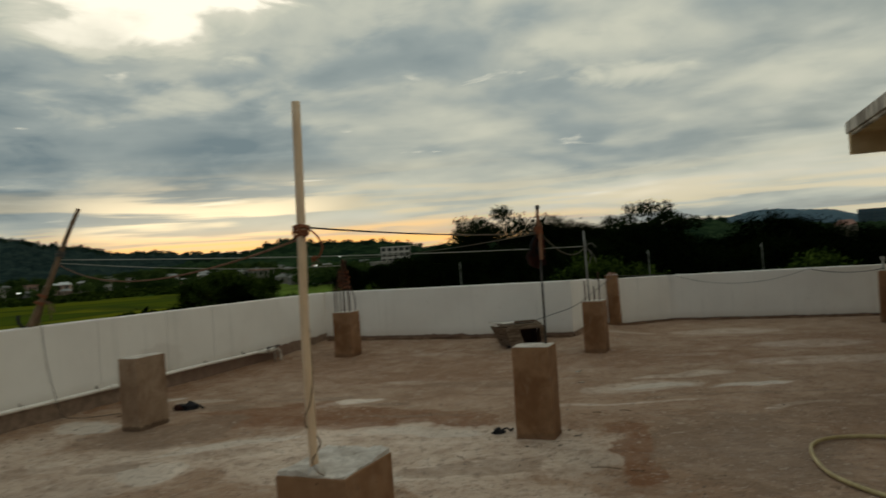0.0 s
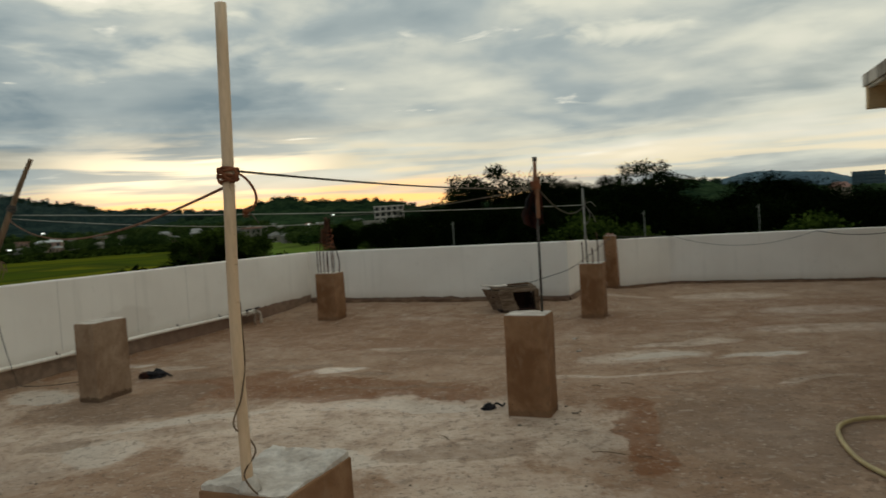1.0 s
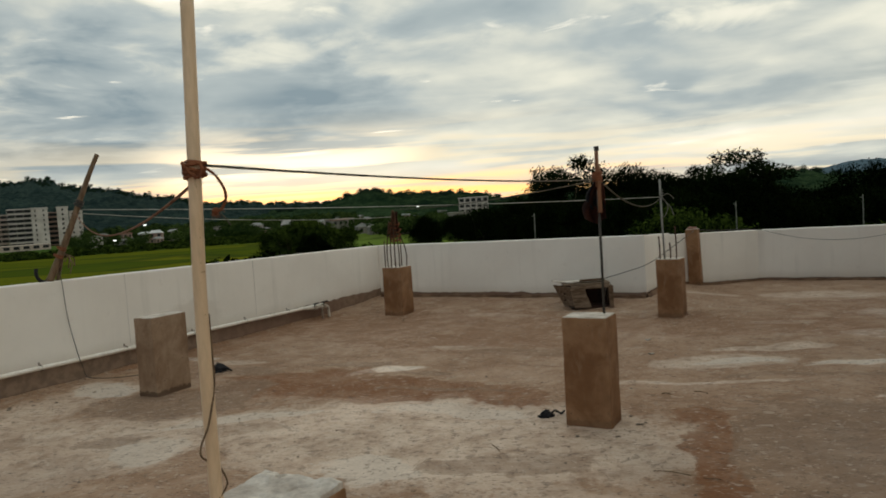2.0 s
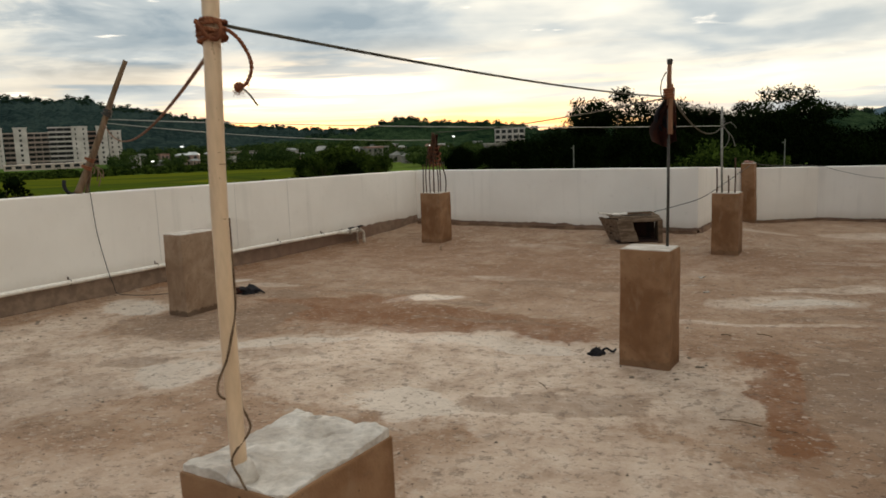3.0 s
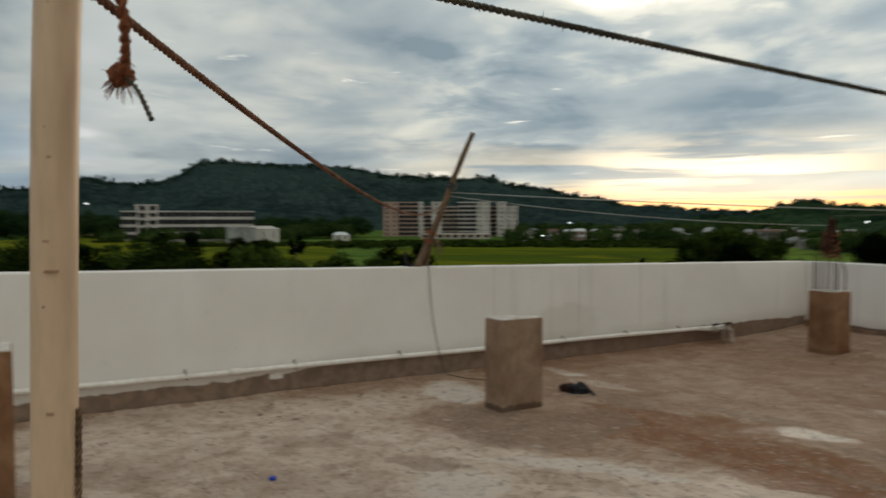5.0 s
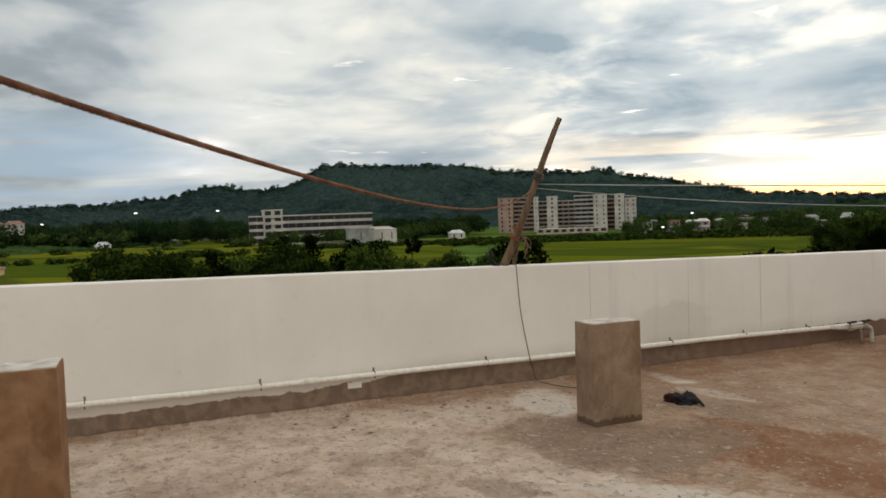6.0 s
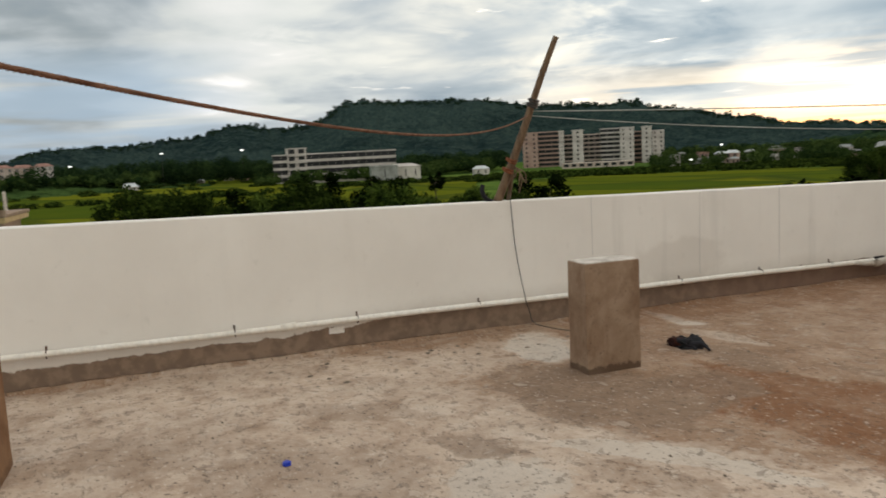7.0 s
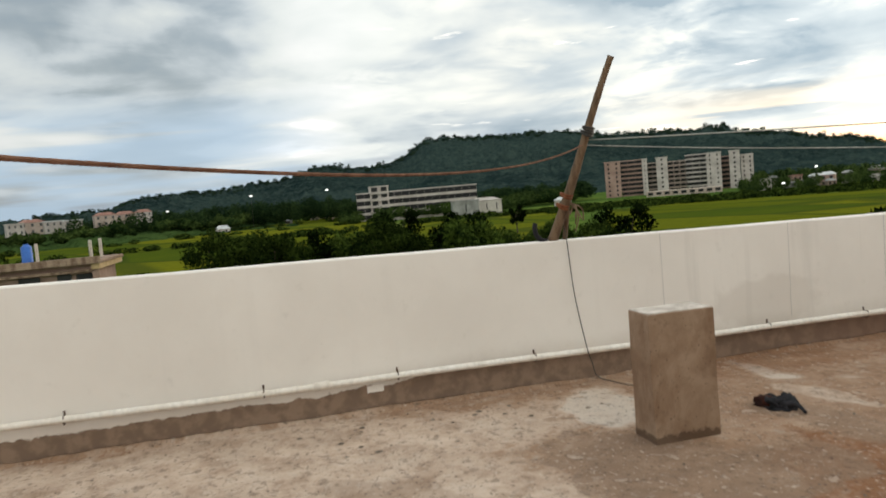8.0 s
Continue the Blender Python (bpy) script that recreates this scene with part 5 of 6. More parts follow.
for az, d, w, floors, mat, roof, text in ((-13.4, 350, 9, 1, M_PLASTER_OLD, M_GREYPOST, "low house with a grey sheet roof"), (-12.2, 330, 12, 1, M_PLASTER_OLD, M_GREYPOST, "low grey house with small windows"), (-10.6, 310, 8, 1, M_PLASTER_OLD, M_PLASTER_OLD, "low house with a flat parapet"),
                                          (-6.3, 350, 9, 2, M_PLASTER_OLD, M_PLASTER_OLD, "two-storey house among dark trees"), (-5.0, 330, 8, 1, M_PLASTER_OLD, M_GREYPOST, "low grey house with a sheet roof"), (-17.8, 400, 9, 1, M_PLASTER_OLD, M_GREYPOST, "low house beside the field"), (-15.4, 380, 8, 2, M_PLASTER_OLD, M_ROOF_RED, "grey house beside the field")):
    storeyed("low_dwelling", az, d, w, 8, floors, 3.2, 3, mat, text, 12, None, False, roof, 0.4, 1.2 if floors == 1 else 0.0)
rng = random.Random(9)
for n in range(84):
    az = rng.uniform(-32.6, -7) if n < 70 else rng.uniform(-80, -60)
    d = rng.uniform(400, 590) if n < 70 else rng.uniform(600, 700)
    storeyed("small_house", az, d, rng.uniform(3.2, 7.5), 6, rng.choice((1, 1, 2, 2)), rng.uniform(2.6, 3.0), 2, rng.choice((M_PLASTER_FAR, M_PLASTER_OLD, M_PLASTER_OLD, M_PLASTER_TAN, M_GREYPOST)), "small pale house among trees at the foot of the hill", rng.uniform(-25, 25), None, False, rng.choice((M_ROOF_GREY, M_ROOF_RED, M_PLASTER_OLD, M_GREYPOST, M_ROOF_TIN)), 0.4, rng.choice((0.0, 0.8, 1.2)), M_DARK_OPENING)
# grey-blue tint in place of haze before the far high-rise
M_HAZE = plain("haze_tinted_concrete", (0.085, 0.125, 0.155), (0.125, 0.165, 0.19), 0.1, 0.9, grain=1.0, depth=0.1)
storeyed("office_building", 28.3, 900, 31, 14, 6, 3.45, 6, M_HAZE, "high-rise tinted haze grey-blue far beyond the dark trees", 0, None, True, None, 0.5, 0.0, M_HAZE_BLUE)
storeyed("red_roofed_house", 26.6, 300, 7, 8, 3, 3.3, 3, M_PLASTER_PINK, "house with a red roof behind the trees", 0, None, False, M_ROOF_RED, 0.3, 1.6)

# ---------------------------------------------------------------- the unfinished house below, with a tank
def low_house():
    p = polar(-84.2, 56, GROUND_Z, WEST_STAND)
    thing = base("low_house", p.x, p.y, p.z, 84.2 - 16)
    part("wall", block(8.4, 6.0, 9.35, bevel=0.04), M_PLASTER_TAN, thing)
    slab = part("roof", block(9.4, 7.2, 0.20, (0, 0, 9.34), bevel=0.03), M_SLAB_OLD, thing, "stained concrete roof slab")
    part("parapet", block(9.4, 0.14, 0.26, (0, -3.5, 9.53), bevel=0.02), M_SLAB_OLD, slab)
    part("end_beam", block(0.5, 7.0, 0.42, (4.35, 0, 9.0), bevel=0.02), M_SOFFIT, thing)
    for x, w, h, z in ((-2.6, 1.6, 0.9, 7.9), (0.4, 1.2, 0.9, 7.9), (2.4, 0.8, 1.0, 7.8)):
        win = part("window", block(w, 0.3, h, (x, -3.0, z), bevel=0.02), M_DARK_OPENING, thing)
        part("sill", block(w + 0.2, 0.35, 0.08, (x, -3.05, z - 0.1), bevel=0.01), M_SLAB_OLD, win)
    part("lintel", block(8.6, 0.5, 0.16, (0, -3.15, 8.86), bevel=0.02), M_SLAB_OLD, thing)
    part("doorway", block(0.9, 0.3, 1.15, (3.55, -3.0, 7.6), bevel=0.02), M_DARK_OPENING, thing)
    part("column", block(0.4, 0.4, 9.0, (4.3, -3.2, 0), bevel=0.02), M_PLASTER_TAN, thing)
    for x, y in ((3.9, -2.2), (3.6, 2.0), (-0.5, 2.2)):
        part("column_stub", block(0.18, 0.18, 1.3, (x, y, 9.5), bevel=0.02), M_SCREED, thing)
    tagged(thing, "unfinished tan house with a flat concrete roof", "house")
    q = p + Matrix.Rotation(radians(84.2 - 16), 3, "Z") @ Vector((-0.1, -1.2, 0))
    tank = base("water_tank", q.x, q.y, GROUND_Z + 9.53)
    me = sweep_mesh("barrel", [(0, 0, 0), (0, 0, 0.05), (0, 0, 0.35), (0, 0, 0.38), (0, 0, 0.75), (0, 0, 0.78), (0, 0, 1.15), (0, 0, 1.28)], [0.30, 0.33, 0.33, 0.315, 0.33, 0.315, 0.33, 0.18], 24)
    part_mesh("barrel", me, M_TANK, tank, "", True)
    part_mesh("lid", sweep_mesh("lid", [(0, 0, 1.26), (0, 0, 1.36)], [0.16, 0.14], 16), M_TANK, tank)
    tagged(tank, "blue plastic water tank on a flat roof", "water tank")


low_house()

# ---------------------------------------------------------------- street lamps far off
M_LAMP = bpy.data.materials.new("lamp_glow")
M_LAMP.use_nodes = True
lamp_nodes = Nodes(M_LAMP.node_tree)
lamp_out, lamp_emit = lamp_nodes.add("OutputMaterial"), lamp_nodes.add("Emission")
lamp_emit.inputs[0].default_value, lamp_emit.inputs[1].default_value = (0.92, 0.98, 1.0, 1), 2.2
lamp_nodes.link(lamp_emit.outputs[0], lamp_out.inputs[0])


def street_lamp(az, d, el):
    p = polar(az, d)
    high = 1.7 + d * math.tan(radians(el)) - GROUND_Z
    thing = base("street_lamp", p.x, p.y, p.z, -az)
    part_mesh("pole", sweep_mesh("pole", [(0, 0, 0), (0, 0, high)], [0.10, 0.05], 8), M_CABLE, thing)
    part("lamp_head", block(1.5 * d / 450, 0.6, 0.62 * d / 450, (0, 0, high), bevel=0.1), M_LAMP, thing, "lit white lamp head")
    tagged(thing, "lit street lamp on a tall pole beyond the fields", "street lamp", "street lamps")


for az, d, el in ((-69.4, 520, 1.15), (-63.9, 540, 1.15), (-75.3, 560, 0.55), (-29.1, 430, -0.25), (-31.1, 360, -1.2), (-9.4, 420, -0.2), (-11.2, 420, -0.8)):
    street_lamp(az, d, el)


def utility_pole(az, d, top_el, thick=0.055):
    p = polar(az, d)
    high = 1.7 + d * math.tan(radians(top_el)) - GROUND_Z
    thing = base("utility_pole", p.x, p.y, p.z, -az)
    part_mesh("pole", sweep_mesh("pole", [(0, 0, 0), (0, 0, high)], [thick * 1.3, thick * 0.8], 8), M_GREYPOST, thing)
    part("bracket", block(0.16, 0.04, 0.04, (-0.07, 0, high - 0.2), bevel=0.01), M_GREYPOST, thing)
    tagged(thing, "grey concrete utility pole before the dark trees", "utility pole", "utility poles")


for az, d, el in ((-0.2, 46, -1.1), (13.8, 48, -1.1), (21.5, 50, -1.1)):
    utility_pole(az, d, el, 0.034)

# ---------------------------------------------------------------- stair house on the roof
HOUSE0 = Vector((7.39, 11.92, 0))


def stair_house():
    thing = base("stair_house", HOUSE0.x, HOUSE0.y, -0.01, TURN + 3.4)
    part("wall", block(2.5, 9.5, 3.29, (1.40, -4.75 - 0.05, 0), bevel=0.01), M_HOUSE, thing)
    for y in (-0.2, -3.4, -6.6):
        part("pilaster", block(0.40, 0.40, 2.93, (0.20, y, 0), bevel=0.012), M_HOUSE, thing)
    slab = part("roof_slab", block(3.9, 11.4, 0.20, (1.08, -4.74, 3.28), bevel=0.015), M_FASCIA, thing, "stained eave slab with drip marks")
    part("soffit", block(0.80, 11.2, 0.02, (-0.36, -4.74, 3.262), bevel=0.004), M_SOFFIT, slab, "ochre painted underside")
    part("drip_edge", block(0.06, 11.3, 0.05, (-0.80, -4.74, 3.235), bevel=0.01), M_FASCIA, slab)
    for y, w in ((0.80, -0.84), (-1.55, -0.70), (-4.6, -0.70), (-7.4, -0.70)):
        part("eave_beam", block(2.3 + abs(w), 0.20, 0.37, ((2.3 + w) / 2, y, 2.915), bevel=0.012), M_SOFFIT, thing, "ochre painted beam under the eave")
    part("ledger", block(0.24, 9.6, 0.38, (0.10, -4.7, 2.92), bevel=0.012), M_SOFFIT, thing)
    part("roof_post", block(0.30, 0.27, 2.6, (-0.46, -2.55, 3.47), bevel=0.015), M_GREYPOST, thing, "dark grey cement post on the slab")
    tagged(thing, "cream painted stair house with a stained overhanging slab", "roof house")


stair_house()


def bucket():
    q = HOUSE0 - AWAY * 1.62 - ACROSS * 0.13
    thing = base("bucket", q.x, q.y, 0.0, 20)
    part_mesh("pail", sweep_mesh("pail", [(0, 0, 0), (0, 0, 0.04), (0, 0, 0.17), (0, 0, 0.26)], [0.12, 0.13, 0.155, 0.165], 20), M_CABLE, thing, "", True)
    part_mesh("rim", sweep_mesh("rim", [(0.165 * math.cos(a), 0.165 * math.sin(a), 0.26) for a in np.linspace(0, 2 * math.pi, 25)], 0.012, 6), M_CABLE, thing)
    part_mesh("load", sweep_mesh("load", [(0, 0, 0.23), (0, 0, 0.27)], [0.155, 0.10], 16), M_FILLET, thing, "cement left in the pail")
    tagged(thing, "dark pail of old cement by the wall", "bucket")


bucket()

# ---------------------------------------------------------------- white water pipe along the west wall


def pipe_z(s):
    return 0.268 - 0.0070 * s


def water_pipe():
    end = 6.36
    thing = base("water_pipe", WEST0.x, WEST0.y, 0.0)
    here = lambda s, z, out: west(s, z, out) - WEST0  # noqa: E731
    line = [here(s, pipe_z(s) + 0.004 * math.sin(s * 1.9), 0.042 + 0.004 * math.sin(s * 1.3)) for s in np.linspace(-13.8, end, 70)]
    part_mesh("tube", sweep_mesh("tube", line, 0.026, 14), M_PVC, thing, "", True)
    for s in (-3.9, -0.32, 2.75):
        part_mesh("coupling", sweep_mesh("coupling", [here(s - 0.06, pipe_z(s), 0.042), here(s + 0.06, pipe_z(s), 0.042)], 0.033, 14), M_PVC, thing, "", True)
    for s in (-6.5, -5.4, -4.3, -3.2, -2.13, -0.75, 0.27, 1.40, 2.5, 3.57, 4.57, 5.5):
        c = here(s, pipe_z(s), 0.042)
        ring = [c + AWAY * 0.0 + ACROSS * 0.030 * math.cos(a) + Vector((0, 0, 0.032 * math.sin(a))) for a in np.linspace(0.4, 2 * math.pi - 0.4, 14)]
        clamp = part_mesh("clamp", sweep_mesh("clamp", ring, 0.0042, 5), M_RUST, thing, "rusty pipe clamp")
        tab = part("nail", block(0.006, 0.014, 0.034, (c.x - 0.028, c.y + 0.01, c.z + 0.026), bevel=0.001, turn=TURN), M_RUST, clamp)
    # the end: a manifold a little off the wall with two black levers on top, and two short legs
    z = pipe_z(end) - 0.022
    body = part_mesh("manifold", sweep_mesh("manifold", curve_through([here(end - 0.56, z + 0.022, 0.042), here(end - 0.44, z + 0.008, 0.10), here(end - 0.30, z + 0.004, 0.125), here(end - 0.05, z, 0.13), here(end + 0.02, z - 0.02, 0.13), here(end + 0.04, z - 0.06, 0.13), here(end + 0.045, 0.0, 0.135)], 6), 0.023, 14), M_PVC_DUSTY, thing, "", True)
    part_mesh("tap_leg", sweep_mesh("tap_leg", [here(end - 0.14, z - 0.01, 0.13), here(end - 0.14, z - 0.08, 0.14), here(end - 0.14, 0.0, 0.145)], 0.016, 12), M_PVC_DIRTY, thing, "", True)
    for s in (end - 0.30, end - 0.07):
        part_mesh("valve_body", sweep_mesh("valve_body", [here(s - 0.045, z, 0.128), here(s + 0.045, z, 0.128)], 0.036, 12), M_PVC_DIRTY, body, "", True)
        part_mesh("valve_stem", sweep_mesh("valve_stem", [here(s, z + 0.02, 0.128), here(s, z + 0.062, 0.128)], 0.010, 8), M_CABLE, body)
        part("lever", block(0.030, 0.15, 0.020, tuple(here(s + 0.03, z + 0.058, 0.13)), bevel=0.004, turn=TURN + 8), M_CLOTH_BLACK, body, "black valve lever")
    tagged(thing, "white plastic water pipe clamped along the parapet foot", "water pipe")


water_pipe()

# ---------------------------------------------------------------- the cream pole on the nearest column, with rope
POLE = Vector((-0.524, 3.013, 0.0))
POLE_Z0, KNOT_Z = 0.909, 1.915


def cream_pole():
    thing = base("pvc_pole", POLE.x, POLE.y, POLE_Z0)
    tall = 2.458 - POLE_Z0
    tube = part_mesh("tube", sweep_mesh("tube", curve_through([(-0.004, -0.003, 0), (-0.006, -0.003, 0.3), (-0.004, -0.001, 0.65), (0.006, 0.006, 1.0), (0.012, 0.042, tall)], 5), 0.0187, 20), M_POLE, thing, "", True)
    # printing too worn to be read, and scuffs
    rnd = random.Random(12)
    for n in range(11):
        z, a = 0.975 - 0.0068 * n, radians(28 + rnd.uniform(-6, 6))
        part("print_mark", block(rnd.uniform(0.003, 0.0055), 0.0016, rnd.uniform(0.0035, 0.0052), (0.006 + 0.0183 * math.sin(a), 0.0055 - 0.0183 * math.cos(a), z), bevel=0.0004, turn=28), M_PRINT, tube)
    for z, a, w in ((0.84, 20, 0.010), (0.815, 38, 0.006), (0.745, 24, 0.009), (0.72, 42, 0.012), (0.60, 30, 0.006), (0.69, 10, 0.007)):
        part("scuff", block(w, 0.0014, 0.0022, (0.003 + 0.0184 * math.sin(radians(a)), 0.003 - 0.0184 * math.cos(radians(a)), z), bevel=0.0003, turn=a), M_PRINT, tube)
    part_mesh("mortar_foot", sweep_mesh("mortar_foot", [(0, 0, -0.012), (0, 0, 0.0), (0.002, 0, 0.02), (0, 0, 0.034)], [0.038, 0.035, 0.028, 0.021], 14), M_SCREED, thing, "lump of mortar round the foot", True)
    tagged(thing, "upright cream plastic pole set on a column", "pole")
    # the twine that winds down the pole
    twine = base("pole_twine", POLE.x - 0.005, POLE.y - 0.002, POLE_Z0)
    right, face = Vector((0.72, 0.69, 0)), Vector((0.30, -0.95, 0))
    pts = [right * 0.0205 + Vector((0, 0, 0.60)), right * 0.0212 + face * 0.004 + Vector((0, 0, 0.50)), right * 0.0205 + face * 0.010 + Vector((0, 0, 0.40)), face * 0.030 + Vector((0, 0, 0.30)), right * -0.030 + face * 0.014 + Vector((0, 0, 0.235)),
           right * -0.029 + face * 0.010 + Vector((0, 0, 0.20)), face * -0.027 + right * 0.002 + Vector((0, 0, 0.165)), right * 0.032 + face * 0.010 + Vector((0, 0, 0.13)), right * 0.030 + face * 0.012 + Vector((0, 0, 0.10)), face * 0.030 - right * 0.010 + Vector((0, 0, 0.055)), face * 0.055 + right * 0.01 + Vector((0, 0, 0.012)), face * 0.11 + right * 0.03 + Vector((0, 0, 0.006))]
    twisted("strand", curve_through(pts, 8), 0.0030, 0.014, M_TWINE, twine)
    tagged(twine, "thin brown twine wound round the pole foot", "twine")


cream_pole()
ROD = Vector((0.852, 6.905, 0))
BAMBOO_FOOT = west(1.66, west_top(1.66), -0.07)
BAMBOO_TIP = Vector((-4.512, 9.012, 2.575))
BAMBOO_TIE = BAMBOO_FOOT.lerp(BAMBOO_TIP, 0.52)


def rope_knot():
    thing = base("rope_knot", POLE.x + 0.007, POLE.y + 0.007, KNOT_Z)
    coil = []
    for n in range(120):
        a = n / 120 * 2 * math.pi * 6.2
        r = 0.0222 + 0.0022 * math.sin(n * 0.9) + (0.0055 if n > 70 else 0)
        coil.append((r * math.cos(a), r * math.sin(a), 0.017 * math.sin(n * 0.105) + 0.006 * math.sin(a * 0.5)))
    twisted("coil", coil, 0.0050, 0.018, M_ROPE, thing)
    twisted("hitch", curve_through([(0.022, -0.016, 0.018), (0.032, -0.022, 0.0), (0.026, -0.030, -0.022), (0.008, -0.034, -0.018), (-0.016, -0.030, 0.010), (-0.031, -0.008, 0.018), (-0.033, 0.008, -0.01)], 6), 0.0050, 0.018, M_ROPE, thing)
    # loose end: a loop with a fuzzy knot and a thin tail
    twisted("loop", curve_through([(0.028, -0.004, 0.005), (0.055, 0.004, -0.018), (0.076, 0.008, -0.055), (0.078, 0.012, -0.085), (0.060, 0.022, -0.112), (0.038, 0.030, -0.119)], 7), 0.0044, 0.018, M_ROPE, thing)
    bm = bmesh.new()
    bmesh.ops.create_icosphere(bm, subdivisions=4, radius=0.0098)
    for v in bm.verts:
        v.co = v.co * (1 + 0.35 * noise.noise(v.co * 160) + 0.25 * noise.noise(v.co * 420)) + Vector((0.038, 0.030, -0.119))
    end = part("end_knot", bm, M_ROPE, thing, "fuzzy orange-brown rope end", True)
    rnd = random.Random(31)
    fuzz = bmesh.new()
    for where, spread, count in (((0.038, 0.030, -0.123), 0.013, 60), ((0.060, 0.022, -0.112), 0.007, 14), ((0.0, 0.0, 0.0), 0.034, 40)):
        for n in range(count):
            way = Vector((rnd.uniform(-1, 1), rnd.uniform(-1, 1), rnd.uniform(-1, 0.6))).normalized()
            a = Vector(where) + way * spread * 0.55
            b = a + way * spread * rnd.uniform(0.3, 0.8) + Vector((0, 0, -0.010 * rnd.random()))
            me = sweep_mesh("fibre", [a, a.lerp(b, 0.5) + Vector((rnd.uniform(-0.002, 0.002), 0, 0.001)), b], [0.0005, 0.0004, 0.0002], 3)
            fuzz.from_mesh(me)
            bpy.data.meshes.remove(me)
    tagged(part("fuzz", fuzz, M_ROPE, end), "loose coir fuzz", kind="stuff")
    twisted("tail", curve_through([(0.038, 0.030, -0.119), (0.056, 0.034, -0.132), (0.076, 0.036, -0.160)], 5), 0.0022, 0.012, M_ROPE_DARK, thing)
    tagged(thing, "thick coil of red-brown coir rope round the pole", "rope")


rope_knot()


def line_thing(name, points, radius, mat, label, category, pitch=0.02, twist=True):
    pts = [Vector(p) for p in points]
    thing = base(name, *pts[0])
    pts = [p - pts[0] for p in pts]
    if twist:
        twisted("strand", pts, radius, pitch, mat, thing, "", True)
    else:
        part_mesh("strand", sweep_mesh("strand", pts, radius, 6), mat, thing, "", True)
    return tagged(thing, label, category)


line_thing("clothes_rope", sag(POLE + Vector((0.03, 0.02, KNOT_Z + 0.010)), ROD + Vector((-0.02, -0.02, 1.880)), 0.026, 40), 0.0042, M_ROPE_DARK, "dark coir clothes rope from the pole to a rod", "rope")
line_thing("slack_rope", curve_through([POLE + Vector((-0.030, 0.012, 1.915)), POLE + Vector((-0.031, 0.018, 1.902)), POLE + Vector((-0.024, 0.028, 1.888))], 5) + sag(POLE + Vector((-0.012, 0.036, 1.880)), BAMBOO_TIE + Vector((0.03, -0.03, 0.02)), 0.198, 60), 0.0048, M_SLACK, "slack coir rope from the pole to a bamboo prop", "rope", 0.024)
PALE_POLE = Vector((2.02, 11.60, 0))
BARS = Vector((-1.998, 13.09, 0))
line_thing("pale_line", sag(BAMBOO_TIE + Vector((0.03, 0.02, 0.06)), PALE_POLE + Vector((0, 0, 1.665)), 0.045, 40), 0.0048, M_WIRE, "thin pale line strung above the parapet", "wire", twist=False)
line_thing("pale_line", sag(BAMBOO_TIE + Vector((0.03, 0.02, 0.02)), BARS + Vector((0, 0, 1.60)), 0.065, 40), 0.0040, M_WIRE, "thin pale line tied to rusty bars", "wire", twist=False)
line_thing("washing_line", sag(ROD + Vector((0.03, 0.02, 1.86)), PALE_POLE + Vector((0, 0, 1.66)), 0.155, 40), 0.0065, M_ROPE_DARK, "slack grey washing line between two rods", "washing line")
line_thing("washing_line", sag(ROD + Vector((-0.03, 0.02, 1.87)), BARS + Vector((0.03, 0.0, 1.72)), 0.05, 40), 0.0050, M_ROPE_DARK, "thin dark washing line tied to rusty bars", "washing line")
line_thing("drop_cord", curve_through([BAMBOO_FOOT + Vector((0.10, 0.06, 0.10)), west(1.76, 1.165, 0.012), west(1.79, 0.72, 0.02), west(1.84, 0.29, 0.075), west(1.87, 0.16, 0.09), west(1.90, 0.05, 0.10), west(1.97, 0.02, 0.20), west(2.08, 0.015, 0.42), west(2.30, 0.014, 0.62)], 8), 0.0042, M_CABLE, "thin dark cord hanging down the white parapet", "cord", twist=False)
line_thing("wall_cable", sag((4.30, 15.235, 0.925), (6.62, 14.32, 0.925), 0.22, 30), 0.0035, M_CABLE, "slack dark cable hung along the parapet", "cable", twist=False)
line_thing("parapet_cable", curve_through([(3.05, 14.84, 1.02), (3.4, 14.98, 0.975), (3.9, 15.13, 0.955), (4.30, 15.235, 0.925)], 6), 0.008, M_CABLE, "dark cable along the parapet top", "cable", twist=False)
line_thing("post_cable", curve_through([(1.02, 13.33, 0.30), (1.30, 13.22, 0.40), (1.62, 13.10, 0.50), (1.99, 12.99, 0.63), (2.50, 13.86, 0.80), (3.02, 14.74, 1.0)], 8), 0.006, M_CABLE, "dark cable strung round the parapet corner to a post", "cable", twist=False)
line_thing("far_cable", sag((6.62, 14.32, 0.925), (7.30, 12.96, 0.93), 0.07, 16), 0.007, M_CABLE, "dark cable tied to a post by the parapet", "cable", twist=False)


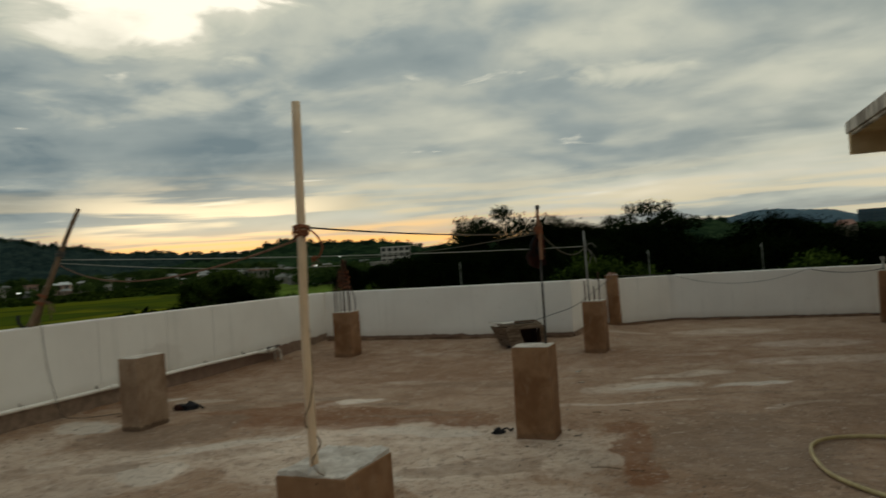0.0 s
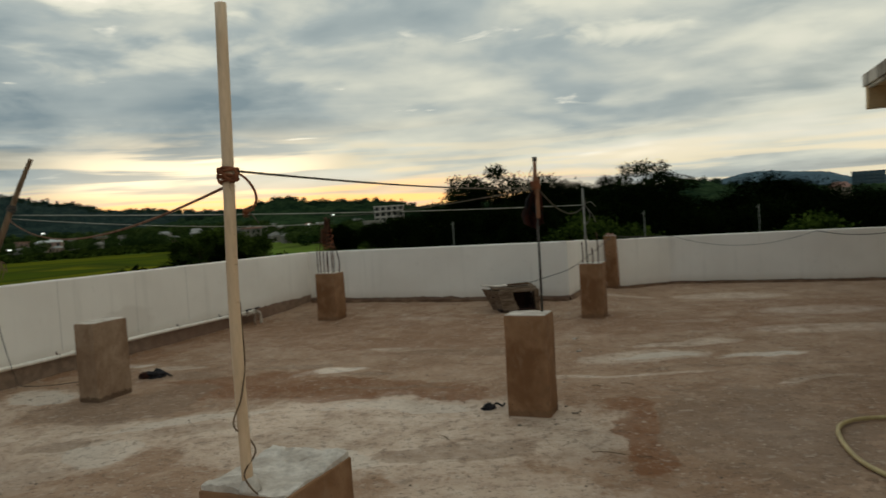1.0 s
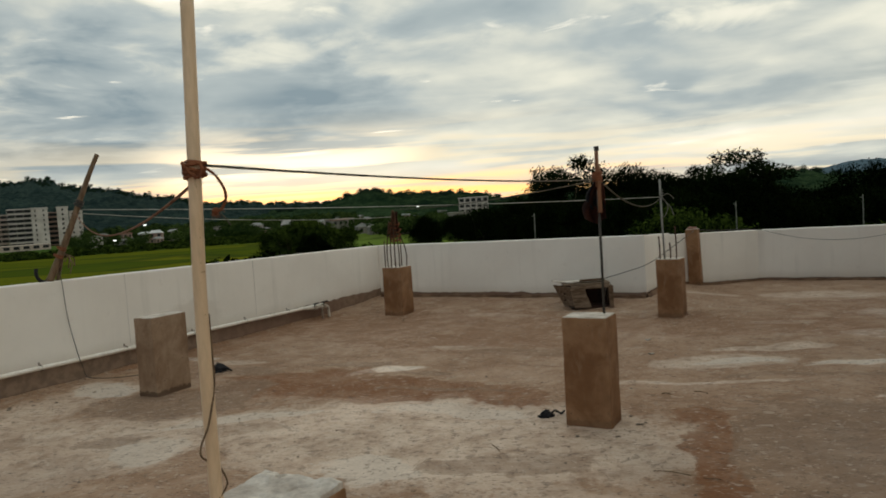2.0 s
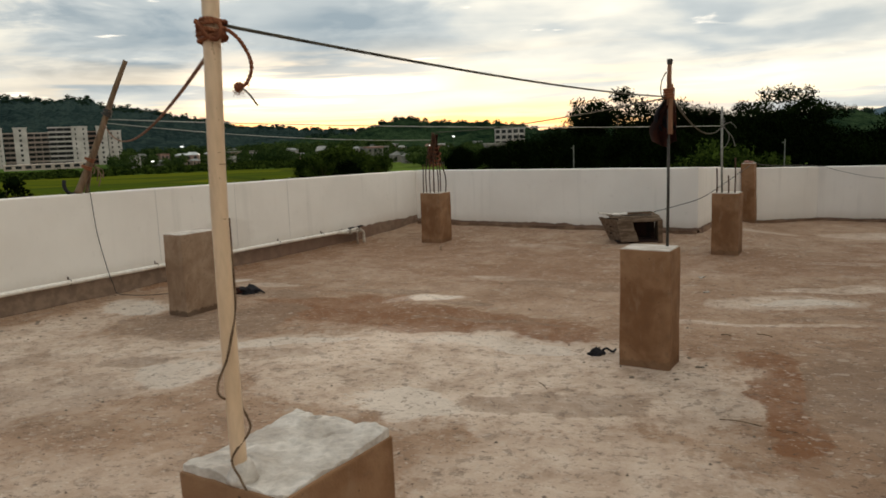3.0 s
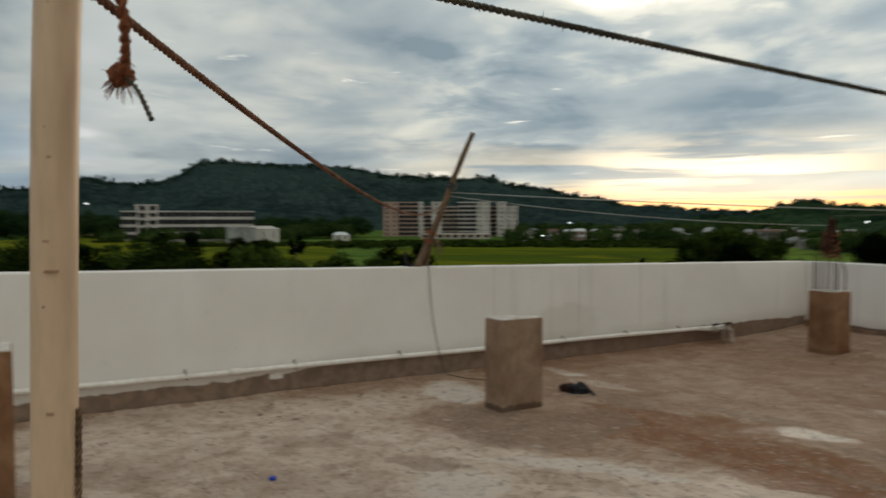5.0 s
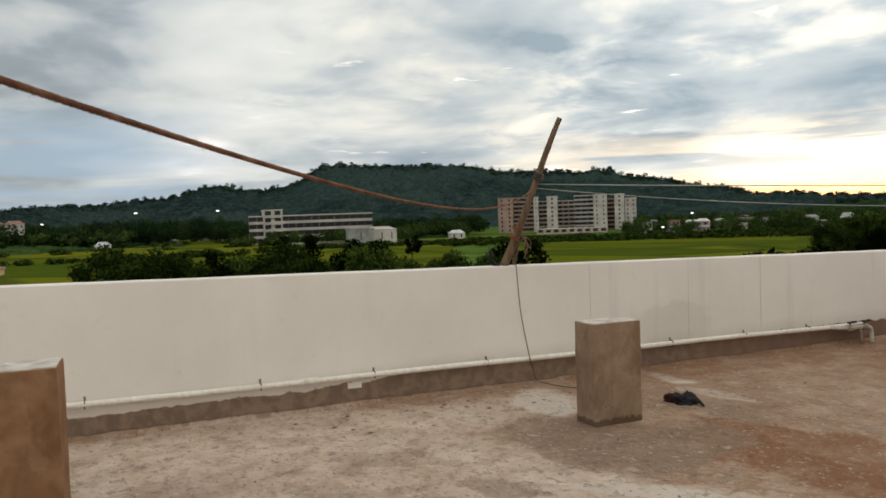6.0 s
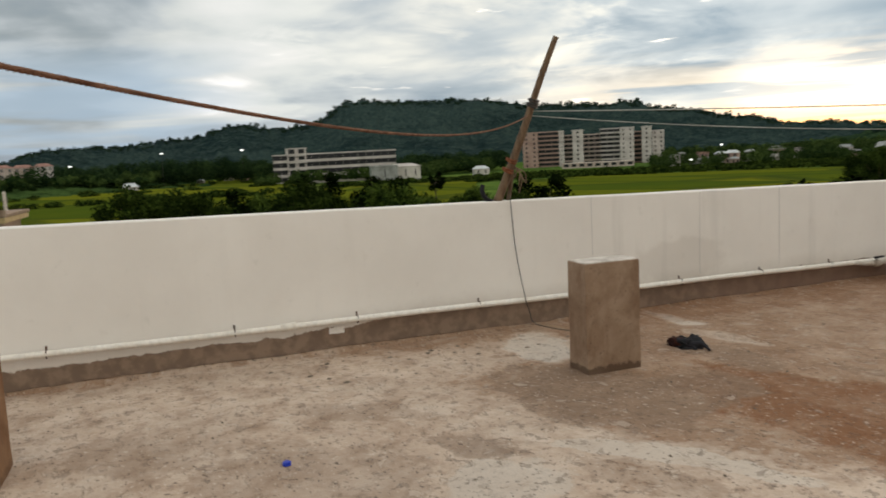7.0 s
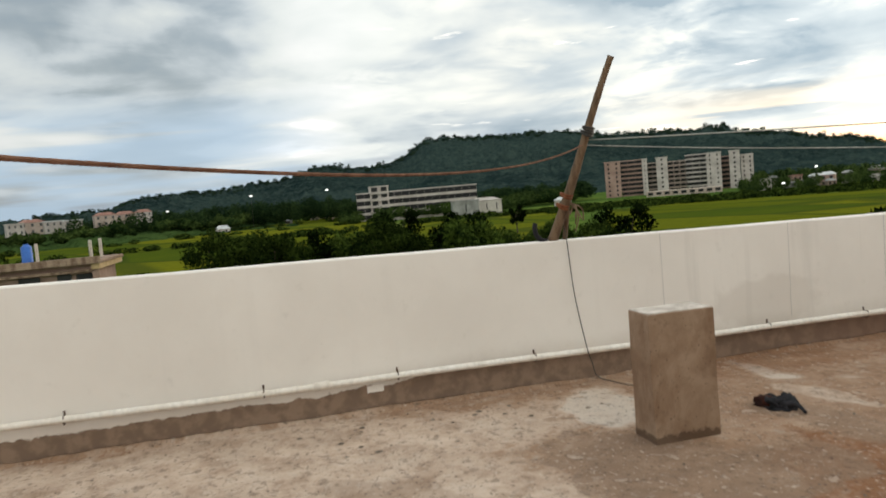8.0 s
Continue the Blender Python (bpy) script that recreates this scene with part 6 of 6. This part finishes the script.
def bamboo_prop():
    thing = base("bamboo_prop", *BAMBOO_FOOT)
    tip = BAMBOO_TIP - BAMBOO_FOOT
    pts, rad = [], []
    for n in range(41):
        f = n / 40
        pts.append(tip * f + Vector((0.012 * math.sin(f * 5), 0.012 * math.cos(f * 4), 0)))
        rad.append((0.041 - 0.017 * f) * (1.10 if n % 8 == 0 else 1.0))
    part_mesh("pole", sweep_mesh("pole", pts, rad, 12), M_BAMBOO, thing, "", True)
    strut = part_mesh("strut", sweep_mesh("strut", [Vector((0.02, 0.13, 0.0)), tip * 0.23 + Vector((0.03, 0.01, 0))], 0.020, 8), M_BAMBOO, thing, "short wooden prop at the foot", True)
    for f, w in ((0.20, 0.018), (0.26, 0.016), (0.60, 0.020), (0.625, 0.016)):
        c, r = tip * f, 0.05 - 0.012 * f
        side, other = tip.cross(Vector((0, 1, 0))).normalized(), tip.cross(tip.cross(Vector((0, 1, 0)))).normalized()
        ring = [c + (side * math.cos(a) + other * math.sin(a)) * (r + 0.004 * math.sin(3 * a)) + tip.normalized() * 0.012 * math.sin(a * 0.5) for a in np.linspace(0, 4 * math.pi, 40)]
        part_mesh("lashing", sweep_mesh("lashing", ring, w * 0.55, 6), M_CABLE if f > 0.5 else M_ROPE, thing, "twine lashing", True)
    rnd = random.Random(3)
    for n in range(7):
        a = tip * 0.22 + Vector((0.03, 0.02, 0))
        b = a + Vector((rnd.uniform(-0.02, 0.12), rnd.uniform(-0.02, 0.10), rnd.uniform(-0.24, -0.08)))
        part_mesh("loose_twine", sweep_mesh("loose_twine", curve_through([a, a.lerp(b, 0.5) + Vector((rnd.uniform(-0.04, 0.06), 0.03, 0.02)), b], 5), 0.006, 5), M_BAMBOO, thing)
    arc = [Vector((-0.02, -0.03, 0.0)) - AWAY * 0.10 * math.sin(a) + Vector((0, 0, 0.11 * (1 - math.cos(a)))) for a in np.linspace(0.0, 2.0, 14)]
    part_mesh("rubber_strip", sweep_mesh("rubber_strip", arc, 0.020, 8), M_CLOTH_BLACK, thing, "bent black rubber strip", True)
    tagged(thing, "leaning bamboo prop lashed on the parapet top", "bamboo pole")


bamboo_prop()

# ---------------------------------------------------------------- rods and bars in the column tops


def cloth(name, parent, width, drop, at, seed, mat, label=""):
    """A hanging rag: folded strip with thickness."""
    bm = bmesh.new()
    rows, cols = 12, 9
    grid = []
    for r in range(rows + 1):
        f = r / rows
        w = width * (0.35 + 0.65 * min(1, f * 1.6)) * (1 - 0.35 * max(0, f - 0.7))
        line = []
        for c in range(cols + 1):
            u = c / cols - 0.5
            fold = 0.035 * math.sin(u * 14 + seed + f * 2) * (0.4 + f)
            line.append(bm.verts.new((at[0] + u * w + 0.02 * math.sin(f * 5 + seed), at[1] + fold, at[2] - drop * f * (1 - 0.25 * abs(u) * f))))
        grid.append(line)
    for r in range(rows):
        for c in range(cols):
            bm.faces.new((grid[r][c], grid[r][c + 1], grid[r + 1][c + 1], grid[r + 1][c]))
    bmesh.ops.solidify(bm, geom=bm.faces[:], thickness=0.006)
    return part(name, bm, mat, parent, label, True)


M_BATTEN = plain("reddish_batten", (0.16, 0.065, 0.035), (0.30, 0.15, 0.085), 8.0, 0.8, grain=60, depth=0.3, stretch=(6, 6, 0.6))


M_BATTEN_RAG = plain("faded_brown_cloth", (0.085, 0.040, 0.024), (0.17, 0.085, 0.052), 10.0, 0.95, grain=140, depth=0.5)


def tall_rod():
    z0 = floor_height(ROD.x, ROD.y) + 0.845
    thing = base("tall_rod", ROD.x, ROD.y, z0)
    part_mesh("bar", sweep_mesh("bar", [(0, 0, -0.02), (0.002, 0, 0.4), (0.0, 0, 0.95)], 0.0105, 10), M_CABLE, thing, "", True)
    part("batten", block(0.030, 0.020, 0.34, (0.010, -0.018, 0.78), bevel=0.004), M_BATTEN, thing, "pale wooden batten")
    part_mesh("stick", sweep_mesh("stick", [(0.004, -0.012, 0.98), (0.0, -0.01, 1.15), (0.004, 0, 1.28)], [0.018, 0.016, 0.014], 8), M_BATTEN, thing, "", True)
    part_mesh("cap", sweep_mesh("cap", [(0.004, 0, 1.25), (0.004, 0, 1.285)], 0.019, 8), M_CABLE, thing)
    coil = [(0.032 * math.cos(a), 0.032 * math.sin(a), 1.02 + 0.008 * a / 3) for a in np.linspace(0, 8 * math.pi, 70)]
    part_mesh("binding", sweep_mesh("binding", coil, 0.009, 6), M_ROPE, thing, "red-brown rope binding", True)
    string = curve_through([(-0.02, -0.02, 1.20), (-0.05, -0.02, 1.14), (-0.055, -0.02, 1.06), (-0.03, -0.02, 1.0)], 6)
    part_mesh("string", sweep_mesh("string", string, 0.004, 5), M_ROPE_DARK, thing)
    cloth("rag", thing, 0.18, 0.34, (-0.015, 0.03, 1.03), 1.0, M_CLOTH_RED, "dark red-brown rag")
    cloth("rag", thing, 0.12, 0.24, (-0.02, 0.045, 1.02), 2.4, M_CLOTH_BLACK, "black rag")
    tagged(thing, "rusty rod with a batten and rags tied on top", "rod")


tall_rod()


def rebar(name, foot, points, group, label):
    thing = base(name, *foot)
    part_mesh("bar", sweep_mesh("bar", curve_through(points, 6), 0.0095, 8), M_RUST, thing, "", True)
    return tagged(thing, label, "steel bar", group)


def bar_bundle():
    """Rusty bars that stand out of the column by the corner and lean together."""
    top = 0.79 + floor_height(BARS.x, BARS.y) - 0.012
    rnd = random.Random(4)
    for n, (u, v, h) in enumerate(((-0.135, -0.12, 0.46), (-0.075, -0.13, 0.78), (-0.01, -0.13, 0.88), (0.06, -0.12, 0.95), (0.125, -0.10, 0.72), (-0.10, 0.12, 0.60), (0.02, 0.13, 0.92), (0.12, 0.12, 0.55))):
        p = BARS + ACROSS * u + AWAY * v
        lean = -(ACROSS * u + AWAY * v) * (0.75 if n else 0.1)
        end = lean + Vector((rnd.uniform(-0.02, 0.02), rnd.uniform(-0.02, 0.02), h))
        rebar("steel_bar", (p.x, p.y, top - 0.02), [Vector((0, 0, 0)), Vector((rnd.uniform(-0.006, 0.006), 0, h * 0.45)), end.lerp(Vector((0, 0, h)), 0.3)], "rusty bars by the corner", "rusty steel bar standing out of a column stub")
    wrap = base("bar_wrapping", BARS.x, BARS.y, top + 0.40)
    ring = [Vector(((0.085 + 0.02 * math.sin(a * 1.7)) * math.cos(a), (0.085 + 0.02 * math.cos(a * 1.3)) * math.sin(a), 0.010 * a + 0.02 * math.sin(a * 2))) for a in np.linspace(0, 10 * math.pi, 120)]
    part_mesh("coir", sweep_mesh("coir", ring, 0.011, 6), M_ROPE, wrap, "", True)
    cloth("rag", wrap, 0.12, 0.46, (0.0, -0.09, 0.52), 0.6, M_BATTEN_RAG, "faded brown rag")
    cloth("rag", wrap, 0.10, 0.34, (0.05, -0.05, 0.50), 2.1, M_CLOTH_RED)
    tagged(wrap, "brown coir and rag wound round rusty bars", "wrapping")


bar_bundle()


M_GALV = plain("dull_galvanised_pipe", (0.20, 0.20, 0.185), (0.34, 0.34, 0.31), 6.0, 0.6, grain=50, depth=0.1)


def pole_column_bars():
    top = 0.80 + floor_height(2.12, 11.7) - 0.012
    for u, v, h in ((-0.115, -0.10, 0.34), (-0.055, -0.11, 0.22), (0.03, -0.11, 0.25), (0.105, -0.09, 0.47)):
        p = Vector((2.12, 11.70, 0)) + ACROSS * u + AWAY * v
        rebar("steel_bar", (p.x, p.y, top - 0.02), [Vector((0, 0, 0)), Vector((0.003, 0, h * 0.5)), Vector((-0.004, 0.003, h))], "bars beside the pale pole", "dark steel bar standing out of a column stub")
    thing = base("pale_pole", PALE_POLE.x, PALE_POLE.y, top - 0.005)
    part_mesh("tube", sweep_mesh("tube", [(0.012, 0, 0), (0.0, 0, 0.5), (-0.008, 0, 1.10)], 0.0135, 10), M_GALV, thing, "", True)
    ring = [Vector((0.024 * math.cos(a), 0.024 * math.sin(a), 0.84 + 0.006 * a)) for a in np.linspace(0, 6 * math.pi, 50)]
    part_mesh("knot", sweep_mesh("knot", ring, 0.007, 6), M_CORD, thing, "pale cord knot", True)
    for q in ([(0.02, 0, 0.88), (0.10, -0.01, 0.90), (0.17, 0, 0.83)], [(0.01, -0.02, 0.86), (0.08, -0.02, 0.74), (0.05, -0.02, 0.62), (-0.02, -0.02, 0.56)], [(0.02, 0, 0.84), (0.12, 0.0, 0.72), (0.16, 0.0, 0.60)]):
        part_mesh("cord_end", sweep_mesh("cord_end", curve_through(q, 6), 0.005, 6), M_CORD, thing, "", True)
    tagged(thing, "thin pale pole with knotted cord on a column stub", "pole")


pole_column_bars()


def post_top():
    thing = base("post_stones", 3.02, 14.86, 0.985 + floor_height(3.05, 14.86))
    for n, (x, y, r) in enumerate(((-0.03, 0, 0.05), (0.05, 0.02, 0.04))):
        bm = bmesh.new()
        bmesh.ops.create_icosphere(bm, subdivisions=2, radius=r)
        for v in bm.verts:
            v.co = Vector((v.co.x, v.co.y, v.co.z * 0.6)) * (1 + 0.3 * noise.noise(v.co * 25 + Vector((n, 0, 0)))) + Vector((x, y, r * 0.55))
        part("stone", bm, M_ROOF_RED, thing)
    tagged(thing, "two reddish stones lying on a post", "stones")
    stub = base("pipe_stub", 7.30, 13.02, 0.895)
    part_mesh("tube", sweep_mesh("tube", [(0, 0, 0), (0.0, 0, 0.20)], 0.022, 10), M_WIRE, stub)
    part_mesh("cap", sweep_mesh("cap", [(0, 0, 0.19), (0.0, 0, 0.23)], 0.035, 10), M_WIRE, stub)
    tagged(stub, "short pale pipe stub on a post", "pipe")


post_top()

# ---------------------------------------------------------------- crate, rags, hose, crumbs


# near-black wood colour holds the shade inside the crate and nail holes
M_CRATE_SHADE = plain("shaded_inside_wood", (0.016, 0.008, 0.006), (0.045, 0.018, 0.012), 6.0, 0.9, grain=60, depth=0.2)


def slab_of(corners, thick, bevel=0.003):
    """A board with four corners and a thickness."""
    bm = bmesh.new()
    q = [Vector(c) for c in corners]
    n = (q[1] - q[0]).cross(q[3] - q[0]).normalized() * thick
    front, back = [bm.verts.new(c) for c in q], [bm.verts.new(c + n) for c in q]
    bm.faces.new(front[::-1])
    bm.faces.new(back)
    for i in range(4):
        j = (i + 1) % 4
        bm.faces.new((front[i], front[j], back[j], back[i]))
    bmesh.ops.recalc_face_normals(bm, faces=bm.faces)
    if bevel:
        bmesh.ops.bevel(bm, geom=bm.edges[:], offset=bevel, segments=1, affect="EDGES")
    return bm


def crate():
    z0 = floor_height(1.02, 12.72) - 0.004
    thing = base("wooden_crate", 1.02, 12.72, z0, 8)
    side = part("side_panel", slab_of([(-0.20, -0.22, 0.01), (-0.33, 0.18, 0.01), (-0.50, 0.14, 0.35), (-0.31, -0.25, 0.34)], 0.018), M_TIMBER, thing, "pale plywood side panel, leaning, with nail holes")
    for f, g in ((0.45, 0.62), (0.62, 0.30)):
        c = Vector((-0.20, -0.22, 0.01)).lerp(Vector((-0.33, 0.18, 0.01)), f).lerp(Vector((-0.31, -0.25, 0.34)).lerp(Vector((-0.50, 0.14, 0.35)), f), g)
        part("nail_hole", block(0.030, 0.024, 0.020, (c.x - 0.014, c.y - 0.008, c.z), bevel=0.004, turn=-60), M_CRATE_SHADE, side)
    part("front_board", slab_of([(-0.235, -0.235, 0.02), (-0.02, -0.235, 0.02), (-0.075, -0.235, 0.31), (-0.305, -0.235, 0.31)], 0.018), M_TIMBER, thing, "splintered pale front board")
    part("splinter", slab_of([(-0.02, -0.236, 0.02), (0.015, -0.236, 0.03), (-0.03, -0.236, 0.16), (-0.055, -0.236, 0.20)], 0.012), M_TIMBER, thing)
    part("back_board", slab_of([(-0.30, 0.20, 0.01), (0.33, 0.20, 0.01), (0.33, 0.20, 0.33), (-0.42, 0.20, 0.33)], 0.018), M_CRATE_SHADE, thing, "back board coloured dark as the shaded inside")
    part("end_panel", slab_of([(0.33, -0.21, 0.01), (0.33, 0.20, 0.01), (0.34, 0.20, 0.33), (0.34, -0.21, 0.33)], 0.018), M_CRATE, thing)
    part("corner_post", slab_of([(0.285, -0.235, 0.0), (0.345, -0.235, 0.0), (0.345, -0.235, 0.33), (0.270, -0.235, 0.33)], 0.04), M_CRATE, thing)
    part("inner_floor", block(0.60, 0.40, 0.02, (0.02, 0, 0.004), bevel=0.003), M_CRATE_SHADE, thing)
    part("front_rail", block(0.60, 0.032, 0.055, (0.02, -0.235, 0.305), bevel=0.005), M_TIMBER, thing, "weathered rail along the top")
    for n in range(3):
        part("top_board", block(0.70, 0.135, 0.020, (-0.03, -0.14 + 0.15 * n, 0.362 + 0.004 * n), bevel=0.004, turn=2.0 * n - 2), M_CRATE if n == 1 else M_TIMBER, thing)
    tagged(thing, "broken grey wooden crate lying by the parapet", "crate")
    board = base("loose_board", 0.98, 12.70, z0 + 0.386, 12)
    bm = block(0.58, 0.26, 0.016, (-0.02, 0.03, 0.006), bevel=0.004)
    part("board", bm, M_SCREED, board)
    part("batten", block(0.36, 0.035, 0.03, (0.08, -0.12, 0.022), bevel=0.004, turn=4), M_CRATE, board)
    bm = block(0.20, 0.10, 0.022, bevel=0.004)
    bmesh.ops.transform(bm, matrix=Matrix.Translation((-0.40, -0.03, 0.022)) @ Matrix.Rotation(radians(9), 4, "Y"), verts=bm.verts)
    part("edge_strip", bm, M_SCREED, board)
    tagged(board, "pale loose board laid on the crate", "board")


crate()


def heap(name, x, y, wide, deep, high, turn, mat, label, category, seed):
    """A crumpled heap of cloth on the floor."""
    thing = base(name, x, y, floor_height(x, y), turn)
    bm = bmesh.new()
    bmesh.ops.create_icosphere(bm, subdivisions=4, radius=1.0)
    for v in bm.verts:
        q = v.co.copy()
        k = 1 + 0.55 * noise.noise(q * 1.6 + Vector((seed, 0, 0))) + 0.30 * noise.noise(q * 4.2 + Vector((0, seed, 0)))
        crease = 0.5 + 0.5 * abs(noise.noise(q * 3.1 + Vector((0, 0, seed))))
        v.co = Vector((q.x * wide * k, q.y * deep * k, max(0.0, q.z + 0.25) * high * crease * k))
    part("cloth", bm, mat, thing, "", True)
    tagged(thing, label, category)
    return thing


rag = heap("black_rag", -3.42, 9.22, 0.125, 0.10, 0.085, 10, M_CLOTH_BLACK, "crumpled black rag on the floor beside a column", "rag", 3.0)
for n, (a, b) in enumerate((((0.04, -0.05, 0.03), (0.20, -0.10, 0.015)), ((-0.04, 0.03, 0.03), (-0.16, 0.05, 0.02)))):
    mid = (Vector(a) + Vector(b)) / 2 + Vector((0, 0.03, 0.02))
    part_mesh("strap", sweep_mesh("strap", curve_through([a, mid, b], 6), [0.026 - 0.0014 * i for i in range(13)], 8), M_CLOTH_BLACK, rag, "", True)
red = bmesh.new()
bmesh.ops.create_icosphere(red, subdivisions=3, radius=1.0)
for v in red.verts:
    q = v.co.copy()
    v.co = Vector((q.x * 0.075 - 0.09, q.y * 0.055 - 0.02, max(0.0, q.z + 0.2) * 0.06)) * (1 + 0.3 * noise.noise(q * 3.3))
part("red_fold", red, M_CLOTH_RED, rag, "dark red fold of cloth", True)
shoe = heap("black_scrap", 0.36, 7.06, 0.055, 0.04, 0.055, 20, M_CLOTH_BLACK, "small black rubber scrap by a column foot", "scrap", 8.0)
part_mesh("cord", sweep_mesh("cord", curve_through([(0.04, 0, 0.02), (0.09, 0.02, 0.035), (0.13, 0.0, 0.012), (0.17, 0.03, 0.02)], 5), 0.009, 6), M_CLOTH_BLACK, shoe)

line_thing("garden_hose", curve_through([(4.9, 5.0, 0.022), (4.3, 5.55, 0.022), (3.80, 5.90, 0.022), (3.45, 6.12, 0.022), (3.10, 6.18, 0.022), (2.84, 6.02, 0.022), (2.68, 5.62, 0.022), (2.63, 5.2, 0.022), (2.76, 4.75, 0.022), (3.1, 4.2, 0.022), (3.8, 3.6, 0.022)], 10), 0.0170, M_HOSE, "yellow garden hose lying in a loop on the floor", "hose", twist=False)


def twig(points, r, label="dry twig lying on the floor"):
    p0 = Vector(points[0])
    thing = base("twig", p0.x, p0.y, floor_height(p0.x, p0.y))
    pts = [Vector((p[0] - p0.x, p[1] - p0.y, p[2])) for p in points]
    part_mesh("stem", sweep_mesh("stem", curve_through(pts, 4), r * 0.7, 6), M_TWINE, thing, "", True)
    tagged(thing, label, "twig", "twigs")


twig([(1.03, 5.80, 0.01), (1.12, 5.76, 0.02), (1.24, 5.71, 0.012)], 0.005)
twig([(-1.83, 12.55, 0.012), (-1.80, 12.35, 0.016), (-1.78, 12.22, 0.01)], 0.010)
twig([(1.31, 5.68, 0.006), (1.36, 5.66, 0.010), (1.41, 5.65, 0.006)], 0.0045)
twig([(1.64, 7.69, 0.006), (1.69, 7.66, 0.012), (1.74, 7.62, 0.006)], 0.005)
twig([(1.36, 7.66, 0.006), (1.40, 7.65, 0.012), (1.43, 7.63, 0.006)], 0.006)
twig([(-0.03, 6.38, 0.006), (0.0, 6.32, 0.010), (0.03, 6.25, 0.006)], 0.004)
twig([(-4.2, 8.95, 0.012), (-4.0, 9.05, 0.014), (-3.85, 9.02, 0.01)], 0.010)


def lump(name, x, y, r, flat, mat, label, category, seed, group=""):
    thing = base(name, x, y, floor_height(x, y) - 0.002, seed * 40)
    bm = bmesh.new()
    bmesh.ops.create_icosphere(bm, subdivisions=2, radius=r)
    for v in bm.verts:
        v.co = v.co * (1 + 0.35 * noise.noise(v.co / r * 1.3 + Vector((seed, 0, 0))))
        v.co.z = max(0.0, v.co.z * flat + r * flat * 0.5)
    part("piece", bm, mat, thing)
    tagged(thing, label, category, group)


brick = base("brick", -0.53, 14.22, floor_height(-0.53, 14.22), -30)
part("clay", block(0.19, 0.09, 0.06, bevel=0.006, wobble=0.003, cuts=2), M_SCREED, brick)
tagged(brick, "pale mortar-crusted brick by the parapet", "brick")
M_PAPER = plain("dusty_white_paper", (0.46, 0.42, 0.38), (0.62, 0.58, 0.54), 20.0, 0.8, grain=80, depth=0.1)
for x, y, turn in ((1.57, 10.07, 30), (1.50, 9.30, -20)):
    scrap = base("paper_scrap", x, y, floor_height(x, y), turn)
    sheet_bm = bmesh.new()
    bmesh.ops.create_grid(sheet_bm, x_segments=6, y_segments=5, size=0.5)
    for v in sheet_bm.verts:
        v.co = Vector((v.co.x * 0.06, v.co.y * 0.035, 0.008 + 0.022 * noise.noise(v.co * 3 + Vector((x, y, 0)))))
    bmesh.ops.solidify(sheet_bm, geom=sheet_bm.faces[:], thickness=0.002)
    low = min(v.co.z for v in sheet_bm.verts)
    for v in sheet_bm.verts:
        v.co.z -= low
    part("sheet", sheet_bm, M_PAPER, scrap)
    tagged(scrap, "small crumpled white paper scrap on the floor", "paper", "paper scraps")
cap = base("bottle_cap", -3.74, 5.775, 0.0)
part_mesh("cap", sweep_mesh("cap", [(0, 0, 0), (0, 0, 0.016), (0, 0, 0.02)], [0.024, 0.023, 0.018], 18), M_BLUE, cap)
tagged(cap, "blue plastic bottle cap on the floor", "bottle cap")
rng = random.Random(21)
for n in range(26):
    s = rng.uniform(-0.6, 2.2)
    q = west(s, 0, rng.uniform(0.35, 1.0))
    lump("mortar_lump", q.x, q.y, rng.uniform(0.008, 0.024), 0.35, M_PEBBLE, "grey-brown crumb of mortar on the floor", "mortar lump", n, "mortar lumps by the west wall")
for n in range(14):
    a = rng.uniform(0, 6.28)
    q = Vector((0.74, 6.88, 0)) + Vector((math.cos(a), math.sin(a), 0)) * rng.uniform(0.26, 0.42)
    lump("mortar_lump", q.x, q.y, rng.uniform(0.006, 0.018), 0.5, M_PEBBLE, "dark crumb of mortar at a column foot", "mortar lump", n + 40, "mortar lumps by the column")


def crumbs():
    """Fine grit scattered over the floor."""
    rnd = random.Random(6)
    verts, faces = [], []
    for n in range(2600):
        x, y = rnd.uniform(-6.0, 4.5), rnd.uniform(2.5, 13.5)
        if not inside(x, y, OUTLINE) or rnd.random() > 0.25 + 0.9 * max(0.0, noise.noise(Vector((x * 0.8, y * 0.8, 0)))):
            continue
        r = rnd.choice((0.004, 0.005, 0.006, 0.008, 0.012))
        z, a, k = floor_height(x, y), rnd.uniform(0, 6.28), len(verts)
        for s in range(4):
            verts.append((x + r * math.cos(a + s * 1.57) * rnd.uniform(0.7, 1.6), y + r * math.sin(a + s * 1.57), z - 0.002))
        verts.append((x, y, z + r * rnd.uniform(0.5, 1.0)))
        faces += [(k + s, k + (s + 1) % 4, k + 4) for s in range(4)]
    me = bpy.data.meshes.new("grit")
    me.from_pydata(verts, [], faces)
    tagged(part_mesh("grit", me, M_PEBBLE), "fine grit and crumbs scattered over the floor", "grit", "", "stuff")


crumbs()
